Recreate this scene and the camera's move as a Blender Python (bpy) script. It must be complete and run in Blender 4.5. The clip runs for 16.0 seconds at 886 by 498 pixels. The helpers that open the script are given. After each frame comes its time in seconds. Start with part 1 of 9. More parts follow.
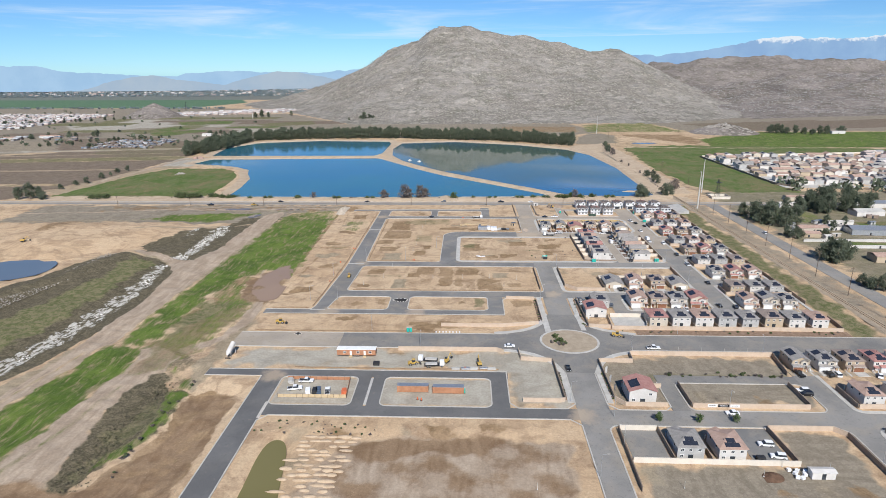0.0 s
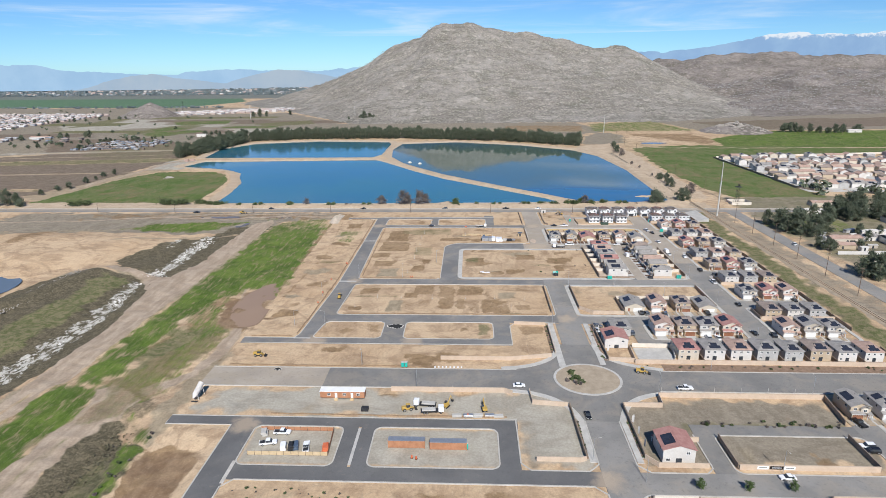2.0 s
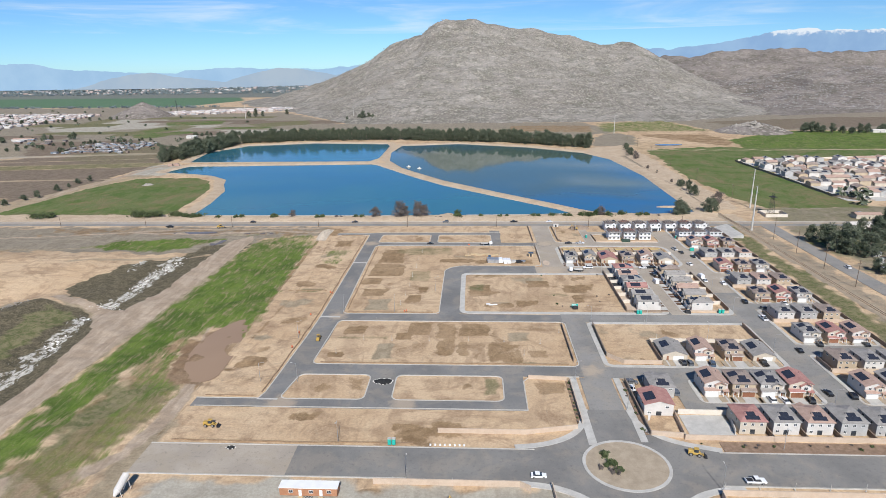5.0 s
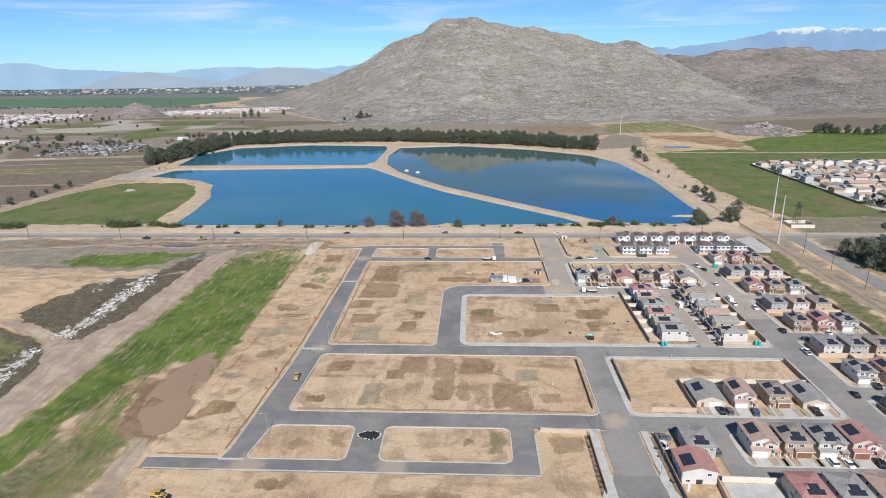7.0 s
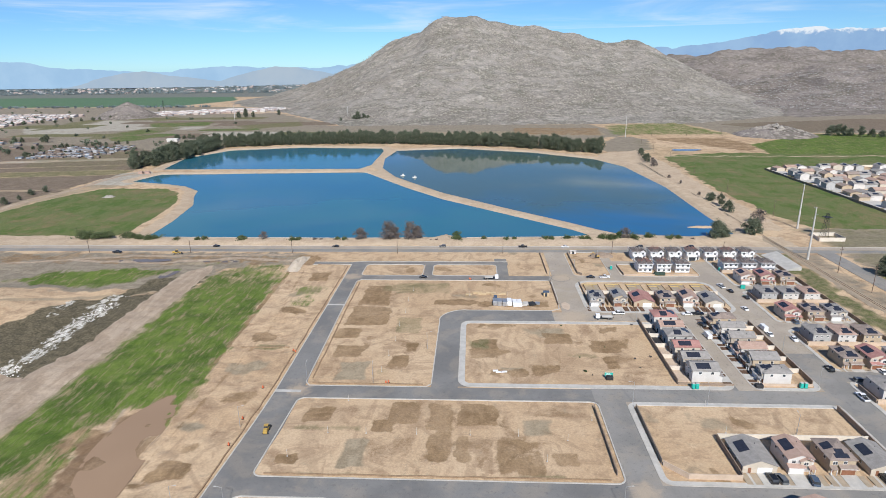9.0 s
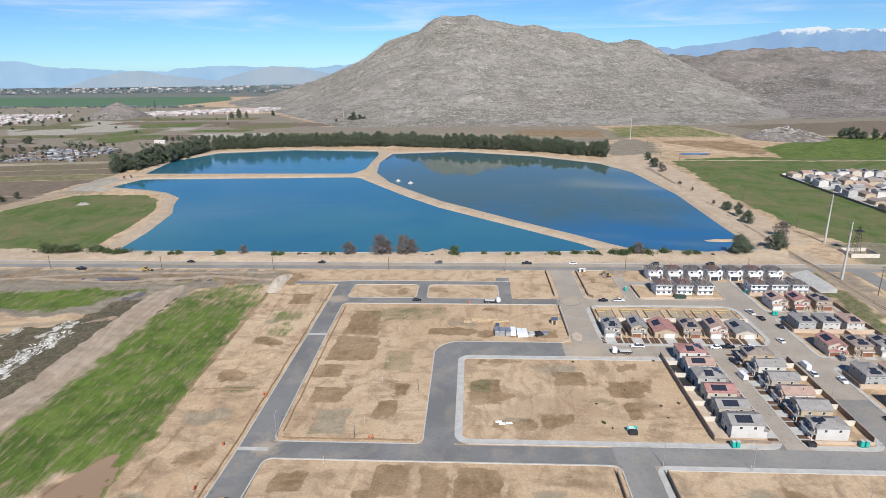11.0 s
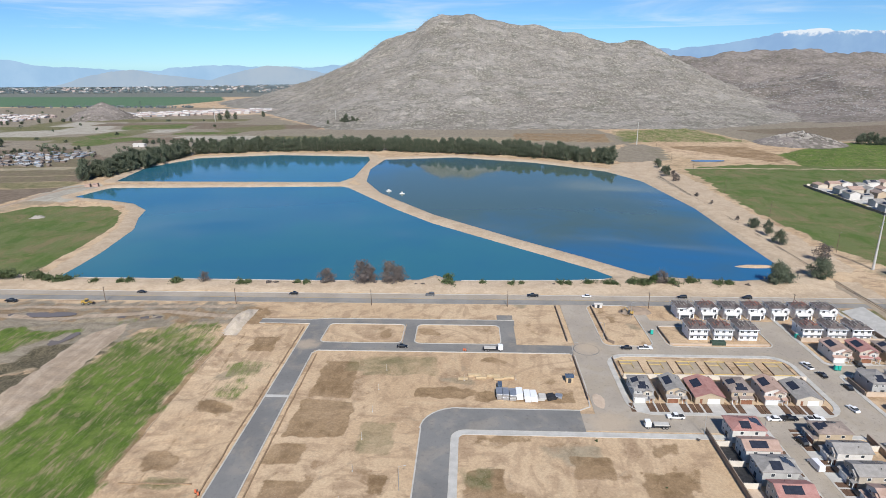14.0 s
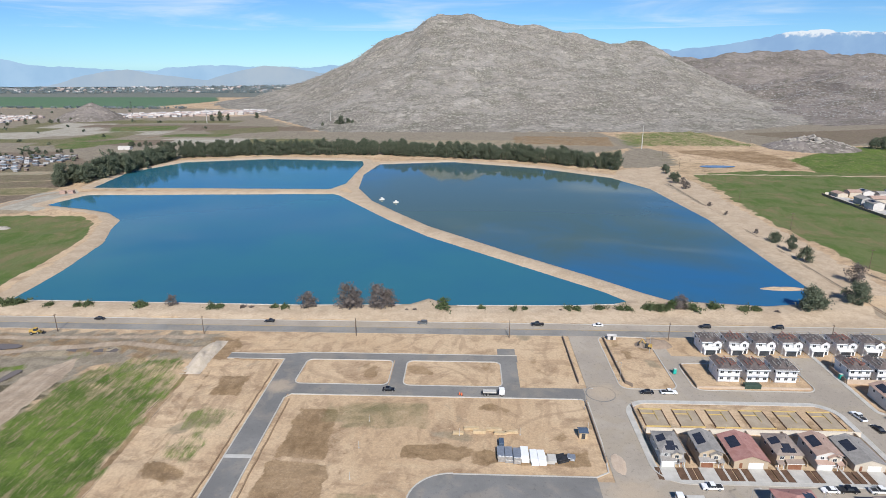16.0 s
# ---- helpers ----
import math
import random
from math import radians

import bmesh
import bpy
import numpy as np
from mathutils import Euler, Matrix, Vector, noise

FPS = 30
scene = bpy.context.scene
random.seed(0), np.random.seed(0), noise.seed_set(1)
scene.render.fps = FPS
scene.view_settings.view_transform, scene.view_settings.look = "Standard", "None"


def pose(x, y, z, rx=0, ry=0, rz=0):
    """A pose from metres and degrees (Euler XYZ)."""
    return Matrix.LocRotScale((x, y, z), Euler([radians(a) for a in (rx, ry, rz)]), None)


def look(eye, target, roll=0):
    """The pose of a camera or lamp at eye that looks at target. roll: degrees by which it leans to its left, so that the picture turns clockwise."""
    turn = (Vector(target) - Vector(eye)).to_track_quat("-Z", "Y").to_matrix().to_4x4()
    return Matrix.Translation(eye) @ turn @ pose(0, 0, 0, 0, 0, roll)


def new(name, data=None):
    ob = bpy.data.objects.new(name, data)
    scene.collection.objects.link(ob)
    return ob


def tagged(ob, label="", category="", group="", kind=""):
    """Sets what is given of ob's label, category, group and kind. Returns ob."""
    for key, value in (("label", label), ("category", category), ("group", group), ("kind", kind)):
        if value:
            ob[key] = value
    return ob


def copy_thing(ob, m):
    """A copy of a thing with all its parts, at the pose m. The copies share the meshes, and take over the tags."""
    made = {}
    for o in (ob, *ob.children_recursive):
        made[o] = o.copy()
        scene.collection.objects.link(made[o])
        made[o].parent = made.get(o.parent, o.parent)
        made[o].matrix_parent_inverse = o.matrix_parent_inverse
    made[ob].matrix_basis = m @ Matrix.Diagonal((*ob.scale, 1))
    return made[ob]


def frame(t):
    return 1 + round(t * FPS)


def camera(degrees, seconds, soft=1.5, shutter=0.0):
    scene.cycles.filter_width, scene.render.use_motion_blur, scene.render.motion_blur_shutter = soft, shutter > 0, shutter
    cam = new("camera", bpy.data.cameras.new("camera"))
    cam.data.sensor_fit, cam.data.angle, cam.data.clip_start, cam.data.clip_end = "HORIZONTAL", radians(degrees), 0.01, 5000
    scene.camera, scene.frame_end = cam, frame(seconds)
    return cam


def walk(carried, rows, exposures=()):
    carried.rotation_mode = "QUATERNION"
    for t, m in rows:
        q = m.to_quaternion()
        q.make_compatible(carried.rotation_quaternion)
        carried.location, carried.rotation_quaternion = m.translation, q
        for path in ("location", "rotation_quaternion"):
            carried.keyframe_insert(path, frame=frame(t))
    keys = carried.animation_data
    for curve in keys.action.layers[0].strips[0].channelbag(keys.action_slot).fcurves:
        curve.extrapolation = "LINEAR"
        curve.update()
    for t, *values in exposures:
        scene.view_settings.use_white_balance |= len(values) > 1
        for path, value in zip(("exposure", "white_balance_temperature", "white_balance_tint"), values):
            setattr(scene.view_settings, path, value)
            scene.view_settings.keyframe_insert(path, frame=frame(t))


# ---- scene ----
cam = camera(73.4, 16.0, 0.8)
ROWS = [  # t, x, y, z, yaw, pitch, roll
    (0.0, 0.795, -0.365, 120.574, 2.471, -16.821, -0.451),
    (1.0, 0.823, 17.953, 120.721, 2.624, -16.939, -0.563),
    (2.0, 0.738, 36.405, 120.731, 2.763, -17.035, -0.657),
    (3.0, 0.566, 54.960, 120.623, 2.885, -17.113, -0.732),
    (4.0, 0.331, 73.591, 120.414, 2.984, -17.175, -0.787),
    (5.0, 0.056, 92.268, 120.124, 3.058, -17.222, -0.822),
    (6.0, -0.236, 110.965, 119.771, 3.105, -17.257, -0.835),
    (7.0, -0.525, 129.655, 119.374, 3.125, -17.281, -0.829),
    (8.0, -0.794, 148.314, 118.950, 3.118, -17.297, -0.803),
    (9.0, -1.026, 166.918, 118.519, 3.086, -17.305, -0.761),
    (10.0, -1.204, 185.443, 118.099, 3.032, -17.306, -0.703),
    (11.0, -1.316, 203.868, 117.708, 2.961, -17.302, -0.634),
    (12.0, -1.350, 222.173, 117.365, 2.879, -17.293, -0.556),
    (13.0, -1.295, 240.336, 117.088, 2.791, -17.280, -0.474),
    (14.0, -1.141, 258.341, 116.896, 2.707, -17.263, -0.392),
    (15.0, -0.882, 276.168, 116.807, 2.635, -17.243, -0.315),
    (16.0, -0.512, 293.802, 116.840, 2.587, -17.219, -0.249),
]
walk(cam, [(t, pose(x, y, z, 90 + pitch, 0, yaw) @ pose(0, 0, 0, 0, 0, roll)) for t, x, y, z, yaw, pitch, roll in ROWS],
     exposures=((0.0, 0.15, 6400, 9), (16.0, 0.17, 6400, 9)))

# ---- light ----
SUN_UP, SUN_AZ = 41.0, 9.0          # degrees above the horizon; degrees east of south
world = bpy.data.worlds.new("sky")
scene.world = world
world.use_nodes = True
sky = world.node_tree.nodes.new("ShaderNodeTexSky")
sky.sky_type, sky.sun_disc = "NISHITA", False
sky.sun_elevation, sky.sun_rotation = radians(SUN_UP), radians(180 - SUN_AZ)
sky.altitude, sky.air_density, sky.dust_density, sky.ozone_density = 450, 0.75, 0.05, 1.8
tint = world.node_tree.nodes.new("ShaderNodeMix")
tint.data_type, tint.blend_type = "RGBA", "MULTIPLY"
tint.inputs[0].default_value, tint.inputs[7].default_value = 1.0, (0.60, 0.93, 1.27, 1)
world.node_tree.links.new(sky.outputs[0], tint.inputs[6])
world.node_tree.links.new(tint.outputs[2], world.node_tree.nodes["Background"].inputs[0])
world.node_tree.nodes["Background"].inputs[1].default_value = 0.077
lamp = bpy.data.lights.new("sun", "SUN")
lamp.energy, lamp.angle, lamp.color = 5.0, radians(0.53), (1.0, 0.965, 0.92)
sun = new("sun", lamp)
sun.matrix_world = look((math.sin(radians(SUN_AZ)) * 100, -math.cos(radians(SUN_AZ)) * 100, 100 * math.tan(radians(SUN_UP))), (0, 0, 0))

# ---- materials ----
class Nodes:
    """A short way to write node trees."""
    def __init__(self, name):
        self.m = bpy.data.materials.new(name)
        self.m.use_nodes = True
        self.t = self.m.node_tree
        self.b = self.t.nodes["Principled BSDF"]
        self.pos = self.t.nodes.new("ShaderNodeNewGeometry").outputs["Position"]

    def put(self, socket, value):
        if isinstance(value, bpy.types.NodeSocket):
            self.t.links.new(value, socket)
        elif isinstance(value, tuple) and len(value) == 3 and socket.type == "RGBA":
            socket.default_value = (*value, 1)
        else:
            socket.default_value = value

    def noise(self, scale, detail=4, rough=0.6, stretch=None, warp=0.0):
        n = self.t.nodes.new("ShaderNodeTexNoise")
        n.inputs["Scale"].default_value, n.inputs["Detail"].default_value = scale, detail
        n.inputs["Roughness"].default_value, n.inputs["Distortion"].default_value = rough, warp
        co = self.pos
        if stretch:
            v = self.t.nodes.new("ShaderNodeVectorMath")
            v.operation = "MULTIPLY"
            v.inputs[1].default_value = stretch
            self.t.links.new(co, v.inputs[0])
            co = v.outputs[0]
        self.t.links.new(co, n.inputs["Vector"])
        return n.outputs["Fac"]

    def math(self, op, a, b=0.0):
        n = self.t.nodes.new("ShaderNodeMath")
        n.operation = op
        self.put(n.inputs[0], a)
        self.put(n.inputs[1], b)
        return n.outputs[0]

    def ramp(self, fac, lo, hi, a=0.0, b=1.0):
        n = self.t.nodes.new("ShaderNodeMapRange")
        n.interpolation_type = "SMOOTHSTEP"
        for i, v in enumerate((fac, lo, hi, a, b)):
            self.put(n.inputs[i], v)
        return n.outputs[0]

    def mix(self, fac, a, b, blend="MIX"):
        n = self.t.nodes.new("ShaderNodeMix")
        n.data_type, n.blend_type = "RGBA", blend
        self.put(n.inputs[0], fac)
        self.put(n.inputs[6], a)
        self.put(n.inputs[7], b)
        return n.outputs[2]

    def attr(self, name):
        n = self.t.nodes.new("ShaderNodeAttribute")
        n.attribute_name = name
        s = self.t.nodes.new("ShaderNodeSeparateColor")
        self.t.links.new(n.outputs["Color"], s.inputs[0])
        return s.outputs

    def bump(self, height, strength=0.5, distance=0.1):
        n = self.t.nodes.new("ShaderNodeBump")
        n.inputs["Strength"].default_value, n.inputs["Distance"].default_value = strength, distance
        self.t.links.new(height, n.inputs["Height"])
        self.t.links.new(n.outputs[0], self.b.inputs["Normal"])

    def done(self, color, rough=0.85, metal=0.0, spec=0.3):
        self.put(self.b.inputs["Base Color"], color)
        self.put(self.b.inputs["Roughness"], rough)
        self.put(self.b.inputs["Metallic"], metal)
        self.put(self.b.inputs["Specular IOR Level"], spec)
        return self.m


def surface(name, a, b, scale=0.5, grain=6.0, rough=0.85, metal=0.0, relief=0.02, spec=0.3, spread=0.0):
    """A two-scale mottled surface between colours a and b; spread varies it from piece to piece."""
    n = Nodes(name)
    big, fine = n.noise(scale, 5), n.noise(grain, 3)
    c = n.mix(n.ramp(big, 0.3, 0.7), a, b)
    c = n.mix(0.35, c, n.mix(fine, (0.25, 0.25, 0.25), (0.75, 0.75, 0.75)), "OVERLAY")
    if spread:
        r = n.t.nodes.new("ShaderNodeObjectInfo").outputs["Random"]
        c = n.mix(1.0, c, n.mix(r, (1 - spread,) * 3, (1.0, 1.0, 1.0)), "MULTIPLY")
    n.bump(fine, 0.4, relief)
    return n.done(c, rough, metal, spec)


def per_island(name, stops, rough=0.9):
    """Colour by piece, for many joined pieces."""
    n = Nodes(name)
    r = n.t.nodes.new("ShaderNodeNewGeometry").outputs["Random Per Island"]
    ramp = n.t.nodes.new("ShaderNodeValToRGB")
    ramp.color_ramp.interpolation = "CONSTANT"
    el = ramp.color_ramp.elements
    while len(el) < len(stops):
        el.new(0.5)
    for i, c in enumerate(stops):
        el[i].position, el[i].color = i / len(stops), (*c, 1)
    n.t.links.new(r, ramp.inputs[0])
    c = n.mix(0.4, ramp.outputs[0], n.mix(n.noise(0.6, 4), (0.2, 0.2, 0.2), (0.8, 0.8, 0.8)), "OVERLAY")
    return n.done(c, rough)


def ground_material():
    n = Nodes("bare earth, grass and gravel")
    a, b, d, e, g = n.attr("cover"), n.attr("cover_b"), n.attr("cover_c"), n.attr("cover_d"), n.attr("cover_e")
    wide, mid, med, fine = n.noise(0.012, 5, 0.65), n.noise(0.075, 6, 0.65, warp=0.6), n.noise(0.3, 6, 0.7, warp=0.4), n.noise(1.1, 4, 0.65)
    along, across = n.noise(0.22, 3, 0.55, stretch=(0.3, 1.0, 1.0), warp=0.8), n.noise(0.22, 3, 0.55, stretch=(1.0, 0.3, 1.0), warp=0.8)
    streak = n.mix(n.ramp(n.noise(0.02, 2), 0.45, 0.55), along, across)
    feather = n.math("ADD", n.math("MULTIPLY", n.noise(0.09, 6, 0.68, stretch=(1.0, 0.4, 1.0), warp=0.5), 0.5), n.math("MULTIPLY", n.noise(0.6, 5, 0.7, stretch=(1.0, 0.16, 1.0)), 0.5))
    edge = n.math("ADD", n.math("MULTIPLY", mid, 0.6), n.math("MULTIPLY", med, 0.4))
    tan, pale, brown = (0.478, 0.337, 0.207), (0.56, 0.415, 0.27), (0.268, 0.175, 0.107)
    c = n.mix(n.ramp(wide, 0.35, 0.65), tan, pale)
    c = n.mix(n.ramp(mid, 0.50, 0.60, 0, 0.6), c, (0.33, 0.228, 0.143))
    c = n.mix(n.ramp(n.noise(0.19, 7, 0.78, warp=0.7), 0.55, 0.62, 0, 0.3), c, (0.30, 0.20, 0.128))
    c = n.mix(n.ramp(n.noise(0.45, 6, 0.75, warp=0.5), 0.42, 0.34, 0, 0.5), c, (0.60, 0.46, 0.31))
    line = n.math("ABSOLUTE", n.math("SUBTRACT", n.noise(0.018, 1, 0.3), 0.5))                      # wheel tracks
    c = n.mix(n.ramp(line, 0.012, 0.004, 0, 0.32), c, (0.27, 0.183, 0.115))
    c = n.mix(n.ramp(streak, 0.53, 0.64, 0, 0.36), c, brown)
    c = n.mix(n.ramp(streak, 0.46, 0.32, 0, 0.25), c, (0.56, 0.435, 0.285))
    c = n.mix(n.ramp(edge, 0.56, 0.61, 0, 0.42), c, brown)
    c = n.mix(n.ramp(n.noise(0.16, 6, 0.75, warp=1.2), 0.60, 0.64, 0, 0.35), c, (0.285, 0.24, 0.17))

    def lay(c, w, ca, cb, soft=0.09, jitter=0.55, base=None, most=1.0, blend=None):
        m = n.math("ADD", w, n.math("MULTIPLY", n.math("SUBTRACT", base or edge, 0.5), jitter))
        col = n.mix(n.ramp(blend or n.math("ADD", n.math("MULTIPLY", streak, 0.5), n.math("MULTIPLY", med, 0.5)), 0.40, 0.60), ca, cb)
        return n.mix(n.ramp(m, 0.5 - soft, 0.5 + soft, 0.0, most), c, col)
    patch = n.ramp(n.noise(0.05, 3), 0.35, 0.6, 0.6, 0.95)
    c = lay(c, e[2], (0.212, 0.178, 0.132), (0.285, 0.243, 0.182), 0.15, 0.6)                   # brown country
    c = lay(c, d[2], (0.25, 0.202, 0.135), (0.345, 0.285, 0.197), 0.2, 0.7, most=0.9)           # grey flats
    c = lay(c, a[1], (0.19, 0.122, 0.064), (0.30, 0.202, 0.112), 0.10, 1.2, most=patch)      # damp soil
    c = lay(c, a[2], (0.325, 0.292, 0.235), (0.41, 0.375, 0.308), 0.2, 0.9, blend=n.math("ADD", n.math("MULTIPLY", mid, 0.6), n.math("MULTIPLY", streak, 0.4)))                      # pale gravel
    c = lay(c, b[0], (0.075, 0.066, 0.042), (0.155, 0.128, 0.082), 0.14, 0.9, blend=n.math("ADD", n.math("MULTIPLY", med, 0.5), n.math("MULTIPLY", fine, 0.5)))  # dark brush on soil
    c = lay(c, b[1], (0.15, 0.115, 0.083), (0.215, 0.168, 0.122), 0.1, 0.2)                   # ploughed field
    c = lay(c, d[0], (0.105, 0.115, 0.045), (0.20, 0.175, 0.095), 0.2, 0.8, blend=med)        # dry meadow
    blade = n.mix(n.ramp(feather, 0.42, 0.56), (0.075, 0.128, 0.018), (0.128, 0.176, 0.036))
    blade = n.mix(n.ramp(n.noise(0.04, 6, 0.7, warp=0.6), 0.44, 0.60, 0, 0.6), blade, (0.05, 0.085, 0.016))
    blade = n.mix(n.ramp(n.noise(0.4, 6, 0.75, stretch=(1.0, 0.2, 1.0), warp=0.3), 0.51, 0.63, 0, 0.8), blade, (0.25, 0.205, 0.115))
    blade = n.mix(n.ramp(n.noise(0.9, 4, 0.7), 0.56, 0.68, 0, 0.45), blade, (0.06, 0.085, 0.02))
    m = n.math("ADD", n.math("MULTIPLY", a[0], 0.8), n.math("MULTIPLY", n.math("SUBTRACT", feather, 0.5), 2.2))
    c = n.mix(n.ramp(a[0], 0.45, 0.7, 0, 0.65), c, (0.215, 0.185, 0.10))
    c = n.mix(n.ramp(m, 0.24, 0.66), c, blade)                                               # grass
    leafy = n.mix(n.ramp(n.noise(0.02, 7, 0.72, warp=0.7), 0.44, 0.60, 0, 0.85), (0.078, 0.125, 0.028), (0.20, 0.158, 0.085))
    c = lay(c, b[2], leafy, (0.128, 0.150, 0.055), 0.08, 0.25, blend=n.noise(0.11, 5, 0.7, stretch=(1.0, 0.35, 1.0), warp=0.4))                 # crop
    c = lay(c, e[0], (0.085, 0.155, 0.09), (0.11, 0.18, 0.10), 0.1, 0.2)                      # far crop, its green turned bluish by painted haze
    chunk = n.noise(0.42, 4, 0.7, stretch=(1.0, 0.6, 1.0), warp=0.4)
    c = lay(c, d[1], (0.62, 0.59, 0.53), (0.40, 0.375, 0.32), 0.06, 1.5, chunk, blend=fine)   # white rubble
    rut = n.noise(0.3, 4, 0.55, stretch=(1.0, 0.2, 1.0), warp=0.6)
    c = lay(c, g[1], (0.325, 0.250, 0.180), (0.425, 0.338, 0.252), 0.15, 0.3, blend=n.math("ADD", n.math("MULTIPLY", rut, 0.6), n.math("MULTIPLY", mid, 0.4)))        # worn dirt track
    c = lay(c, g[2], (0.20, 0.128, 0.074), (0.275, 0.188, 0.115), 0.15, 0.5, blend=n.math("ADD", n.math("MULTIPLY", mid, 0.6), n.math("MULTIPLY", rut, 0.4)))   # scraped brown soil
    c = lay(c, g[0], (0.425, 0.325, 0.225), (0.51, 0.402, 0.288), 0.12, 0.12, blend=n.math("ADD", n.math("MULTIPLY", mid, 0.5), n.math("MULTIPLY", med, 0.5)))         # smooth sandy bank
    c = lay(c, e[1], (0.12, 0.145, 0.13), (0.20, 0.195, 0.165), 0.2, 0.5)                     # far wooded housing, distance haze mixed into its grey-green
    c = n.mix(0.22, c, n.mix(n.ramp(fine, 0.3, 0.7), (0.25, 0.25, 0.25), (0.75, 0.75, 0.75)), "OVERLAY")
    clod = n.noise(2.3, 4, 0.75)
    c = n.mix(n.math("MULTIPLY", n.ramp(clod, 0.55, 0.70, 0, 0.24), n.ramp(a[2], 0.3, 0.7, 1.0, 0.25)), c, (0.12, 0.09, 0.06))
    c = n.mix(n.math("MULTIPLY", n.ramp(clod, 0.44, 0.30, 0, 0.24), n.ramp(a[2], 0.3, 0.7, 1.0, 0.25)), c, (0.62, 0.52, 0.40))
    n.bump(n.math("ADD", fine, n.math("MULTIPLY", mid, 2.0)), 0.17, 0.22)
    return n.done(c, 0.95, spec=0.15)


def rock_material(name="boulder-strewn hillside", tone=1.0, hue=(1.05, 1.0, 0.96)):
    n = Nodes(name)
    big, mid, fine = n.noise(0.006, 6, 0.6), n.noise(0.03, 7, 0.7), n.noise(0.11, 6, 0.75)
    shade = lambda r, g, b: (r * tone * hue[0], g * tone * hue[1], b * tone * hue[2])
    c = n.mix(n.ramp(big, 0.38, 0.62), shade(0.205, 0.185, 0.158), shade(0.285, 0.262, 0.232))
    c = n.mix(n.ramp(mid, 0.46, 0.60, 0, 0.75), c, shade(0.158, 0.148, 0.118))
    c = n.mix(n.ramp(n.noise(0.014, 5, 0.7, warp=0.8), 0.51, 0.60, 0, 0.65), c, shade(0.142, 0.138, 0.108))
    for scale, lo, amount in ((0.05, 0.68, 0.6), (0.13, 0.47, 0.7), (0.3, 0.48, 0.65)):
        v = n.t.nodes.new("ShaderNodeTexVoronoi")
        v.inputs["Scale"].default_value, v.inputs["Randomness"].default_value = scale, 1.0
        n.t.links.new(n.pos, v.inputs["Vector"])
        s = n.t.nodes.new("ShaderNodeSeparateColor")
        n.t.links.new(v.outputs["Color"], s.inputs[0])
        body = n.ramp(v.outputs["Distance"], 0.6, 0.25)
        stone = n.math("MULTIPLY", n.ramp(s.outputs[0], lo, lo + 0.2), body)
        c = n.mix(n.math("MULTIPLY", stone, amount), c, n.mix(s.outputs[1], shade(0.30, 0.27, 0.225), shade(0.46, 0.42, 0.365)))
    c = n.mix(n.ramp(fine, 0.47, 0.36, 0, 0.65), c, shade(0.12, 0.115, 0.098))
    c = n.mix(n.ramp(fine, 0.56, 0.68, 0, 0.45), c, shade(0.44, 0.40, 0.345))
    n.bump(n.math("ADD", fine, mid), 0.7, 4.0)
    return n.done(c, 0.95, spec=0.1)


# middles and radii of the soil that wheels have carried onto the streets
TRACKED_DUST = [(-79, 217, 7), (-72, 285, 8), (-26, 284.5, 7), (43, 190, 7), (47, 436, 10), (48, 312, 6), (-68, 365, 6), (50, 492, 8), (-72, 492, 7), (42, 251, 6)]


def asphalt(name, a, b, dirt=0.3):
    n = Nodes(name)
    big, mid, fine = n.noise(0.05, 4), n.noise(0.4, 5, 0.7, warp=0.5), n.noise(9, 3)
    c = n.mix(n.ramp(big, 0.35, 0.65), a, b)
    c = n.mix(n.ramp(mid, 0.58, 0.8, 0, 0.55), c, (0.30, 0.25, 0.195))
    c = n.mix(n.ramp(n.noise(0.09, 4, 0.6, warp=0.5), 0.46, 0.64, 0, dirt), c, (0.36, 0.305, 0.235))
    c = n.mix(n.ramp(n.noise(0.7, 4, 0.65), 0.55, 0.68, 0, 0.3), c, (0.09, 0.088, 0.085))
    ragged = n.math("MULTIPLY", n.math("SUBTRACT", n.noise(0.28, 5, 0.65, warp=0.6), 0.5), 9.0)
    for x, y, radius in TRACKED_DUST:
        d = n.t.nodes.new("ShaderNodeVectorMath")
        d.operation = "DISTANCE"
        n.put(d.inputs[0], n.pos)
        d.inputs[1].default_value = (x, y, 0)
        c = n.mix(n.ramp(n.math("ADD", d.outputs["Value"], ragged), radius, radius * 0.3, 0, 0.6), c, (0.47, 0.37, 0.265))
    c = n.mix(0.4, c, n.mix(fine, (0.2, 0.2, 0.2), (0.8, 0.8, 0.8)), "OVERLAY")
    n.bump(fine, 0.3, 0.02)
    return n.done(c, 0.9, spec=0.25)


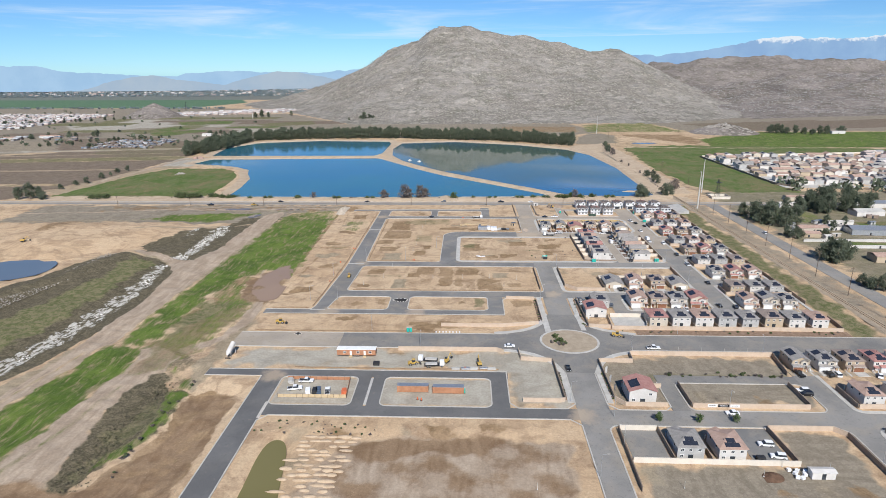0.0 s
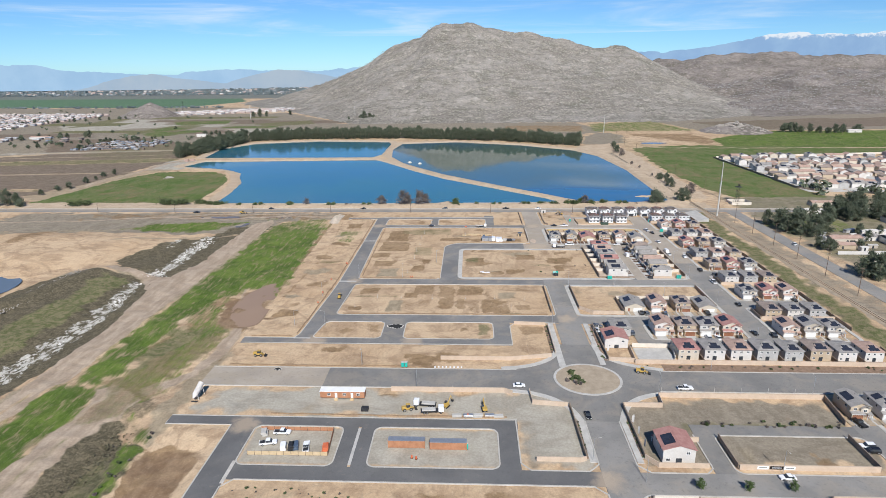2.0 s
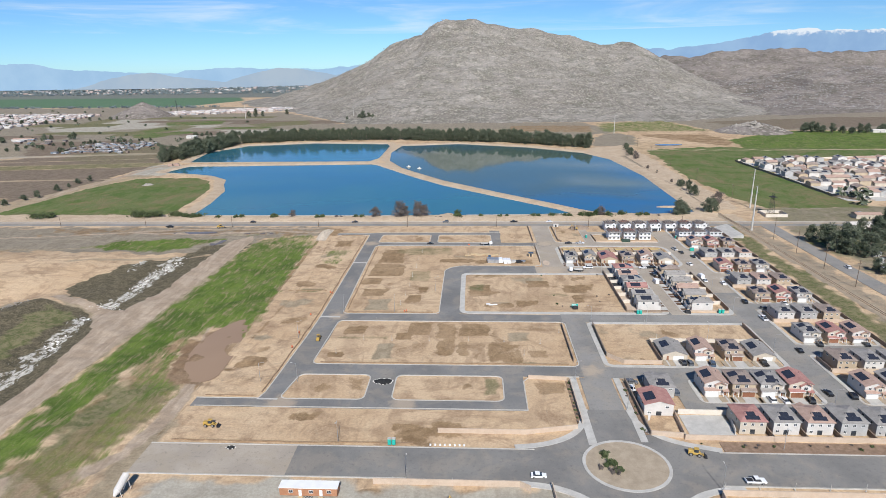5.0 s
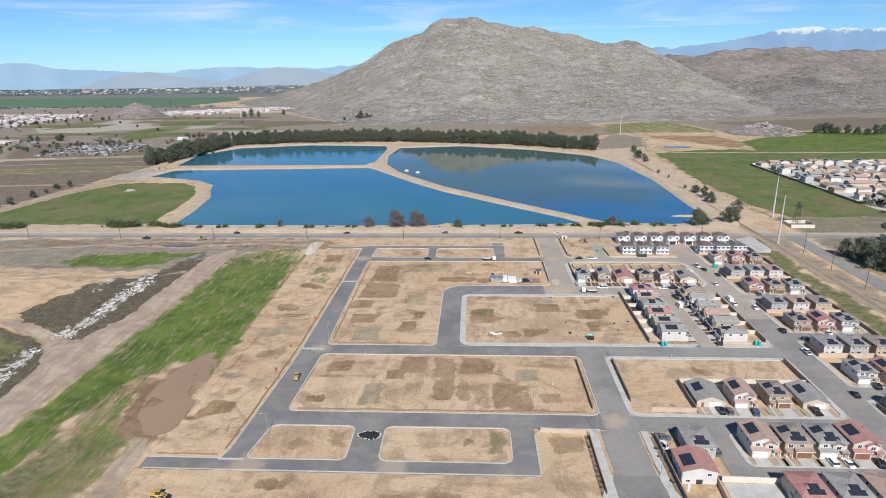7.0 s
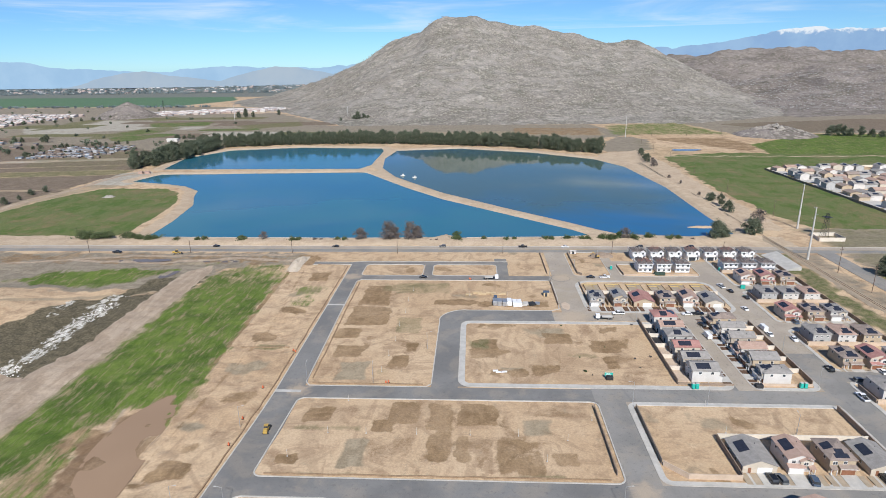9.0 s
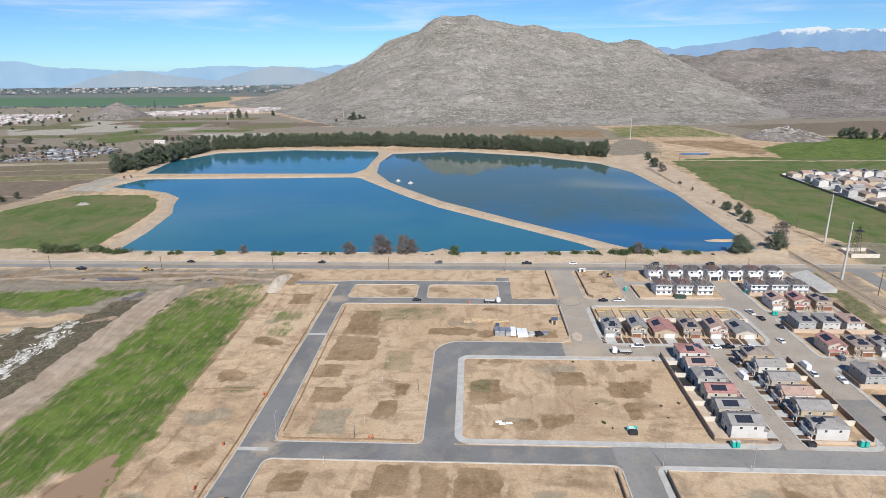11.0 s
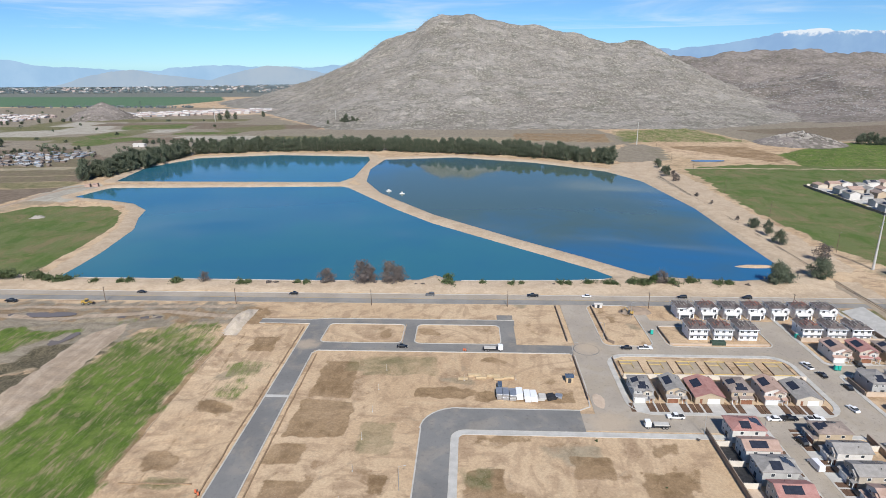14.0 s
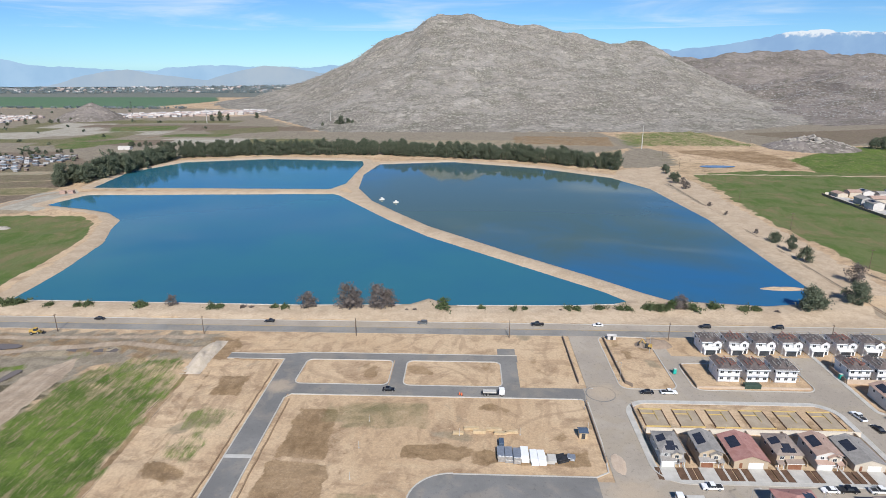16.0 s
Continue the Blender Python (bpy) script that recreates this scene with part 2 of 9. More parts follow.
def water_material(name="lake water", a=(0.030, 0.132, 0.205), b=(0.034, 0.152, 0.195), dull_zone=None, ripple=0.12, gloss=(0.04, 0.13), shine=0.5):
    """Water between colours a and b, with an optional patch given by its own colour, middle and radius."""
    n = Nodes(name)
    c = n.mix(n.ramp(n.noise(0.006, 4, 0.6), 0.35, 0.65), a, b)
    if dull_zone:
        colour, x, y, radius = dull_zone
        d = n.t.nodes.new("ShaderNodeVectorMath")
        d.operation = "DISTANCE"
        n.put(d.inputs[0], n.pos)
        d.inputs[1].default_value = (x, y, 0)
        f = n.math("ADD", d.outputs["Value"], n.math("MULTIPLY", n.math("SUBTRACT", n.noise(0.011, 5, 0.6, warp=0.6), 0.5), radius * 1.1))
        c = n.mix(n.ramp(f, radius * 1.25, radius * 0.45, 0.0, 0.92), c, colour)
    n.bump(n.math("ADD", n.noise(0.5, 4, 0.6), n.math("MULTIPLY", n.noise(0.09, 3, 0.5), 1.5)), ripple, 0.05)
    n.put(n.b.inputs["IOR"], 1.33)
    return n.done(c, n.ramp(n.noise(0.012, 3), 0.3, 0.7, *gloss), spec=shine)


def haze_glow_material(name, a, b, glow, snow=None):
    """A far ridge whose distance haze is painted in as a glowing colour; snow: the height above which it lies."""
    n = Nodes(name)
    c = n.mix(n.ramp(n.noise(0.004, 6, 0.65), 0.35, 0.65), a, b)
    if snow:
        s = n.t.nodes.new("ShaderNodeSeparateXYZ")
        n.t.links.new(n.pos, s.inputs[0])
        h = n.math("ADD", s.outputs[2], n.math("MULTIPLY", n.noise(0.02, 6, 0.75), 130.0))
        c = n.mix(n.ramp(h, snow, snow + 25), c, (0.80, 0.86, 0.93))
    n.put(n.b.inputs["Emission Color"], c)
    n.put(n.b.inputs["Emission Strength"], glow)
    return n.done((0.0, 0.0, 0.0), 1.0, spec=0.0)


M = dict(
    # rock greyed, and tinted mauve on the east hills, in place of haze
    ground=ground_material(), rock=rock_material(tone=1.07, hue=(1.01, 1.0, 0.995)), rock_dark=rock_material("brown rocky hills in a mauve haze tint", 0.84, (1.04, 0.99, 1.01)),
    asphalt_new=asphalt("new asphalt", (0.170, 0.166, 0.159), (0.217, 0.211, 0.200)),
    asphalt_fresh=asphalt("fresh black asphalt", (0.122, 0.120, 0.118), (0.152, 0.149, 0.145), 0.05),
    verge=surface("reddish brown planting soil", (0.20, 0.135, 0.09), (0.29, 0.20, 0.14), 0.6, 3, 0.95, relief=0.05),
    straw=surface("brown straw roll", (0.24, 0.16, 0.095), (0.34, 0.24, 0.15), 0.8, 4, 0.95, relief=0.04),
    asphalt_dusty=asphalt("dusty asphalt", (0.335, 0.290, 0.238), (0.405, 0.350, 0.285), 0.75),
    asphalt_old=asphalt("worn grey asphalt", (0.218, 0.209, 0.194), (0.275, 0.262, 0.241)),
    asphalt_mid=asphalt("grey asphalt", (0.182, 0.175, 0.164), (0.228, 0.218, 0.201)),
    kerb=surface("kerb concrete", (0.42, 0.395, 0.35), (0.53, 0.50, 0.45), 0.3, 3, 0.9),
    sand=surface("levelled sand", (0.32, 0.258, 0.185), (0.41, 0.335, 0.245), 0.3, 3, 0.95),
    skip_green=surface("dark green paint", (0.035, 0.06, 0.045), (0.05, 0.08, 0.06), 1, 5, 0.6),
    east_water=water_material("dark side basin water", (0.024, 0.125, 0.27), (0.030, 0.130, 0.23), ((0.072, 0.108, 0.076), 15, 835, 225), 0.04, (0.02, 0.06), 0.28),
    concrete=surface("pale concrete", (0.42, 0.40, 0.365), (0.52, 0.50, 0.46), 0.3, 5, 0.85),
    water=water_material(), pond=water_material("muddy water", (0.17, 0.15, 0.06), (0.20, 0.175, 0.078)),
    puddle=water_material("grey puddle", (0.15, 0.125, 0.105), (0.18, 0.15, 0.128)),
    puddle_blue=water_material("grey-blue pond water", (0.125, 0.155, 0.185), (0.155, 0.18, 0.205)),
    gravel_heap=surface("pale sandy gravel", (0.46, 0.385, 0.295), (0.56, 0.475, 0.375), 0.4, 3, 0.95, relief=0.06),
    hump=surface("pale loose soil", (0.41, 0.30, 0.198), (0.50, 0.385, 0.268), 0.5, 2, 0.95, relief=0.06),
    warehouse=surface("far pale sheet metal", (0.38, 0.42, 0.47), (0.46, 0.50, 0.54), 0.01, 0.1, 0.9),
    brown_water=water_material("brown flood water", (0.31, 0.208, 0.130), (0.37, 0.252, 0.160)),
    block=surface("tan block wall", (0.47, 0.365, 0.275), (0.54, 0.43, 0.33), 0.4, 4, 0.9),
    block_dark=surface("brown block wall", (0.235, 0.18, 0.135), (0.30, 0.232, 0.175), 0.4, 4, 0.9),
    block_white=surface("cream block wall", (0.58, 0.52, 0.44), (0.66, 0.60, 0.51), 0.4, 4, 0.9),
    wrap=surface("white house wrap", (0.72, 0.71, 0.70), (0.80, 0.79, 0.78), 0.5, 5, 0.8),
    white=surface("white stucco", (0.55, 0.52, 0.48), (0.63, 0.60, 0.56), 0.3, 5, 0.9, spread=0.06),
    cream=surface("cream stucco", (0.49, 0.43, 0.345), (0.56, 0.49, 0.40), 0.3, 5, 0.9, spread=0.06),
    beige=surface("beige stucco", (0.42, 0.335, 0.235), (0.49, 0.39, 0.28), 0.3, 5, 0.9, spread=0.06),
    grey=surface("grey stucco", (0.37, 0.36, 0.345), (0.45, 0.44, 0.42), 0.3, 5, 0.9, spread=0.06),
    taupe=surface("taupe stucco", (0.40, 0.345, 0.28), (0.47, 0.405, 0.335), 0.3, 5, 0.9, spread=0.06),
    roof_grey=surface("grey concrete tile", (0.25, 0.232, 0.213), (0.325, 0.304, 0.28), 0.6, 3, 0.85, relief=0.08),
    roof_red=surface("red clay tile", (0.335, 0.165, 0.14), (0.41, 0.225, 0.195), 0.6, 3, 0.85, relief=0.08),
    roof_tan=surface("tan tile", (0.36, 0.245, 0.19), (0.44, 0.31, 0.25), 0.6, 3, 0.85, relief=0.08),
    roof_brown=surface("brown tile", (0.25, 0.198, 0.165), (0.325, 0.26, 0.218), 0.6, 3, 0.85, relief=0.08),
    felt=surface("dark roofing felt", (0.10, 0.085, 0.08), (0.16, 0.13, 0.118), 0.8, 4, 0.9),
    stack=surface("stacked red roof tiles", (0.36, 0.15, 0.11), (0.22, 0.12, 0.10), 1.5, 4, 0.9),
    solar=surface("blue-black solar panel", (0.026, 0.029, 0.04), (0.036, 0.04, 0.055), 1, 6, 0.22, relief=0.0, spec=0.5),
    pane=surface("dark window glass", (0.03, 0.036, 0.042), (0.06, 0.066, 0.075), 0.5, 2, 0.08, relief=0.0, spec=0.5),
    trim=surface("white trim", (0.74, 0.73, 0.70), (0.80, 0.79, 0.76), 0.5, 6, 0.7),
    garage_white=surface("white garage door", (0.68, 0.67, 0.65), (0.76, 0.75, 0.73), 0.5, 6, 0.6),
    garage_brown=surface("brown garage door", (0.20, 0.085, 0.045), (0.26, 0.12, 0.07), 0.5, 6, 0.6),
    mulch=surface("dark brown planted soil", (0.10, 0.058, 0.036), (0.15, 0.09, 0.058), 0.5, 4, 0.95, relief=0.06),
    form=surface("yellow form timber", (0.46, 0.33, 0.12), (0.56, 0.42, 0.18), 0.8, 6, 0.8),
    wood=surface("bare lumber", (0.47, 0.35, 0.205), (0.57, 0.44, 0.28), 0.8, 8, 0.8),
    pole=surface("weathered timber pole", (0.10, 0.07, 0.05), (0.16, 0.115, 0.085), 1.0, 8, 0.9),
    sleeper=surface("dusty timber sleeper", (0.31, 0.24, 0.175), (0.38, 0.30, 0.22), 1.0, 8, 0.95),
    steel=surface("galvanised steel", (0.45, 0.46, 0.47), (0.55, 0.56, 0.57), 1.0, 8, 0.45, 0.7),
    tyre=surface("black rubber", (0.018, 0.018, 0.018), (0.03, 0.03, 0.03), 2, 10, 0.85),
    rim=surface("alloy rim", (0.5, 0.5, 0.5), (0.6, 0.6, 0.6), 2, 10, 0.35, 0.8),
    car_white=surface("white car paint", (0.78, 0.78, 0.78), (0.82, 0.82, 0.82), 1, 5, 0.25, relief=0.0, spec=0.5),
    car_black=surface("black car paint", (0.012, 0.013, 0.015), (0.02, 0.021, 0.024), 1, 5, 0.2, relief=0.0, spec=0.5),
    car_grey=surface("grey car paint", (0.18, 0.19, 0.20), (0.23, 0.24, 0.25), 1, 5, 0.25, 0.4, relief=0.0, spec=0.5),
    car_blue=surface("blue-grey car paint", (0.09, 0.13, 0.19), (0.12, 0.16, 0.22), 1, 5, 0.25, 0.3, relief=0.0, spec=0.5),
    yellow=surface("yellow machine paint", (0.42, 0.27, 0.06), (0.50, 0.33, 0.09), 1, 5, 0.5),
    orange=surface("safety orange plastic", (0.56, 0.13, 0.055), (0.64, 0.18, 0.08), 1, 5, 0.6),
    teal=surface("teal plastic", (0.02, 0.36, 0.29), (0.04, 0.42, 0.34), 1, 5, 0.5),
    rust=surface("rusty orange container", (0.34, 0.16, 0.085), (0.43, 0.215, 0.12), 0.6, 5, 0.7),
    metal_dark=surface("dark steel", (0.04, 0.04, 0.042), (0.07, 0.07, 0.073), 1, 6, 0.6, 0.5),
    bark=surface("bark", (0.20, 0.165, 0.13), (0.32, 0.275, 0.225), 1.5, 8, 0.95),
    leaf_dark=surface("eucalyptus leaves", (0.064, 0.082, 0.050), (0.132, 0.148, 0.098), 0.25, 2, 0.7),
    rubble=surface("white broken rock", (0.66, 0.64, 0.59), (0.80, 0.78, 0.73), 0.1, 1.0, 0.95, relief=0.2),
    scrub=surface("grey-green scrub", (0.105, 0.098, 0.055), (0.18, 0.158, 0.10), 0.3, 2, 0.9),
    # blue-grey of these leaves is distance haze put into the base colour
    leaf_far=surface("far leaves with haze painted in", (0.15, 0.19, 0.20), (0.21, 0.25, 0.255), 0.02, 0.3, 0.95),
    leaf=surface("green leaves", (0.056, 0.078, 0.03), (0.10, 0.122, 0.052), 0.3, 2, 0.7),
    leaf_brown=surface("grey-brown dry leaves", (0.108, 0.089, 0.078), (0.165, 0.138, 0.122), 0.3, 2, 0.8),
    leaf_bright=surface("fresh green leaves", (0.055, 0.088, 0.028), (0.085, 0.12, 0.042), 0.3, 2, 0.7),
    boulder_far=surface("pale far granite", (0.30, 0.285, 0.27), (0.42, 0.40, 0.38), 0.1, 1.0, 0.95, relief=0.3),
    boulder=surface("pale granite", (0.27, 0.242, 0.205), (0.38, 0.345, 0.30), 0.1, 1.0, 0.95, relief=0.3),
    # ridges glow in haze tints; no light falls on them
    blue_far=haze_glow_material("far mountains painted haze blue", (0.36, 0.55, 0.77), (0.41, 0.60, 0.81), 0.9),
    snow_far=haze_glow_material("far snow-topped mountains", (0.28, 0.44, 0.69), (0.34, 0.51, 0.74), 0.9, 332.0),
    hazy_hill=haze_glow_material("hazy brown hills", (0.38, 0.49, 0.62), (0.44, 0.53, 0.63), 0.9),
)

# ---- building helpers ----
def mesh_object(name, verts, faces, material, smooth=False):
    me = bpy.data.meshes.new(name)
    me.from_pydata(verts, [], faces)
    me.materials.append(material)
    if smooth:
        me.shade_smooth()
    return new(name, me)


def part(name, bm, material, parent=None, label=""):
    """Link a bmesh as one mesh object under a thing or a part."""
    me = bpy.data.meshes.new(name)
    bm.to_mesh(me)
    bm.free()
    me.materials.append(material)
    ob = new(name, me)
    if parent:
        ob.parent = parent
    return tagged(ob, label) if label else ob


def thing(name, label, category, group="", kind=""):
    return tagged(new(name), label, category, group, kind)


def box(bm, x0, x1, y0, y1, z0, z1, bevel=0.0):
    vs = bmesh.ops.create_cube(bm, size=1.0)["verts"]
    for v in vs:
        v.co = Vector(((x0, x1)[v.co.x > 0], (y0, y1)[v.co.y > 0], (z0, z1)[v.co.z > 0]))
    if bevel:
        bmesh.ops.bevel(bm, geom=list({e for v in vs for e in v.link_edges}), offset=bevel, segments=1, affect="EDGES")
    return vs


def boxed(*args, **kw):
    bm = bmesh.new()
    box(bm, *args, **kw)
    return bm


def prism(bm, poly, axis, a, b):
    """A polygon drawn in the two other axes, pushed from a to b along the axis."""
    def place(p, w):
        return {"x": (w, p[0], p[1]), "y": (p[0], w, p[1]), "z": (p[0], p[1], w)}[axis]
    lo, hi = [bm.verts.new(place(p, a)) for p in poly], [bm.verts.new(place(p, b)) for p in poly]
    n = len(poly)
    bm.faces.new(lo[::-1])
    bm.faces.new(hi)
    for i in range(n):
        bm.faces.new((lo[i], lo[(i + 1) % n], hi[(i + 1) % n], hi[i]))
    bmesh.ops.recalc_face_normals(bm, faces=bm.faces)
    return bm


def tube(bm, p, q, r0, r1=None, sides=8):
    p, q, r1 = Vector(p), Vector(q), r0 if r1 is None else r1
    m = Matrix.Translation((p + q) / 2) @ (q - p).to_track_quat("Z", "Y").to_matrix().to_4x4()
    bmesh.ops.create_cone(bm, cap_ends=True, segments=sides, radius1=r0, radius2=r1, depth=(q - p).length, matrix=m)
    return bm


# ---- the land ----
SOUTH_LAKE = [(-240, 574), (-155, 573), (-84, 572), (-30, 575), (-21, 583), (-10, 574), (49, 576), (72, 578), (81, 582), (72, 595), (30, 638), (-30, 700),
              (-66, 749), (-95, 794), (-123, 838), (-131, 844), (-363, 833), (-373, 790), (-326, 775), (-300, 763), (-277, 740), (-268, 712), (-253, 678), (-243, 619)]
NORTH_LAKE = [(-378, 867), (-392, 959), (-360, 1034), (-261, 1062), (-137, 1046), (-130, 1016), (-128, 896), (-138, 866)]
EAST_LAKE = [(-110, 872), (-118, 946), (-111, 1021), (-22, 1040), (79, 995), (151, 934), (176, 874), (187, 753), (184, 640), (184, 585), (150, 578), (104, 584),
             (93, 594), (69, 621), (33, 658), (-31, 729), (-64, 778), (-88, 816)]


def sdf(X, Y, poly):
    """Signed distance to a polygon, negative inside."""
    d = np.full(X.shape, 1e9)
    inside = np.zeros(X.shape, bool)
    for (ax, ay), (bx, by) in zip(poly, poly[1:] + poly[:1]):
        ex, ey = bx - ax, by - ay
        t = np.clip(((X - ax) * ex + (Y - ay) * ey) / (ex * ex + ey * ey), 0, 1)
        d = np.minimum(d, np.hypot(X - ax - t * ex, Y - ay - t * ey))
        inside ^= ((ay > Y) != (by > Y)) & (X < ex * (Y - ay) / (ey if ey else 1e-9) + ax)
    return np.where(inside, -d, d)


def waves(X, Y, scale, seed, octaves=4):
    """Smooth random relief in about -1..1, from summed sines in random directions."""
    r = np.random.RandomState(seed)
    out, amp, f = np.zeros(X.shape), 1.0, 2 * math.pi / scale
    for _ in range(octaves):
        for _ in range(5):
            a, p = r.uniform(0, 2 * math.pi), r.uniform(0, 2 * math.pi)
            out += amp * 0.35 * np.sin(f * (X * math.cos(a) + Y * math.sin(a)) * r.uniform(0.7, 1.4) + p)
        amp, f = amp * 0.55, f * 2.05
    return out


def steps(*runs):
    """Coordinates: runs of (start, end, step), joined."""
    out = [np.arange(a, b, s) for a, b, s in runs]
    return np.concatenate(out + [[runs[-1][1]]])


def near(X, Y, poly, soft, warp=0.0, seed=1):
    """1 inside the polygon, falling to 0 over soft metres round its edge."""
    m = soft + 3 * warp + 2
    xs, ys = [p[0] for p in poly], [p[1] for p in poly]
    j = np.flatnonzero((X[0] > min(xs) - m) & (X[0] < max(xs) + m))
    i = np.flatnonzero((Y[:, 0] > min(ys) - m) & (Y[:, 0] < max(ys) + m))
    out = np.zeros(X.shape)
    if len(i) and len(j):
        cut = np.s_[i[0]:i[-1] + 1, j[0]:j[-1] + 1]
        d = sdf(X[cut], Y[cut], poly) + (warp * waves(X[cut], Y[cut], 14 + 2 * warp, seed, 3) if warp else 0)
        out[cut] = np.clip(0.5 - d / (2 * soft), 0, 1)
    return out


def band(X, Y, line, width, soft):
    d = np.full(X.shape, 1e9)
    for (ax, ay), (bx, by) in zip(line, line[1:]):
        ex, ey = bx - ax, by - ay
        t = np.clip(((X - ax) * ex + (Y - ay) * ey) / (ex * ex + ey * ey), 0, 1)
        d = np.minimum(d, np.hypot(X - ax - t * ex, Y - ay - t * ey))
    return np.clip(0.5 - (d - width) / (2 * soft), 0, 1)


def rect(x0, x1, y0, y1):
    return [(x0, y0), (x1, y0), (x1, y1), (x0, y1)]


# roads: x from, x to, y from, y to, surface, name
SOUTH_ROADS = [
    (-84, -75, 60, 222, "fresh", "road"),  # west street, south part
    (-108, -84, 216.5, 222, "fresh", "road"),
    (-75, 17.5, 216.5, 222, "fresh", "road"),  # street behind the contractors' yard
    (-75, 41.5, 187.5, 194.5, "fresh", "road"),  # street in front of it
    (-43, -38.2, 194.5, 216.5, "fresh", "road"),
    (-37.2, -32.5, 194.5, 216.5, "fresh", "road"),
    (10.5, 17, 194.5, 216.5, "fresh", "road"),
    (-108, -58, 243.5, 259, "dusty", "road"),
    (-58, 41.5, 243.5, 259, "mid", "road"),  # boulevard
    (55, 320, 243, 259, "mid", "road"),
    (41.5, 50.5, 40, 184.5, "old", "road"),  # spine street
    (41.5, 53.5, 194.5, 243.5, "old", "road"),
    (41.5, 200, 184.5, 194.5, "old", "road"),
    (42.3, 54.8, 243.5, 306, "old", "road"),
    (44.4, 54.4, 306, 360, "old", "road"),
    (-105.5, -74, 281.8, 287.6, "new", "road"),
    (-74, 20, 281.6, 287.5, "new", "road"),
    (12, 20, 287.5, 306.6, "new", "road"),
]
MIDDLE_ROADS = [
    (-71, 44.4, 306.6, 315, "new", "road"),
    (-41, -31, 287.5, 306.6, "mid", "road"),
    (54.4, 130, 306, 315, "old", "road"),
    (-67, 43.5, 359.9, 368.5, "new", "road"),
    (43.5, 130, 360, 369.3, "old", "road"),
    (-17.3, -7, 368.5, 431, "new", "road"),  # hooked street round the open lot
    (-4.5, 38, 430.5, 443.6, "new", "road"),
    (38, 130, 431.5, 441.5, "dusty", "road"),
    (43, 55.2, 441.5, 494.5, "dusty", "road"),
    (44.5, 57, 494.5, 540, "dusty", "road"),
    (-68, 43, 486.6, 494.2, "mid", "road"),
    (55.2, 130, 487, 494.5, "dusty", "road"),
    (-101, -76.5, 513.8, 518.4, "mid", "road"),
    (-67, 20, 514.3, 520, "mid", "road"),
    (-30.5, -25.5, 494.2, 514.3, "mid", "road"),
    (13, 19.5, 494.2, 514.3, "mid", "road"),
    (12, 19.5, 520, 526, "mid", "road"),
    (130, 142, 282, 400, "old", "road"),
    (130, 142, 400, 500, "dusty", "road"),  # east street
    (133, 142, 60, 184.5, "old", "road"),
]
OUTER_ROADS = [
    (133, 142, 194.5, 222, "old", "road"),
    (98.5, 104.5, 369.5, 431.5, "dusty", "road"),  # lane between the two rows
    (77, 130, 281.5, 288.5, "old", "road"),
    (77, 84, 288.5, 306, "old", "road"),
    (142, 178, 281.5, 288.5, "old", "road"),
    (142, 178, 328, 337, "old", "road"),
    (142, 178, 377, 385, "old", "road"),
    (142, 178, 424, 432, "dusty", "road"),
    (142, 178, 472, 480, "dusty", "road"),
    (77, 133, 215, 221, "mid", "road"),
    (76.5, 83, 194.5, 215, "mid", "road"),
    (79, 84.5, 494.5, 530, "dusty", "road"),
    (84.5, 130, 516, 522, "dusty", "road"),
    (130, 142, 500, 522, "dusty", "road"),
    (-900, 600, 546.2, 552.6, "dusty", "main_road"),
    (-900, 600, 540, 546.2, "old", "main_road"),
    (218, 229, 60, 243, "old", "country_road"),
    (218, 229, 259, 540, "old", "country_road"),
]
ROADS = SOUTH_ROADS + MIDDLE_ROADS + OUTER_ROADS
# the west street leans and bends: its two kerb lines, south to north
WEST_KERB = [(-81.6, 287.6), (-80.2, 292), (-78.6, 320), (-77.2, 345), (-76.5, 365), (-76.5, 440), (-76.6, 513.8)]
EAST_KERB = [(-74, 287.5), (-70.6, 306), (-68.6, 315), (-66.4, 340), (-66.2, 372), (-67.6, 440), (-67.8, 480), (-67, 514.3)]


FLOOD = [(-114, 360), (-120, 350), (-123, 339), (-123, 325), (-120, 312), (-117, 302), (-105, 302), (-106, 317), (-108, 332), (-110, 351)]
CHANNEL = [(-206, 120), (-202, 212), (-194, 250), (-192, 300), (-195, 335), (-200, 370)]
CHANNEL_NORTH = [(-196, 377), (-194, 405), (-195, 430), (-196, 460)]


GX = steps((-4700, -1400, 110), (-1400, -420, 14), (-420, -215, 3.5), (-215, -130, 1.6), (-130, 190, 1.1), (190, 235, 1.6), (235, 700, 8), (700, 1500, 40), (1500, 4700, 160))
GY = steps((-2500, 0, 125), (0, 130, 6), (130, 560, 1.1), (560, 620, 1.6), (620, 1110, 4), (1110, 1600, 14), (1600, 2600, 50), (2600, 4700, 105))


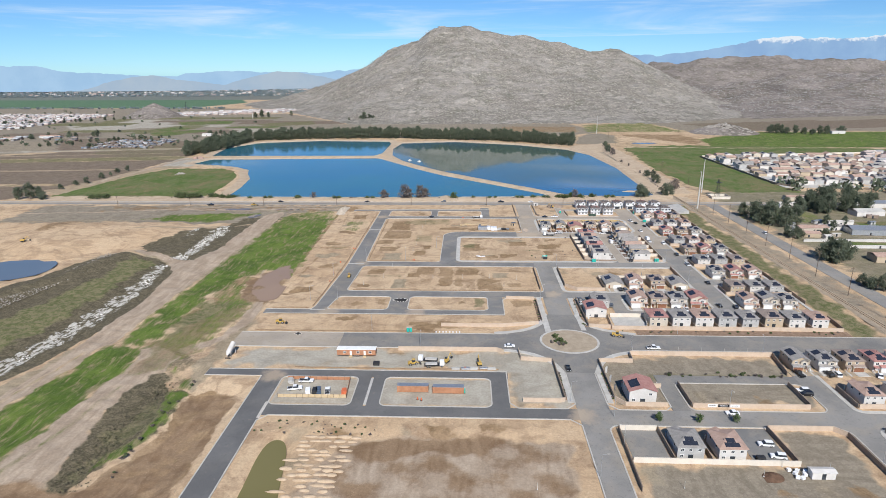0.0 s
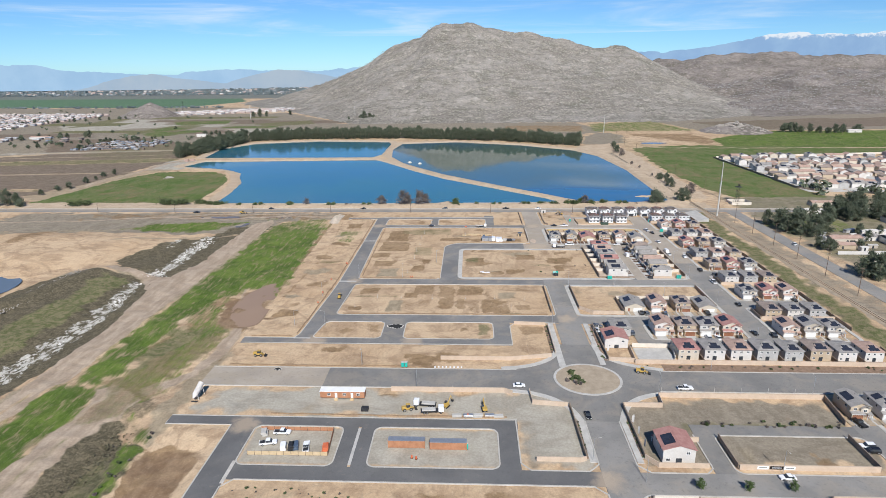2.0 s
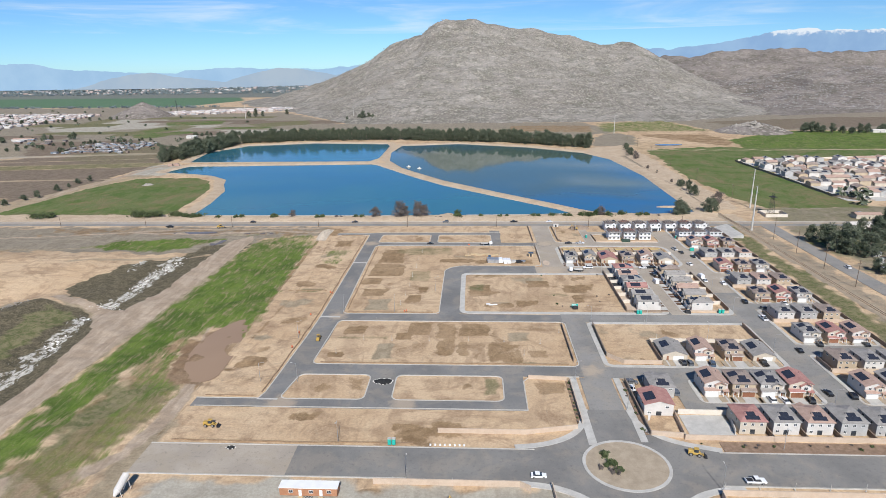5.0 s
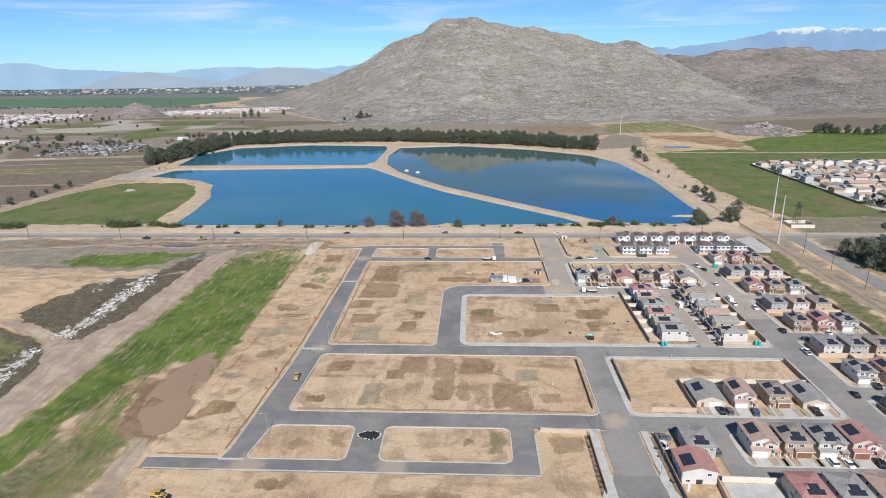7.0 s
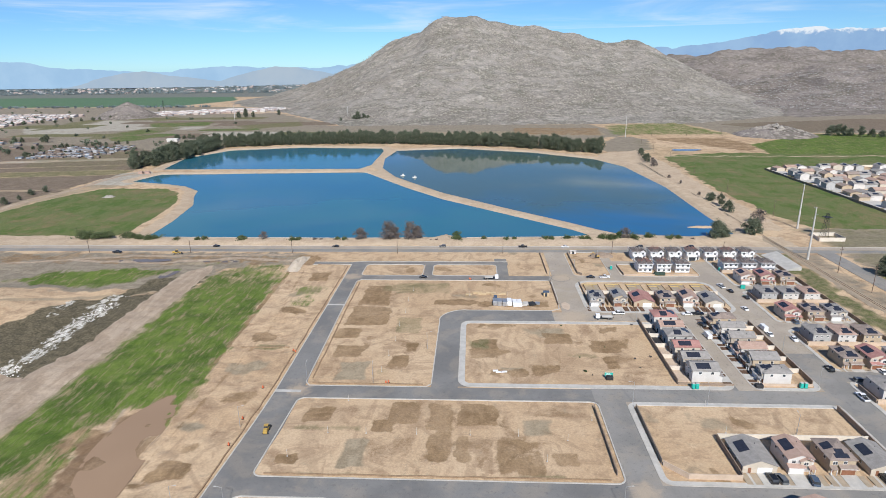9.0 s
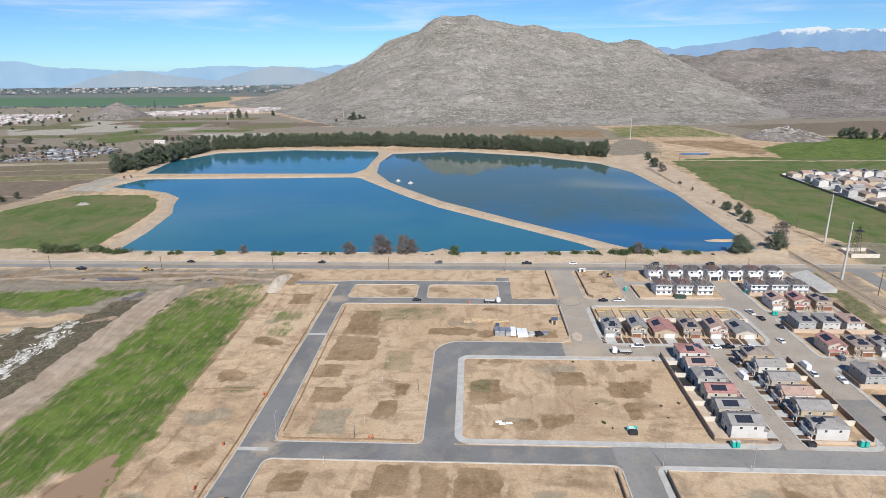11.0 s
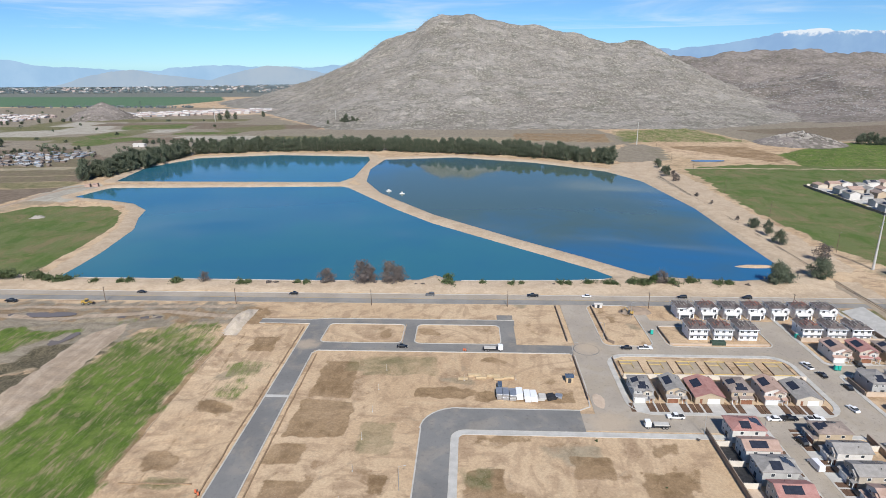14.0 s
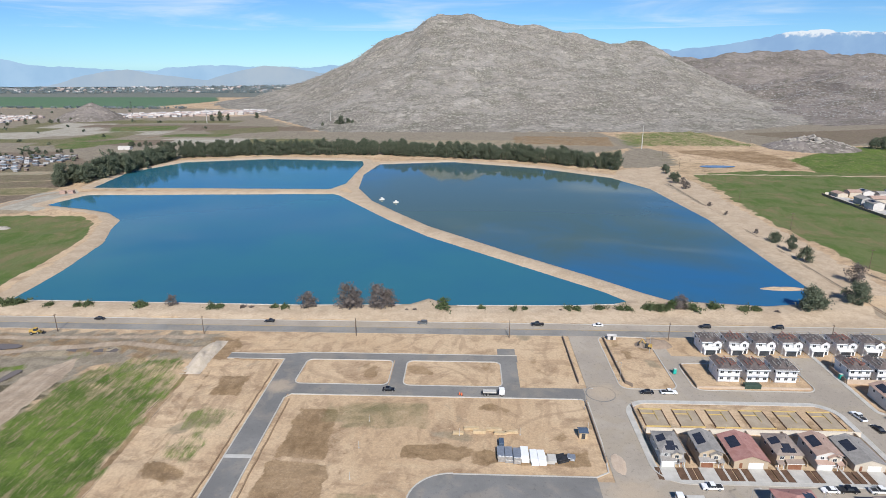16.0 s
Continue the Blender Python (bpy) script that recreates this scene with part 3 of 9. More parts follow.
def build_ground():
    X, Y = np.meshgrid(GX, GY)
    lakes = np.minimum(np.minimum(sdf(X, Y, SOUTH_LAKE), sdf(X, Y, NORTH_LAKE)), sdf(X, Y, EAST_LAKE))
    built = near(X, Y, rect(-84, 182, 140, 556), 3)
    wild = 1 - np.clip(built + near(X, Y, rect(-700, 250, 536, 566), 5), 0, 1)
    Z = 0.10 * waves(X, Y, 9, 3) * (1 - wild) * 0.5 + wild * (0.35 * waves(X, Y, 30, 4) + 0.12 * waves(X, Y, 6, 5, 2)) - 0.10
    # banks of the reservoir
    bank = np.where(lakes < 0, np.maximum(-3.0, 0.45 * lakes), np.clip(lakes * 0.3, 0, 1.3)) * np.clip((22 - lakes) / 9, 0, 1)
    Z = np.where(lakes < 22, bank + Z * np.clip((lakes - 4) / 18, 0, 1), Z)
    # ditch and basins west of the estate
    creek = band(X, Y, [(-121, 140), (-124, 180), (-121, 214)], 5, 7)
    Z -= 3.0 * creek
    Z -= 1.6 * near(X, Y, [(-112, 140), (-107, 188), (-107, 204), (-89, 205), (-88, 189), (-91, 140)], 5)
    Z -= 2.2 * band(X, Y, CHANNEL, 7, 9) + 1.2 * band(X, Y, CHANNEL_NORTH, 9, 8)
    Z += 2.5 * band(X, Y, [(-300, 250), (-246, 330), (-232, 380)], 7, 6)
    Z += 3.5 * near(X, Y, [(-340, 400), (-350, 460), (-240, 462), (-225, 440), (-250, 405), (-285, 385)], 14)
    Z -= 1.5 * near(X, Y, [(-320, 320), (-320, 368), (-289, 375), (-268, 369), (-262, 330)], 5)
    Z -= 0.7 * near(X, Y, [(-74, 130), (-69, 172), (-60, 178), (30, 178), (33, 130)], 3)
    Z -= 0.8 * near(X, Y, [(-69, 100), (-70, 160), (-69, 175), (-61, 176), (-57, 168), (-53, 140), (-53, 100)], 2)
    flood = near(X, Y, FLOOD, 4, 2.5, 99)
    Z = Z * (1 - flood) - 0.45 * flood
    level = np.zeros(X.shape)
    for x0, x1, y0, y1, *_ in ROADS + [(-80, -67, 285, 520)]:
        np.maximum(level, near(X, Y, rect(x0 - 2, x1 + 2, y0 - 2, y1 + 2), 1.6), out=level)
    Z = Z * (1 - level) - 0.12 * level
    # distant swell east, below the hills
    Z += 26 * np.clip((X - 700) / 900, 0, 1) * np.clip((Y - 1000) / 900, 0, 1)

    c = np.zeros((5, 3) + X.shape)
    grass, mud, gravel, brush, plough, crop, meadow, rubble, flats, hazy_crop, hazy_suburb, country, bank_sand, track, scraped = (c[i // 3, i % 3] for i in range(15))
    fill = lambda ch, *args, **kw: np.maximum(ch, near(X, Y, *args, **kw), out=ch)
    # west strip
    fill(brush, [(-330, 100), (-300, 250), (-246, 382), (-229, 381), (-203, 372), (-193, 360), (-177, 342), (-172, 325), (-174, 290), (-179, 248), (-183, 228), (-193, 195), (-200, 100)], 2, 1.2, 11)
    fill(meadow, [(-300, 150), (-238, 268), (-228, 318), (-226, 378), (-204, 366), (-206, 317), (-205, 266), (-212, 217), (-225, 120)], 3, 2.5, 13)
    meadow *= 0.72
    fill(flats, [(-246, 384), (-251, 333), (-258, 296), (-268, 277), (-274, 282), (-264, 300), (-257, 335), (-252, 380)], 2, 1, 41)
    fill(brush, [(-235, 398), (-228, 422), (-217, 450), (-194, 462), (-167, 462), (-168, 393), (-176, 359), (-199, 376)], 2, 1.5, 12)
    fill(brush, [(-196, 462), (-160, 462), (-158, 500), (-185, 492)], 6, 4, 47)
    np.maximum(rubble, 0.5 * near(X, Y, [(-207, 372), (-195, 366), (-188, 327), (-185, 300), (-187, 253), (-191, 230), (-196, 205), (-201, 120), (-212, 120), (-210, 215), (-204, 240), (-200, 266), (-200, 317)], 2, 1.5, 48), out=rubble)
    np.maximum(rubble, 0.5 * near(X, Y, [(-201, 378), (-190, 373), (-187, 404), (-188, 448), (-193, 462), (-202, 464), (-201, 432), (-199, 400)], 2, 2, 49), out=rubble)
    np.maximum(rubble, 0.45 * near(X, Y, [(-218, 430), (-220, 458), (-212, 453), (-210, 430)], 2, 1.5, 50), out=rubble)
    fill(flats, [(-229, 386), (-196, 361), (-176, 340), (-171, 322), (-173, 287), (-178, 246), (-181, 223), (-191, 194), (-200, 120), (-186, 120), (-180, 196), (-172, 236), (-166, 249), (-167, 276), (-161, 329), (-158, 365), (-152, 397),
                 (-156, 440), (-160, 500), (-168, 500), (-165, 454), (-165, 401), (-175, 355), (-200, 375), (-229, 394)], 2, 1.0, 43)
    south_grass = [(-174, 187), (-171, 202), (-168, 219), (-166, 243), (-148, 240), (-143.5, 230), (-144.5, 212), (-146, 199), (-147.5, 181), (-149.5, 164), (-149, 150), (-156, 110), (-190, 110), (-180, 165)]
    fill(grass, south_grass, 3, 1.5, 15)
    np.maximum(grass, 0.62 * near(X, Y, [(-160, 130), (-155, 164), (-148, 180), (-145, 195), (-142, 205), (-142, 190), (-145, 172), (-151, 150), (-154, 130)], 2, 1, 51), out=grass)
    fill(grass, [(-161, 246), (-162, 285), (-161, 326), (-160, 380), (-158, 430), (-159, 474), (-158, 500), (-140, 514), (-120, 515), (-113, 500), (-111, 432), (-109, 397), (-108, 372), (-107, 350), (-109, 336), (-120, 352), (-128, 350), (-136, 334), (-142, 318),
                 (-144, 296), (-144, 266), (-146, 252), (-150, 243)], 4, 1.5, 52)
    np.maximum(grass, 0.6 * near(X, Y, [(-145, 300), (-150, 318), (-140, 330), (-130, 322), (-122, 300), (-126, 290)], 5, 4, 53), out=grass)
    np.maximum(grass, 0.62 * near(X, Y, [(-130, 236), (-137, 246), (-138, 270), (-130, 290), (-120, 300), (-116, 290), (-117, 275), (-121, 257)], 4, 2, 16), out=grass)
    np.maximum(mud, 0.62 * near(X, Y, [(-146, 314), (-141, 330), (-134, 340), (-126, 340), (-127, 322), (-117, 306), (-116, 292), (-126, 284), (-139, 290)], 4, 3, 54), out=mud)
    np.maximum(mud, 0.7 * near(X, Y, [(-148, 262), (-148, 278), (-141, 293), (-139, 283), (-141, 264)], 2, 1, 55), out=mud)
    fill(grass, [(-275, 482), (-258, 499), (-216, 504), (-184, 503), (-201, 478), (-233, 471)], 4, 3, 17)
    np.maximum(grass, 0.6 * near(X, Y, rect(-172, -132, 508, 516), 3, 3, 56), out=grass)
    fill(flats, [(-151, 158), (-146, 179), (-144, 211), (-136, 228), (-148, 240), (-142, 246), (-126, 232), (-126, 219), (-134, 214), (-134, 193), (-133, 175), (-129, 148), (-126, 100), (-156, 100), (-155, 150)], 2.5, 1.5, 18)
    fill(flats, [(-116, 218), (-114, 251), (-114, 274), (-114, 305), (-110, 305), (-107, 277), (-106, 251), (-107, 223), (-108, 204)], 3, 1.5, 44)
    for dx in (-1.6, 1.6):
        np.maximum(plough, 0.7 * band(X, Y, [(-113 + dx, 520), (-112 + dx, 482), (-109.5 + dx, 380), (-108.5 + dx, 336), (-109 + dx, 311), (-110 + dx, 286)], 0.5, 0.8), out=plough)
    np.maximum(mud, 0.9 * band(X, Y, [(-113, 520), (-112, 482), (-109.5, 380), (-108.5, 336), (-109, 311), (-110, 286), (-112, 262)], 1.3, 1.2), out=mud)
    np.maximum(mud, 0.56 * near(X, Y, rect(-330, -100, 514, 534), 5, 5, 19), out=mud)
    np.maximum(country, 0.66 * near(X, Y, [(-330, 500), (-180, 504), (-160, 514), (-112, 514), (-108, 536), (-330, 538)], 6, 4, 66), out=country)
    np.maximum(mud, 0.57 * near(X, Y, [(-345, 470), (-340, 430), (-325, 425), (-318, 450), (-325, 480)], 4, 3, 57), out=mud)
    fill(brush, [(-128, 146), (-131, 165), (-136, 193), (-134, 216), (-127, 221), (-121, 211), (-109, 202), (-108, 185), (-109, 172), (-121, 156), (-121, 100), (-127, 100)], 2, 1.5, 20)
    np.maximum(meadow, 0.5 * near(X, Y, [(-126, 150), (-128, 178), (-124, 205), (-118, 208), (-112, 190), (-112, 172), (-120, 158)], 4, 3, 58), out=meadow)
    np.maximum(grass, 0.92 * near(X, Y, [(-118, 207), (-109, 202), (-108, 185), (-109, 172), (-113, 165), (-122, 155), (-122, 160), (-114, 174), (-114, 185), (-117, 197)], 2, 1, 59), out=grass)
    np.maximum(grass, 0.6 * near(X, Y, [(-130, 229), (-116, 219), (-107, 205), (-111, 204), (-121, 215)], 2, 1, 60), out=grass)
    np.maximum(mud, 0.85 * near(X, Y, [(-109, 203), (-88, 205), (-87, 140), (-86, 100), (-118, 100), (-116, 148), (-111, 165), (-107, 173), (-107, 185)], 2, 1, 21), out=mud)
    np.maximum(flats, 0.4 * near(X, Y, [(-118, 100), (-116, 140), (-104, 161), (-101, 186), (-96, 181), (-96, 157), (-98, 130), (-100, 100)], 4, 2, 61), out=flats)
    np.maximum(meadow, 0.64 * near(X, Y, [(-152, 232), (-148, 243), (-147, 296), (-130, 302), (-116, 300), (-116, 262), (-122, 240), (-130, 226), (-140, 230)], 5, 3, 64), out=meadow)
    np.maximum(brush, 0.55 * near(X, Y, [(-145, 218), (-140, 236), (-126, 238), (-114, 226), (-116, 212), (-128, 214)], 4, 3, 67), out=brush)
    np.maximum(meadow, 0.50 * near(X, Y, [(-170, 150), (-160, 200), (-150, 222), (-143, 215), (-146, 190), (-156, 150)], 5, 3, 65), out=meadow)
    grass *= np.clip(0.95 + 0.14 * waves(X, Y, 24, 90, 3), 0.5, 1)
    # estate
    fill(gravel, rect(-100, 38, 223, 242), 4, 3, 23)
    fill(gravel, rect(-75, 17, 195, 216), 2, 0)
    fill(gravel, rect(18, 40, 196, 235), 3, 2, 24)
    gravel *= 0.74
    np.maximum(mud, 0.42 * near(X, Y, [(-52, 132), (-40, 172), (25, 180), (32, 130)], 14, 4, 25), out=mud)
    np.maximum(mud, 0.5 * near(X, Y, rect(92, 172, 455, 483), 6, 4, 26), out=mud)
    np.maximum(meadow, 0.5 * near(X, Y, rect(73, 133, 216, 224), 2, 1, 27), out=meadow)
    np.maximum(meadow, 0.50 * near(X, Y, rect(-52, -14, 468, 482), 2, 1, 28), out=meadow)
    np.maximum(grass, 0.47 * near(X, Y, rect(-98, -84, 442, 482), 4, 3, 29), out=grass)
    np.maximum(mud, 0.40 * near(X, Y, rect(-40, 36, 318, 358), 8, 4, 30), out=mud)
    np.maximum(mud, 0.36 * near(X, Y, rect(-62, -22, 372, 480), 8, 4, 31), out=mud)
    np.maximum(country, 0.68 * near(X, Y, [(55, 100), (55, 163), (105, 163), (106, 183), (128, 182), (128, 100)], 3, 2, 37), out=country)
    np.maximum(country, 0.66 * near(X, Y, rect(57, 133, 198, 238), 3, 2, 38), out=country)
    np.maximum(country, 0.6 * near(X, Y, rect(18, 40, 196, 236), 3, 2, 62), out=country)
    r = np.random.RandomState(77)
    tone = dict(m=mud, v=meadow, g=flats, p=flats)
    long_lot = ((-43, -35, 320, 335, "g"), (-16, -8, 323, 340, "m"), (-7, -2, 323, 338, "m"), (6, 21, 318, 336, "m"), (-18, -8, 340, 358, "m"), (-7, 8, 343, 358, "m"), (16, 26, 338, 348, "p"), (-31, -19, 344, 358, "m"), (-64, -39, 339, 343, "v"),
                (-55, -17, 316, 318, "v"), (10, 28, 317, 319, "v"), (-64, -57, 322, 327, "m"), (-36, -28, 339, 347, "m"), (-61, -50, 344, 354, "m"), (24, 33, 322, 330, "m"))
    west_lot = ((-61, -45, 449, 478, "m"), (-63, -42, 424, 448, "m"), (-38, -25, 415, 435, "v"), (-62, -47, 392, 404, "m"), (-56, -44, 373, 388, "g"), (-36, -28, 385, 395, "m"), (-41, -34, 377, 383, "v"), (-44, -13, 466, 483, "v"),
                (-66, -53, 410, 422, "m"), (-31, -25, 398, 407, "m"), (-22, -5, 450, 458, "m"), (0, 38, 448, 456, "m"))
    others = ((-3, 10, 392, 411, "m"), (49, 64, 399, 412, "m"), (53, 60, 384, 396, "m"), (9, 20, 382, 386, "p"), (30, 43, 406, 418, "m"), (-67, -55, 272, 279, "m"), (4, 10, 292, 305, "v"), (-44, 24, 230, 239, "m"), (-74, -51, 225, 238, "g"),
              (-98, -84, 462, 474, "v"), (-98, -86, 484, 500, "m"), (-100, -88, 312, 322, "m"), (-98, -84, 398, 404, "v"), (24, 36, 293, 303, "m"))
    for k, (x0, x1, y0, y1, kind) in enumerate(long_lot + west_lot + others):
        np.maximum(tone[kind], near(X, Y, rect(x0, x1, y0, y1), 1.3, 0.8, 200 + k) * r.uniform(0.62, 0.78) * (0.74 if kind == "v" else 1.0), out=tone[kind])
    for x0, x1, y0, y1, nx in ((-5, 74, 373, 429, 3), (-104, -82, 292, 500, 1), (-66, -43, 289, 305, 2), (-29, 10, 289, 305, 2), (-104, 18, 262, 280, 2), (-66, -32, 496, 513, 2), (-24, 11, 496, 513, 2), (-18, 42, 446, 485, 3),
                               (58, 76, 318, 356, 2), (78, 126, 341, 358, 4), (60, 78, 496, 540, 2), (22, 41, 496, 540, 2), (86, 132, 198, 213, 4), (54, 128, 100, 162, 6), (-70, 38, 100, 185, 6), (58, 128, 446, 484, 6)):
        n_y = max(1, round((y1 - y0) / 14))
        for i in range(nx):
            for j in range(n_y):
                w, h = (x1 - x0) / nx, (y1 - y0) / n_y
                cx, cy = x0 + (i + r.uniform(0.2, 0.8)) * w, y0 + (j + r.uniform(0.2, 0.8)) * h
                kind, amount = r.choice(4, p=(0.48, 0.08, 0.2, 0.24)), r.uniform(0.48, 0.68)
                if kind < 3:
                    pad = near(X, Y, rect(cx - w * r.uniform(0.15, 0.45), cx + w * r.uniform(0.15, 0.45), cy - h * r.uniform(0.15, 0.45), cy + h * r.uniform(0.15, 0.45)), 2.5, 2.0, 100 + i * 7 + j)
                    np.maximum((mud, meadow, flats)[kind], pad * amount, out=(mud, meadow, flats)[kind])
    for line, wd, amount, ch in ((([(-150, 150), (-134, 222), (-124, 245), (-118, 300)], 1.5, 0.62, flats), ([(-143, 150), (-128, 222), (-116, 250), (-108, 262)], 1.2, 0.6, flats), ([(-108, 262), (-103, 330), (-97, 420), (-104, 505)], 1.2, 0.62, mud),
                                 ([(-160, 130), (-152, 200), (-140, 240), (-128, 280), (-124, 310)], 1.0, 0.6, flats), ([(-260, 440), (-215, 456), (-170, 470), (-120, 520)], 3, 0.6, flats), ([(-400, 470), (-280, 478), (-180, 515), (-110, 528)], 3, 0.62, flats),
                                 ([(-195, 372), (-182, 350), (-172, 345)], 4, 0.6, flats),) + (([(0, 390), (14, 385), (24, 395), (18, 412), (4, 412), (-2, 400), (0, 390)], 1.0, 0.6, mud), ([(30, 375), (38, 400), (60, 410), (66, 426)], 1.0, 0.62, mud), ([(30, 428), (26, 415), (30, 402), (44, 396), (60, 402), (70, 420)], 0.8, 0.64, mud), ([(-2, 380), (20, 378), (40, 384), (56, 378), (72, 384)], 0.9, 0.62, mud),
                                 ([(2, 426), (20, 422), (40, 426), (52, 418), (46, 408), (34, 408)], 0.8, 0.62, mud),
                                 ([(-40, 150), (-10, 160), (20, 140)], 1.6, 0.62, flats), ([(-30, 172), (8, 170), (30, 160)], 1.2, 0.62, flats),)):
        np.maximum(ch, amount * band(X, Y, line, wd, 1.6), out=ch)
    # railway verge
    np.maximum(brush, 0.62 * band(X, Y, [(187, 200), (186, 340), (190, 500)], 3.5, 3), out=brush)
    np.maximum(meadow, 0.7 * near(X, Y, rect(181, 197, 120, 538), 4, 3, 46), out=meadow)
    np.maximum(country, 0.56 * near(X, Y, rect(196, 217, 60, 538), 4, 3, 88), out=country)
    # country round the reservoir
    fill(crop, [(-420, 576), (-408, 690), (-384, 752), (-316, 752), (-294, 730), (-273, 690), (-266, 645), (-262, 578)], 2, 1, 32)
    fill(plough, [(-1100, 560), (-455, 560), (-425, 700), (-412, 860), (-430, 1010), (-700, 880), (-1100, 760)], 6, 3, 33)
    fill(plough, [(-640, 900), (-440, 820), (-420, 880), (-440, 1000), (-600, 1130), (-760, 1100)], 12, 4)
    np.maximum(flats, 0.47 * near(X, Y, [(-1100, 640), (-640, 860), (-440, 780), (-420, 900), (-430, 1010), (-620, 1130), (-860, 1050), (-1200, 900)], 20), out=flats)
    fill(gravel, [(-895, 1451), (-751, 1554), (-681, 1322), (-788, 1326)], 8)
    fill(gravel, [(-945, 1385), (-859, 1400), (-793, 1294), (-857, 1273)], 8)
    fill(crop, [(-639, 1183), (-583, 1279), (-540, 1248), (-593, 1163)], 5)
    fill(crop, [(-724, 1484), (-586, 1510), (-565, 1416), (-673, 1392)], 6)
    fill(crop, [(-680, 1290), (-647, 1346), (-609, 1303), (-643, 1244)], 5)
    np.maximum(meadow, 0.46 * near(X, Y, [(-599, 945), (-493, 976), (-419, 876), (-520, 846)], 10, 4, 70), out=meadow)
    np.maximum(flats, 0.8 * near(X, Y, [(-412, 760), (-402, 840), (-357, 785), (-388, 752)], 5, 2, 71), out=flats)
    for line, wd, ch, amount in (([(-1150, 690), (-440, 745)], 7, flats, 0.7), ([(-1150, 735), (-900, 790), (-430, 850)], 22, meadow, 0.62), ([(-1150, 800), (-440, 905)], 6, flats, 0.7),
                                 ([(-1000, 870), (-440, 960)], 14, gravel, 0.55), ([(-900, 610), (-460, 640)], 10, meadow, 0.5)):
        np.maximum(ch, amount * band(X, Y, line, wd, 8), out=ch)
        plough[...] = np.minimum(plough, 1 - 0.7 * band(X, Y, line, wd, 8))
    for i, (x, y, w, h, ch) in enumerate(((-560, 1230, 150, 70, plough), (-760, 1250, 200, 50, meadow), (-700, 1370, 300, 60, gravel), (-480, 1330, 120, 40, crop),
                                          (-420, 1450, 260, 80, plough), (-640, 1500, 300, 60, plough), (-850, 1180, 200, 60, plough), (-700, 1600, 400, 60, meadow),
                                          (-430, 1260, 160, 60, gravel), (-300, 1250, 130, 60, meadow), (60, 1230, 330, 70, flats), (-900, 1420, 200, 70, meadow))):
        np.maximum(ch, near(X, Y, rect(x - w / 2, x + w / 2, y - h / 2, y + h / 2), 6), out=ch)
    fill(hazy_crop, [(-2300, 2350), (-1630, 2080), (-960, 2030), (-870, 2380), (-1190, 3100), (-2600, 3000)], 40)
    fill(hazy_suburb, [(-4700, 2900), (-600, 2600), (-400, 4700), (-4700, 4700)], 120)
    fill(country, [(-4700, 700), (-1100, 640), (-460, 1060), (-330, 1110), (160, 1110), (260, 1200), (230, 1385), (-300, 1400), (-700, 2000), (-1700, 2060), (-2500, 2330), (-4700, 2900)], 14)
    np.maximum(meadow, 0.4 * near(X, Y, [(225, 920), (240, 1100), (256, 1180), (330, 840), (345, 610), (230, 600)], 5, 2, 34), out=meadow)
    fill(crop, [(238, 640), (232, 760), (246, 955), (330, 985), (620, 940), (650, 905), (335, 850), (335, 600), (250, 600)], 6, 3, 35)
    fill(grass, [(386, 958), (404, 1064), (537, 1184), (900, 1184), (900, 960), (640, 950)], 6, 1, 36)
    np.maximum(grass, 0.6 * near(X, Y, [(253, 1360), (228, 1195), (431, 1190), (415, 1314), (408, 1425)], 8), out=grass)
    np.maximum(mud, 0.66 * near(X, Y, [(278, 1135), (300, 1160), (400, 1150), (415, 1050), (375, 985)], 8, 3, 68), out=mud)
    np.maximum(flats, 0.7 * band(X, Y, [(243, 1174), (300, 1176), (426, 1174)], 4, 3), out=flats)
    np.maximum(flats, 0.7 * band(X, Y, [(246, 965), (340, 945), (472, 918)], 3, 3), out=flats)
    fill(plough, [(470, 1370), (810, 1450), (701, 1279), (560, 1214), (540, 1250)], 10, 3, 69)
    np.maximum(mud, 0.58 * near(X, Y, [(71, 1328), (64, 1223), (217, 1185), (237, 1321)], 6), out=mud)
    fill(plough, [(600, 1230), (1400, 1330), (1400, 1500), (560, 1380)], 20)
    np.maximum(meadow, 0.38 * near(X, Y, [(520, 1190), (640, 1200), (760, 1330), (700, 1420), (480, 1400), (440, 1250)], 14, 5, 73), out=meadow)
    np.maximum(country, 0.64 * near(X, Y, [(234, 330), (232, 600), (330, 610), (460, 600), (460, 330)], 6, 4, 45), out=country)
    np.maximum(meadow, 0.48 * near(X, Y, [(234, 330), (232, 600), (330, 610), (460, 600), (460, 330)], 6, 4, 72), out=meadow)
    np.maximum(crop, 0.9 * near(X, Y, [(262, 406), (262, 418), (330, 418), (330, 406)], 2), out=crop)
    np.maximum(crop, 0.8 * near(X, Y, [(310, 450), (312, 480), (370, 482), (370, 450)], 3), out=crop)
    np.maximum(grass, 0.55 * near(X, Y, [(215, 490), (260, 520), (300, 520), (300, 470), (235, 480)], 5, 2, 39), out=grass)
    # fields of the plain
    np.maximum(gravel, 0.80 * near(X, Y, [(-864, 1282), (-841, 1366), (-877, 1580), (-718, 1506), (-724, 1323), (-768, 1256)], 6, 2, 110), out=gravel)
    np.maximum(meadow, 0.62 * near(X, Y, [(-899, 1326), (-940, 1557), (-915, 1632), (-877, 1580), (-849, 1378)], 6, 2, 111), out=meadow)
    np.maximum(crop, 0.80 * near(X, Y, [(-647, 1193), (-646, 1247), (-572, 1223), (-574, 1155), (-612, 1150)], 6, 2, 112), out=crop)
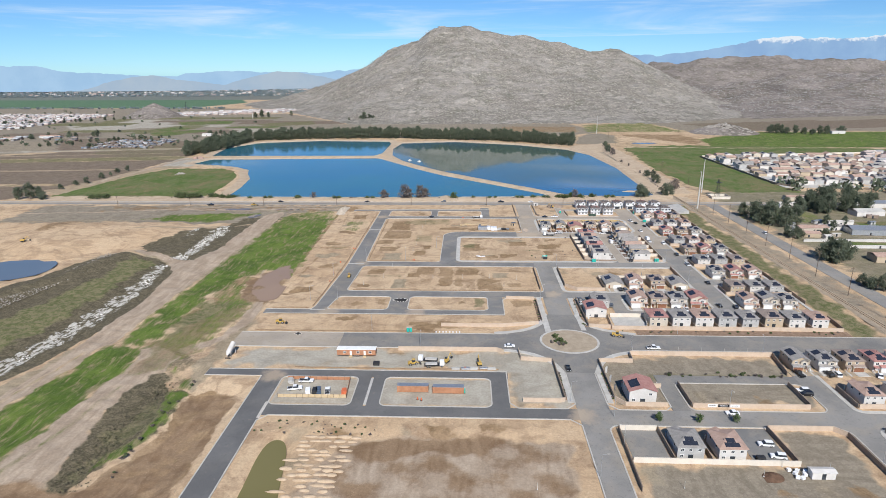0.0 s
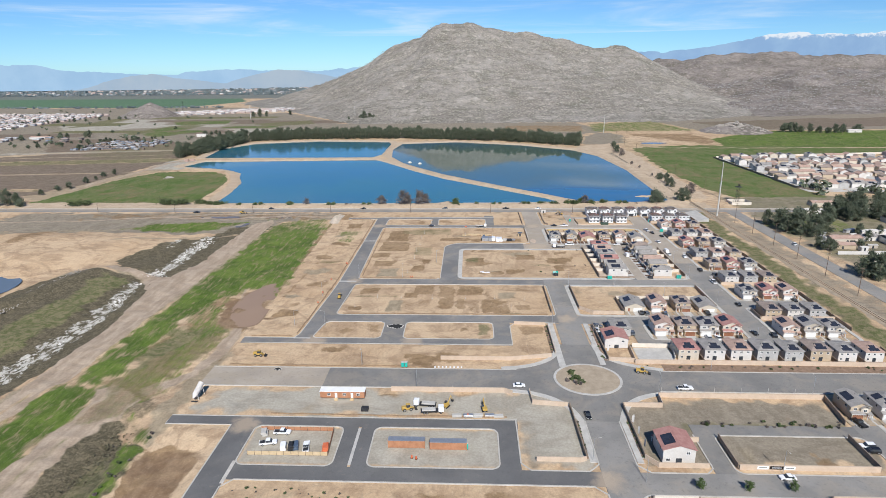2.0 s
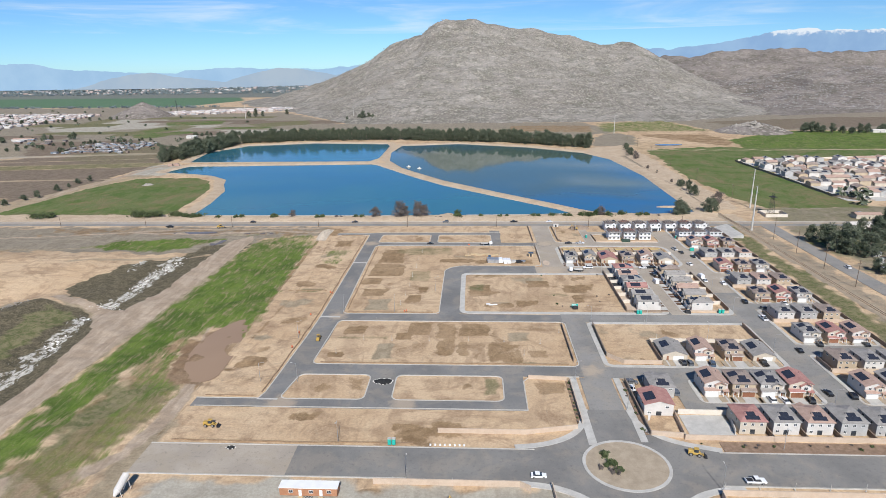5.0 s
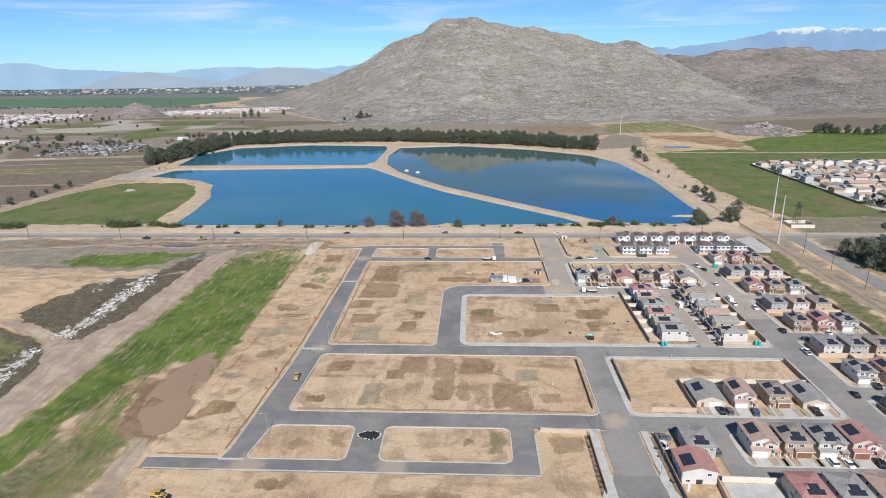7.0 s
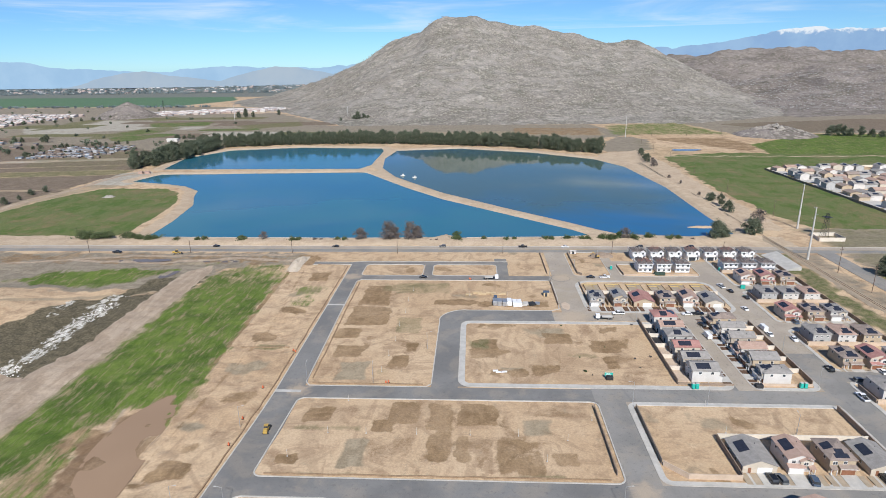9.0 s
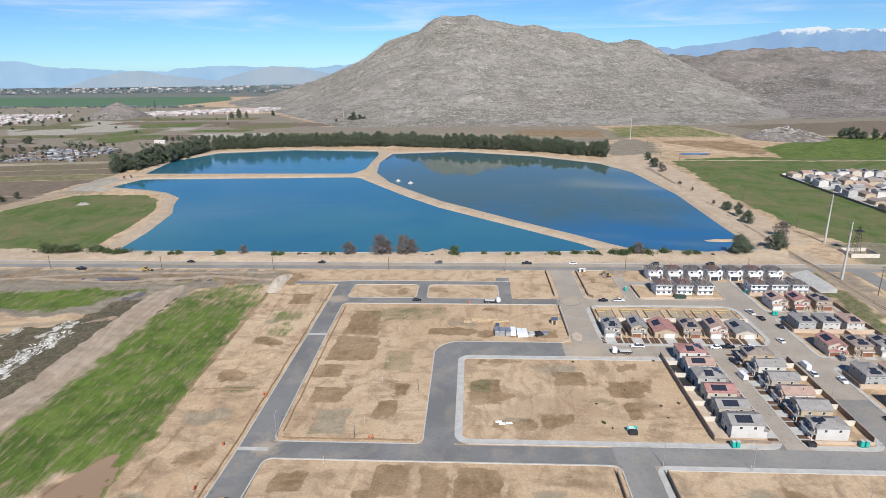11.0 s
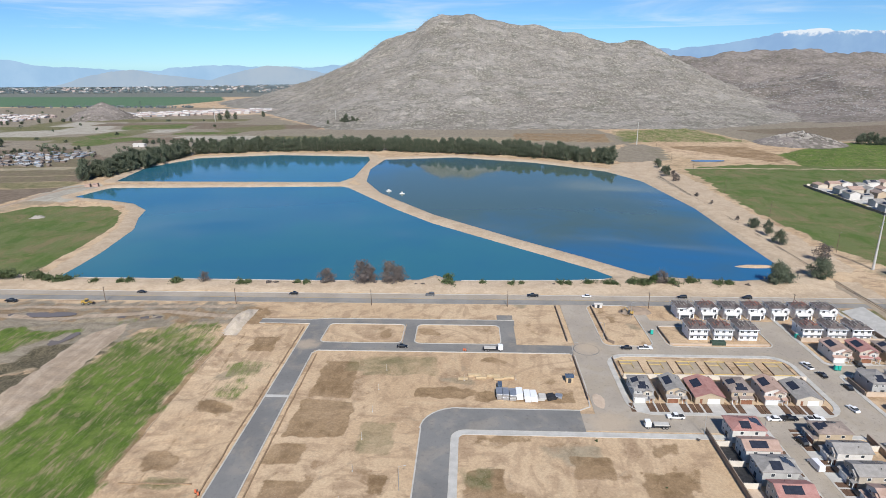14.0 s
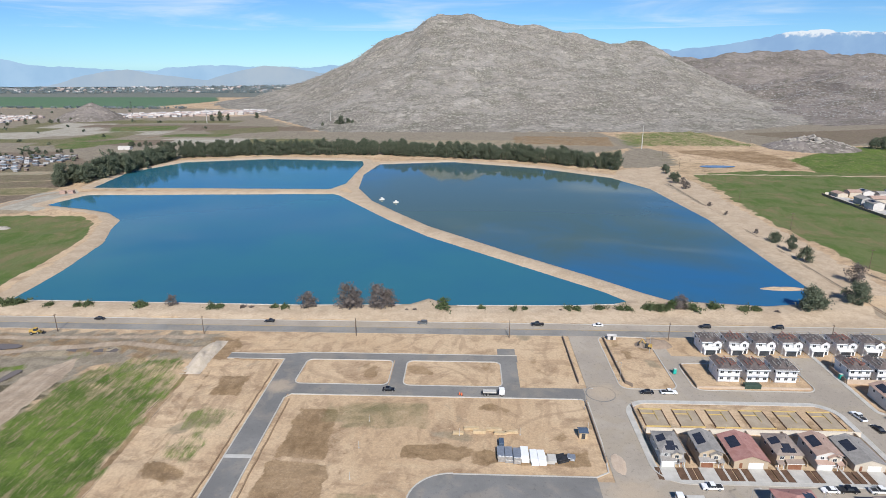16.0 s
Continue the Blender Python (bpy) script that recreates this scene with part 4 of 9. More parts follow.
    np.maximum(meadow, 0.62 * near(X, Y, [(-691, 1171), (-693, 1270), (-669, 1398), (-598, 1392), (-592, 1282), (-647, 1193)], 6, 2, 113), out=meadow)
    np.maximum(scraped, 0.60 * near(X, Y, [(-592, 1282), (-592, 1391), (-486, 1326), (-483, 1166), (-544, 1170)], 6, 2, 114), out=scraped)
    np.maximum(meadow, 0.46 * near(X, Y, [(-586, 889), (-602, 993), (-508, 1050), (-442, 942), (-430, 884), (-519, 869)], 6, 2, 115), out=meadow)
    np.maximum(scraped, 0.60 * near(X, Y, [(-908, 1247), (-853, 1312), (-816, 1213), (-835, 1155)], 6, 2, 116), out=scraped)
    np.maximum(meadow, 0.62 * near(X, Y, [(-812, 1605), (-739, 1663), (-676, 1560), (-748, 1537)], 6, 2, 117), out=meadow)
    np.maximum(crop, 0.80 * near(X, Y, [(-689, 1424), (-634, 1484), (-603, 1429), (-662, 1397)], 6, 2, 118), out=crop)
    np.maximum(scraped, 0.60 * near(X, Y, [(-762, 1063), (-724, 1089), (-674, 996), (-692, 974)], 6, 2, 119), out=scraped)
    np.maximum(meadow, 0.62 * near(X, Y, [(-507, 1408), (-385, 1501), (-350, 1394), (-455, 1334)], 6, 2, 120), out=meadow)
    np.maximum(scraped, 0.60 * near(X, Y, [(-312, 1522), (-275, 1610), (-205, 1602), (-279, 1490)], 6, 2, 121), out=scraped)
    np.maximum(track, 0.9 * band(X, Y, [(-423, 636), (-421, 674), (-414, 714), (-412, 772), (-408, 825), (-391, 853)], 3.5, 3), out=track)
    fill(gravel, [(-414, 775), (-417, 841), (-390, 857), (-367, 832), (-371, 791), (-358, 767)], 3, 1, 125)
    np.maximum(bank_sand, band(X, Y, [(246, 958), (372, 951), (642, 945), (1000, 935)], 2.5, 3), out=bank_sand)
    np.maximum(bank_sand, 0.75 * near(X, Y, [(-760, 1800), (-640, 2060), (-520, 2010), (-480, 1800), (-600, 1700)], 20, 8, 74), out=bank_sand)
    # sandy banks and the worn track beside the western grass
    np.maximum(bank_sand, np.clip((13 - lakes + 1.2 * waves(X, Y, 25, 93, 3)) / 3, 0, 1), out=bank_sand)
    np.maximum(bank_sand, near(X, Y, [(193, 590), (196, 760), (186, 880), (160, 945), (170, 985), (225, 1010), (232, 900), (226, 760), (228, 600)], 5, 3, 94), out=bank_sand)
    np.maximum(bank_sand, near(X, Y, rect(-420, 214, 554, 578), 1.5, 0.8, 82), out=bank_sand)
    fill(track, [(-182, 190), (-178, 226), (-178, 300), (-184, 345), (-200, 372), (-232, 386), (-230, 392), (-198, 378), (-183, 372), (-176, 400), (-176, 500), (-164, 512), (-159, 495), (-160, 440), (-161, 400), (-163, 330), (-163, 250),
                 (-165, 212), (-172, 186), (-178, 160), (-186, 120), (-204, 120)], 1.2, 0.6, 95)
    fill(track, [(-154, 158), (-150, 190), (-146, 215), (-150, 236), (-142, 244), (-126, 232), (-128, 219), (-134, 206), (-133, 184), (-130, 164), (-128, 148), (-134, 110), (-160, 110)], 2, 1.0, 96)
    fill(track, [(-126, 232), (-112, 252), (-107, 275), (-110, 304), (-114, 304), (-114, 274), (-116, 254), (-130, 240)], 2, 1.0, 97)
    fill(scraped, [(-109, 202), (-88, 203), (-87, 172), (-87, 120), (-118, 120), (-116, 146), (-107, 164), (-103, 178), (-107, 186)], 1.5, 0.8, 98)
    scraped *= np.clip(0.62 + 0.2 * waves(X, Y, 14, 92, 3), 0.3, 1)
    track[...] = np.minimum(track, 1 - near(X, Y, south_grass, 2, 1, 15))
    np.maximum(track, 0.62 * band(X, Y, [(-156, 150), (-153.5, 177), (-152, 195), (-147, 217)], 0.7, 1.2), out=track)
    for line, wd in ( ([(-142, 245), (-129, 275), (-119, 312)], 1.8), ([(-150, 130), (-141, 178), (-138, 206)], 1.5), ([(-184, 150), (-176, 205), (-171, 236)], 1.2)):
        np.maximum(grass, 0.68 * band(X, Y, line, wd, 2.5), out=grass)
        track[...] = np.minimum(track, 1 - 0.8 * band(X, Y, line, wd, 2.5))
    grass *= np.where((X < -100) & (X > -180), np.clip(1 - (Y - 455) / 130, 0.6, 1), 1)
    trampled = near(X, Y, [(-146, 215), (-145, 238), (-150, 243), (-140, 262), (-128, 292), (-116, 300), (-112, 280), (-116, 255), (-122, 232), (-133, 212)], 4, 3, 85)
    track[...] = np.minimum(track, 1 - 0.52 * trampled)
    np.maximum(scraped, 0.47 * trampled, out=scraped)
    np.maximum(grass, 0.52 * trampled, out=grass)
    np.maximum(scraped, 0.66 * near(X, Y, [(-112, 364), (-122, 354), (-130, 340), (-132, 322), (-128, 306), (-120, 294), (-108, 296), (-107, 317), (-108, 332), (-109, 351)], 3, 2, 86), out=scraped)
    np.maximum(grass, 0.5 * near(X, Y, [(-136, 340), (-140, 320), (-132, 296), (-120, 290), (-108, 292), (-112, 300), (-124, 306), (-128, 322)], 4, 3, 87), out=grass)
    track[built > 0.5] = 0
    for line, wd in (([(-260, 520), (-200, 516), (-150, 526), (-112, 520)], 2.5), ([(-400, 500), (-300, 512), (-240, 528), (-120, 534)], 2.0), ([(-112, 300), (-122, 320), (-128, 350)], 1.2)):
        np.maximum(track, 0.8 * band(X, Y, line, wd, 2), out=track)
    lot = near(X, Y, [(-56, 100), (-50, 160), (-38, 176), (20, 178), (36, 174), (36, 100)], 4, 2, 63)
    np.maximum(track, 0.62 * lot, out=track)
    np.maximum(scraped, np.clip(0.47 + 0.16 * waves(X, Y, 17, 91, 3), 0, 0.8) * lot, out=scraped)
    np.maximum(scraped, 0.7 * near(X, Y, [(-44, 168), (-36, 175), (-4, 176), (20, 175), (20, 168), (-8, 166), (-26, 160)], 4, 3, 83), out=scraped)
    np.maximum(scraped, 0.8 * near(X, Y, [(-170, 100), (-158, 150), (-118, 149), (-86, 138), (-86, 100)], 4, 2, 75), out=scraped)
    np.maximum(country, 0.68 * near(X, Y, [(-400, 466), (-290, 470), (-235, 463), (-200, 466), (-160, 470), (-150, 505), (-114, 515), (-112, 538), (-400, 538)], 5, 4, 76), out=country)
    np.maximum(country, 0.75 * near(X, Y, [(430, 1180), (560, 1200), (700, 1190), (1600, 1150), (1600, 1800), (430, 1560), (240, 1440), (245, 1385), (400, 1420)], 10, 4, 77), out=country)
    np.maximum(country, 0.7 * near(X, Y, [(176, 1000), (200, 1110), (236, 1180), (262, 1170), (276, 1130), (252, 1020), (226, 1000)], 5, 3, 78), out=country)
    np.maximum(country, 0.6 * near(X, Y, [(-460, 1385), (-300, 1370), (-300, 1440), (-640, 1960), (-900, 1800)], 10, 4, 79), out=country)
    np.maximum(flats, 0.6 * near(X, Y, [(-412, 570), (-405, 690), (-388, 752), (-440, 760), (-452, 600)], 4, 2, 80), out=flats)
    gone = (lakes < 13)
    for ch in (grass, plough, crop, meadow, brush, mud, country):
        ch[gone] = 0
    ny, nx = X.shape
    idx = np.arange(ny * nx).reshape(ny, nx)
    faces = np.stack([idx[:-1, :-1], idx[:-1, 1:], idx[1:, 1:], idx[1:, :-1]], -1).reshape(-1, 4)
    me = bpy.data.meshes.new("ground")
    me.from_pydata(np.stack([X, Y, Z], -1).reshape(-1, 3), [], faces)
    me.shade_smooth()
    for k, name in enumerate(("cover", "cover_b", "cover_c", "cover_d", "cover_e")):
        at = me.attributes.new(name, "FLOAT_COLOR", "POINT")
        rgba = np.concatenate([c[k].reshape(3, -1).T, np.ones((ny * nx, 1))], 1)
        at.data.foreach_set("color", rgba.astype(np.float32).ravel())
    me.materials.append(M["ground"])
    tagged(new("ground", me), "tan graded earth with grass, mud and ploughed fields", "ground", kind="structure")


build_ground()


def sheet(name, poly, z, material, label, category, kind="structure", curve=False):
    if curve:
        for _ in range(2):
            poly = [q for a, b in zip(poly, poly[1:] + poly[:1]) for q in ((0.75 * a[0] + 0.25 * b[0], 0.75 * a[1] + 0.25 * b[1]), (0.25 * a[0] + 0.75 * b[0], 0.25 * a[1] + 0.75 * b[1]))]
    bm = bmesh.new()
    bm.faces.new([bm.verts.new((x, y, z)) for x, y in poly])
    bmesh.ops.recalc_face_normals(bm, faces=bm.faces)
    for f in bm.faces:
        if f.normal.z < 0:
            f.normal_flip()
    return tagged(part(name, bm, material), label, category, kind=kind)


def grown(poly, d):
    """The polygon pushed outwards, so that the sheet ends under the bank."""
    cx, cy = sum(p[0] for p in poly) / len(poly), sum(p[1] for p in poly) / len(poly)
    return [(x + d * (x - cx) / math.hypot(x - cx, y - cy), y + d * (y - cy) / math.hypot(x - cx, y - cy)) for x, y in poly]


W1 = sheet("water", rect(-410, 200, 560, 862), 0.0, M["water"], "calm blue-green reservoir water", "water")
W1.data.clear_geometry()
for ob, poly in ((W1, grown(SOUTH_LAKE, 2)),):
    bm = bmesh.new()
    bm.faces.new([bm.verts.new((x, y, 0.0)) for x, y in poly])
    bm.to_mesh(ob.data)
    bm.free()
sheet("water", grown(NORTH_LAKE, 2), 0.0, M["water"], "calm blue water of the back reservoir basin", "water")
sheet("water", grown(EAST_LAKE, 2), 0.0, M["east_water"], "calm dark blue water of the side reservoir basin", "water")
sheet("pond", [(-67, 110), (-67.4, 150), (-68.2, 163), (-67.2, 173), (-62.5, 174.4), (-59, 168), (-57, 155), (-54.5, 140), (-54, 110)], -1.05, M["pond"], "murky green pond in a dug basin", "pond", curve=True)
sheet("pond", [(-320, 318), (-320, 366), (-289, 373), (-270, 368), (-266, 335)], -1.0, M["puddle_blue"], "small grey-blue pond below a bank", "pond", curve=True)
sheet("puddle", grown(FLOOD, 3.0), -0.24, M["brown_water"], "brown flood puddle beside the grass", "puddle", curve=True)
for poly in ([(-238, 520), (-197, 525), (-194, 518), (-230, 516)], [(-189, 489), (-187, 499), (-179, 502), (-180, 494), (-184, 486)],
             [(-178, 519), (-150, 522), (-140, 519), (-165, 516)]):
    sheet("puddle", poly, -0.02, M["puddle"], "shallow grey puddle on wet soil", "puddle", curve=True)
sheet("pond", [(270, 1003), (276, 1018), (312, 1016), (315, 1006), (292, 998)], 0.5, M["puddle_blue"], "shallow pond in a graded basin", "pond", curve=True)


# ---- hills ----
def profile(points, x):
    return np.interp(x, [p[0] for p in points], [p[1] for p in points])


RIDGE = [(-1000, 0), (-878, 0), (-760, 8), (-665, 38), (-505, 88), (-392, 129), (-302, 187), (-192, 231), (-148, 265), (-15, 286), (45, 266), (110, 249), (217, 237), (324, 215),
         (454, 180), (496, 179), (570, 186), (624, 166), (714, 117), (805, 62), (941, 22), (1100, 6), (1300, 0)]


def hill(name, xs, ys, height, material, label, rough, seed, scale):
    X, Y = np.meshgrid(xs, ys)
    Z = height(X, Y)
    pts = np.stack([X, Y], -1).reshape(-1, 2) / scale
    ridge = np.array([noise.ridged_multi_fractal((x, y, seed), 0.9, 2.1, 6, 1.0, 2.0) for x, y in pts]).reshape(X.shape)
    lump = np.array([noise.fractal((x * 4, y * 4, seed + 5.0), 0.8, 2.0, 4) for x, y in pts]).reshape(X.shape)
    Z = Z + np.clip(Z / 50, 0, 1) * rough * (ridge - 1.1) + np.clip(Z / 20, 0, 1) * rough * 0.3 * lump
    ny, nx = X.shape
    idx = np.arange(ny * nx).reshape(ny, nx)
    faces = np.stack([idx[:-1, :-1], idx[:-1, 1:], idx[1:, 1:], idx[1:, :-1]], -1).reshape(-1, 4)
    tagged(mesh_object(name, np.stack([X, Y, Z], -1).reshape(-1, 3), faces, material, True), label, "hill", kind="structure")
    return lambda x, y: Z[min(np.searchsorted(ys, y), ny - 1), min(np.searchsorted(xs, x), nx - 1)]


def main_hill(X, Y):
    foot = np.interp(X, [-1000, -630, -268, 450, 653, 1300], [2150, 1925, 1375, 1375, 1500, 1700])
    s = np.clip((Y - foot) / (2400 - foot), 0, 1)
    back = np.clip((3100 - Y) / 700, 0, 1)
    shape = np.where(Y < 2400, 0.40 * s + 0.60 * s ** 1.8, back ** 1.3)
    xr = X + 0 * Y
    return profile(RIDGE, xr) * shape - 1.5


HILL_AT = hill("hill", np.arange(-1000, 1301, 9.0), np.concatenate([np.arange(1340, 2480, 9.0), np.arange(2480, 3100, 40)]), main_hill, M["rock"], "steep grey-brown boulder-covered hill", 13, 41, 230)


def east_hills(X, Y):
    a = profile([(500, 20), (778, 70), (949, 132), (1094, 144), (1325, 160), (1523, 178), (1671, 149), (1811, 165), (1957, 141), (2146, 159), (3000, 170)], X) * np.clip(1 - np.abs(Y - 3300) / 900, 0, 1) ** 1.2
    b = profile([(540, 0), (640, 22), (800, 46), (950, 62), (1100, 76), (1300, 92), (1500, 106), (1800, 112), (3000, 110)], X) * np.clip(1 - np.abs(Y - 2150) / 740, 0, 1) ** 1.05
    return np.maximum(a, b) + 6 * np.clip((X - 600) / 600, 0, 1) * np.clip((Y - 1600) / 350, 0, 1) - 4


EAST_AT = hill("hill", np.arange(540, 3000, 15.0), np.concatenate([np.arange(1390, 2400, 13.0), np.arange(2400, 3900, 22.0)]), east_hills, M["rock_dark"], "low grey-brown rocky hills beyond green fields", 26, 47, 330)
hill("hill", np.arange(410, 575, 4.0), np.arange(1110, 1260, 4.0), lambda X, Y: 17 * np.clip(1 - np.hypot((X - 492) / 66, (Y - 1182) / 60), 0, 1) ** 0.8 - 1, M["rock_dark"], "small rocky knoll at the edge of a crop field", 14, 53, 60)
hill("hill", np.arange(-960, -790, 8.0), np.arange(1560, 1760, 8.0), lambda X, Y: 36 * np.clip(1 - np.hypot((X + 875) / 80, (Y - 1660) / 90), 0, 1) - 1, M["rock_dark"], "small bare conical hill on the plain", 10, 57, 80)


def far_ridge(name, points, y, material, label, depth=420, seed=61, rough=26, reach=4560):
    xs = np.arange(points[0][0], points[-1][0] + 1, 22.0)
    ys = np.linspace(y - depth, y + 40, 16)
    X, Y = np.meshgrid(xs, ys)
    s = np.clip((Y - (y - depth)) / depth, 0, 1)
    Z = profile(points, X) * s ** 1.1 + rough * (0.5 - np.abs(waves(X, Y, 330, seed, 5))) * s * (1 - 0.6 * s) - 6
    ny, nx = X.shape
    idx = np.arange(ny * nx).reshape(ny, nx)
    faces = np.stack([idx[:-1, :-1], idx[:-1, 1:], idx[1:, 1:], idx[1:, :-1]], -1).reshape(-1, 4)
    # the row bends round the plain at its ends, so that all of it stays within sight
    f = np.clip(reach / np.hypot(X, Y), 0, 1)
    X, Y, Z = X * f, Y * f, 120 + (Z - 120) * f
    return tagged(mesh_object(name, np.stack([X, Y, Z], -1).reshape(-1, 3), faces, material, True), label, "mountains", kind="structure")


def boulders(name, count, place, sizes, label, seed, material="boulder"):
    """Many faceted rocks in one mesh."""
    r = np.random.RandomState(seed)
    bm = bmesh.new()
    bmesh.ops.create_icosphere(bm, subdivisions=1, radius=1.0)
    base = np.array([v.co[:] for v in bm.verts])
    tri = np.array([[v.index for v in f.verts] for f in bm.faces])
    bm.free()
    vs, fs = [], []
    for k in range(count):
        x, y, z = place(r)
        k = len(vs) * len(base)
        s = sizes[0] + (sizes[1] - sizes[0]) * r.uniform() ** 2.5
        a = r.uniform(0, 6.28)
        p = base * (1 + 0.28 * r.uniform(-1, 1, (len(base), 1))) * s * np.array([1, r.uniform(0.6, 1), r.uniform(0.45, 0.8)])
        q = np.stack([p[:, 0] * math.cos(a) - p[:, 1] * math.sin(a), p[:, 0] * math.sin(a) + p[:, 1] * math.cos(a), p[:, 2]], 1)
        vs.append(q + np.array([x, y, z]))
        fs.append(tri + k)
    return tagged(mesh_object(name, np.concatenate(vs), np.concatenate(fs), M[material]), label, "boulders", kind="stuff")


def on_hill(r):
    while True:
        x, y = r.uniform(-750, 950), 1380 + 1060 * r.uniform() ** 0.8
        z = HILL_AT(x, y)
        if z > 6 and noise.fractal((x / 90, y / 90, 3.0), 0.8, 2.0, 3) + r.uniform(-0.5, 0.5) > -0.1:
            return x, y, z


def on_east(r):
    while True:
        x, y = r.uniform(580, 1900), r.uniform(1420, 2300)
        z = EAST_AT(x, y)
        if z > 8:
            return x, y, z


boulders("boulders", 26000, on_hill, (0.4, 2.2), "pale granite boulders scattered over the hillside", 5)
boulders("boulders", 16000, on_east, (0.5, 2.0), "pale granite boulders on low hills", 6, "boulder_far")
boulders("boulders", 700, lambda r: (lambda a, q: (492 + 58 * q * math.cos(a), 1182 + 52 * q * math.sin(a), 17 * (1 - q) ** 0.8 - 0.3))(r.uniform(0, 6.28), r.uniform() ** 0.5), (0.9, 4.0), "granite boulders on a small knoll", 7)
boulders("rubble", 1500, lambda r: (lambda y: (np.interp(y, [p[1] for p in CHANNEL], [p[0] for p in CHANNEL]) + r.uniform(-6.5, 6.5), y, -2.2))(r.uniform(125, 364)), (0.25, 0.8), "white broken rock lining a drainage channel", 8, "rubble")
boulders("rubble", 1600, lambda r: (lambda y: (np.interp(y, [240, 296, 333, 382], [-262, -252, -245, -240]) + r.uniform(-7, 7), y, 0.9))(r.uniform(240, 382)), (0.2, 0.6), "tan broken rock along a dark bank", 10)
boulders("rubble", 800, lambda r: (-195 + r.normal() * 4.5, r.uniform(374, 462), -1.25), (0.15, 0.5), "white broken rock lining a drainage channel", 9, "rubble")


def ridges():
    """Rows of pushed-up soil humps beside the murky pond."""
    r = np.random.RandomState(14)
    a = np.linspace(0, 2 * math.pi, 11)[:-1]
    vs, fs = [], []
    for j in range(24):
        for i in range(6):
            y = 118 + 2.5 * j + r.uniform(-0.5, 0.5)
            x = -56.5 + 4.2 * i + 0.02 * (y - 118) + r.uniform(-0.9, 0.9) + (2.0 if j % 2 else 0)
            if x > -37 - 0.14 * (176 - y) or r.uniform() < 0.10:
                continue
            w, d, h = r.uniform(1.7, 3.2), r.uniform(0.6, 1.1), r.uniform(0.4, 0.8)
            n = len(vs)
            for k, z in ((1.0, -0.9), (0.72, -0.9 + h * 0.75), (0.3, -0.9 + h)):
                vs += [(x + k * w * math.cos(t) * r.uniform(0.85, 1.15), y + k * d * math.sin(t) * r.uniform(0.85, 1.15), z) for t in a]
            for q in range(2):
                fs += [(n + 10 * q + k, n + 10 * q + (k + 1) % 10, n + 10 * q + 10 + (k + 1) % 10, n + 10 * q + 10 + k) for k in range(10)]
            fs.append(tuple(n + 20 + k for k in range(10)))
    tagged(mesh_object("soil_humps", vs, fs, M["hump"], True), "rows of pale pushed-up soil humps", "soil", kind="stuff")


ridges()
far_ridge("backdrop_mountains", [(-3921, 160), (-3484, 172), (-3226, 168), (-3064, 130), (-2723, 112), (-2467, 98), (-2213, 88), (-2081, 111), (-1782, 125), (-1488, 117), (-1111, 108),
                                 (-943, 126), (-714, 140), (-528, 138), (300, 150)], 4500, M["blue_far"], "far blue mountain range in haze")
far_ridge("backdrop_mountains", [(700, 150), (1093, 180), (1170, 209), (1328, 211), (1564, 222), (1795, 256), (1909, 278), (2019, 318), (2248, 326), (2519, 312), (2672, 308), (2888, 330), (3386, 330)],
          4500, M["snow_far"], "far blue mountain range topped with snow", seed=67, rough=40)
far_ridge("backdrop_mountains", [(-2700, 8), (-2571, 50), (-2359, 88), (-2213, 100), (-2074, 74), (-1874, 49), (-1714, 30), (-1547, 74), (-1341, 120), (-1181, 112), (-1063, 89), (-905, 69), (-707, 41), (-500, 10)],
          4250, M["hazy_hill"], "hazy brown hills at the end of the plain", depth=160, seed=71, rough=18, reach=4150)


def cirrus():
    """Thin high cloud far behind the hills."""
    n = Nodes("thin white cirrus")
    veil = n.noise(0.0011, 6, 0.62, stretch=(0.45, 0.45, 5.0), warp=0.5)
    out = n.t.nodes["Material Output"]
    clear, glow, mixer = n.t.nodes.new("ShaderNodeBsdfTransparent"), n.t.nodes.new("ShaderNodeEmission"), n.t.nodes.new("ShaderNodeMixShader")
    glow.inputs[0].default_value, glow.inputs[1].default_value = (0.80, 0.88, 0.95, 1), 0.92
    n.t.links.new(n.ramp(veil, 0.46, 0.72, 0.0, 0.66), mixer.inputs[0])
    n.t.links.new(clear.outputs[0], mixer.inputs[1])
    n.t.links.new(glow.outputs[0], mixer.inputs[2])
    n.t.links.new(mixer.outputs[0], out.inputs[0])
    xs = np.linspace(-48, 44, 40)
    vs = [(4450 * math.sin(radians(a)), 4450 * math.cos(radians(a)), z) for z in (330, 1100) for a in xs]
    fs = [(i, i + 1, 41 + i, 40 + i) for i in range(39)]
    ob = tagged(mesh_object("backdrop_cloud", vs, fs, n.m), "thin white cirrus cloud in a blue sky", "cloud", kind="structure")
    ob.visible_shadow = False


cirrus()

# ---- roads, kerbs and lots ----
def road(x0, x1, y0, y1, kind="new", z=0.05, name="road"):
    label = {"new": "new black asphalt street with concrete kerbs", "old": "worn pale grey asphalt street", "mid": "grey asphalt street with concrete kerbs",
             "fresh": "fresh black asphalt street with pale kerbs", "dusty": "grey asphalt street under pale dust"}[kind]
    return tagged(part(name, boxed(x0, x1, y0, y1, z - 0.3, z), M["asphalt_" + kind]), label, "road", kind="structure")


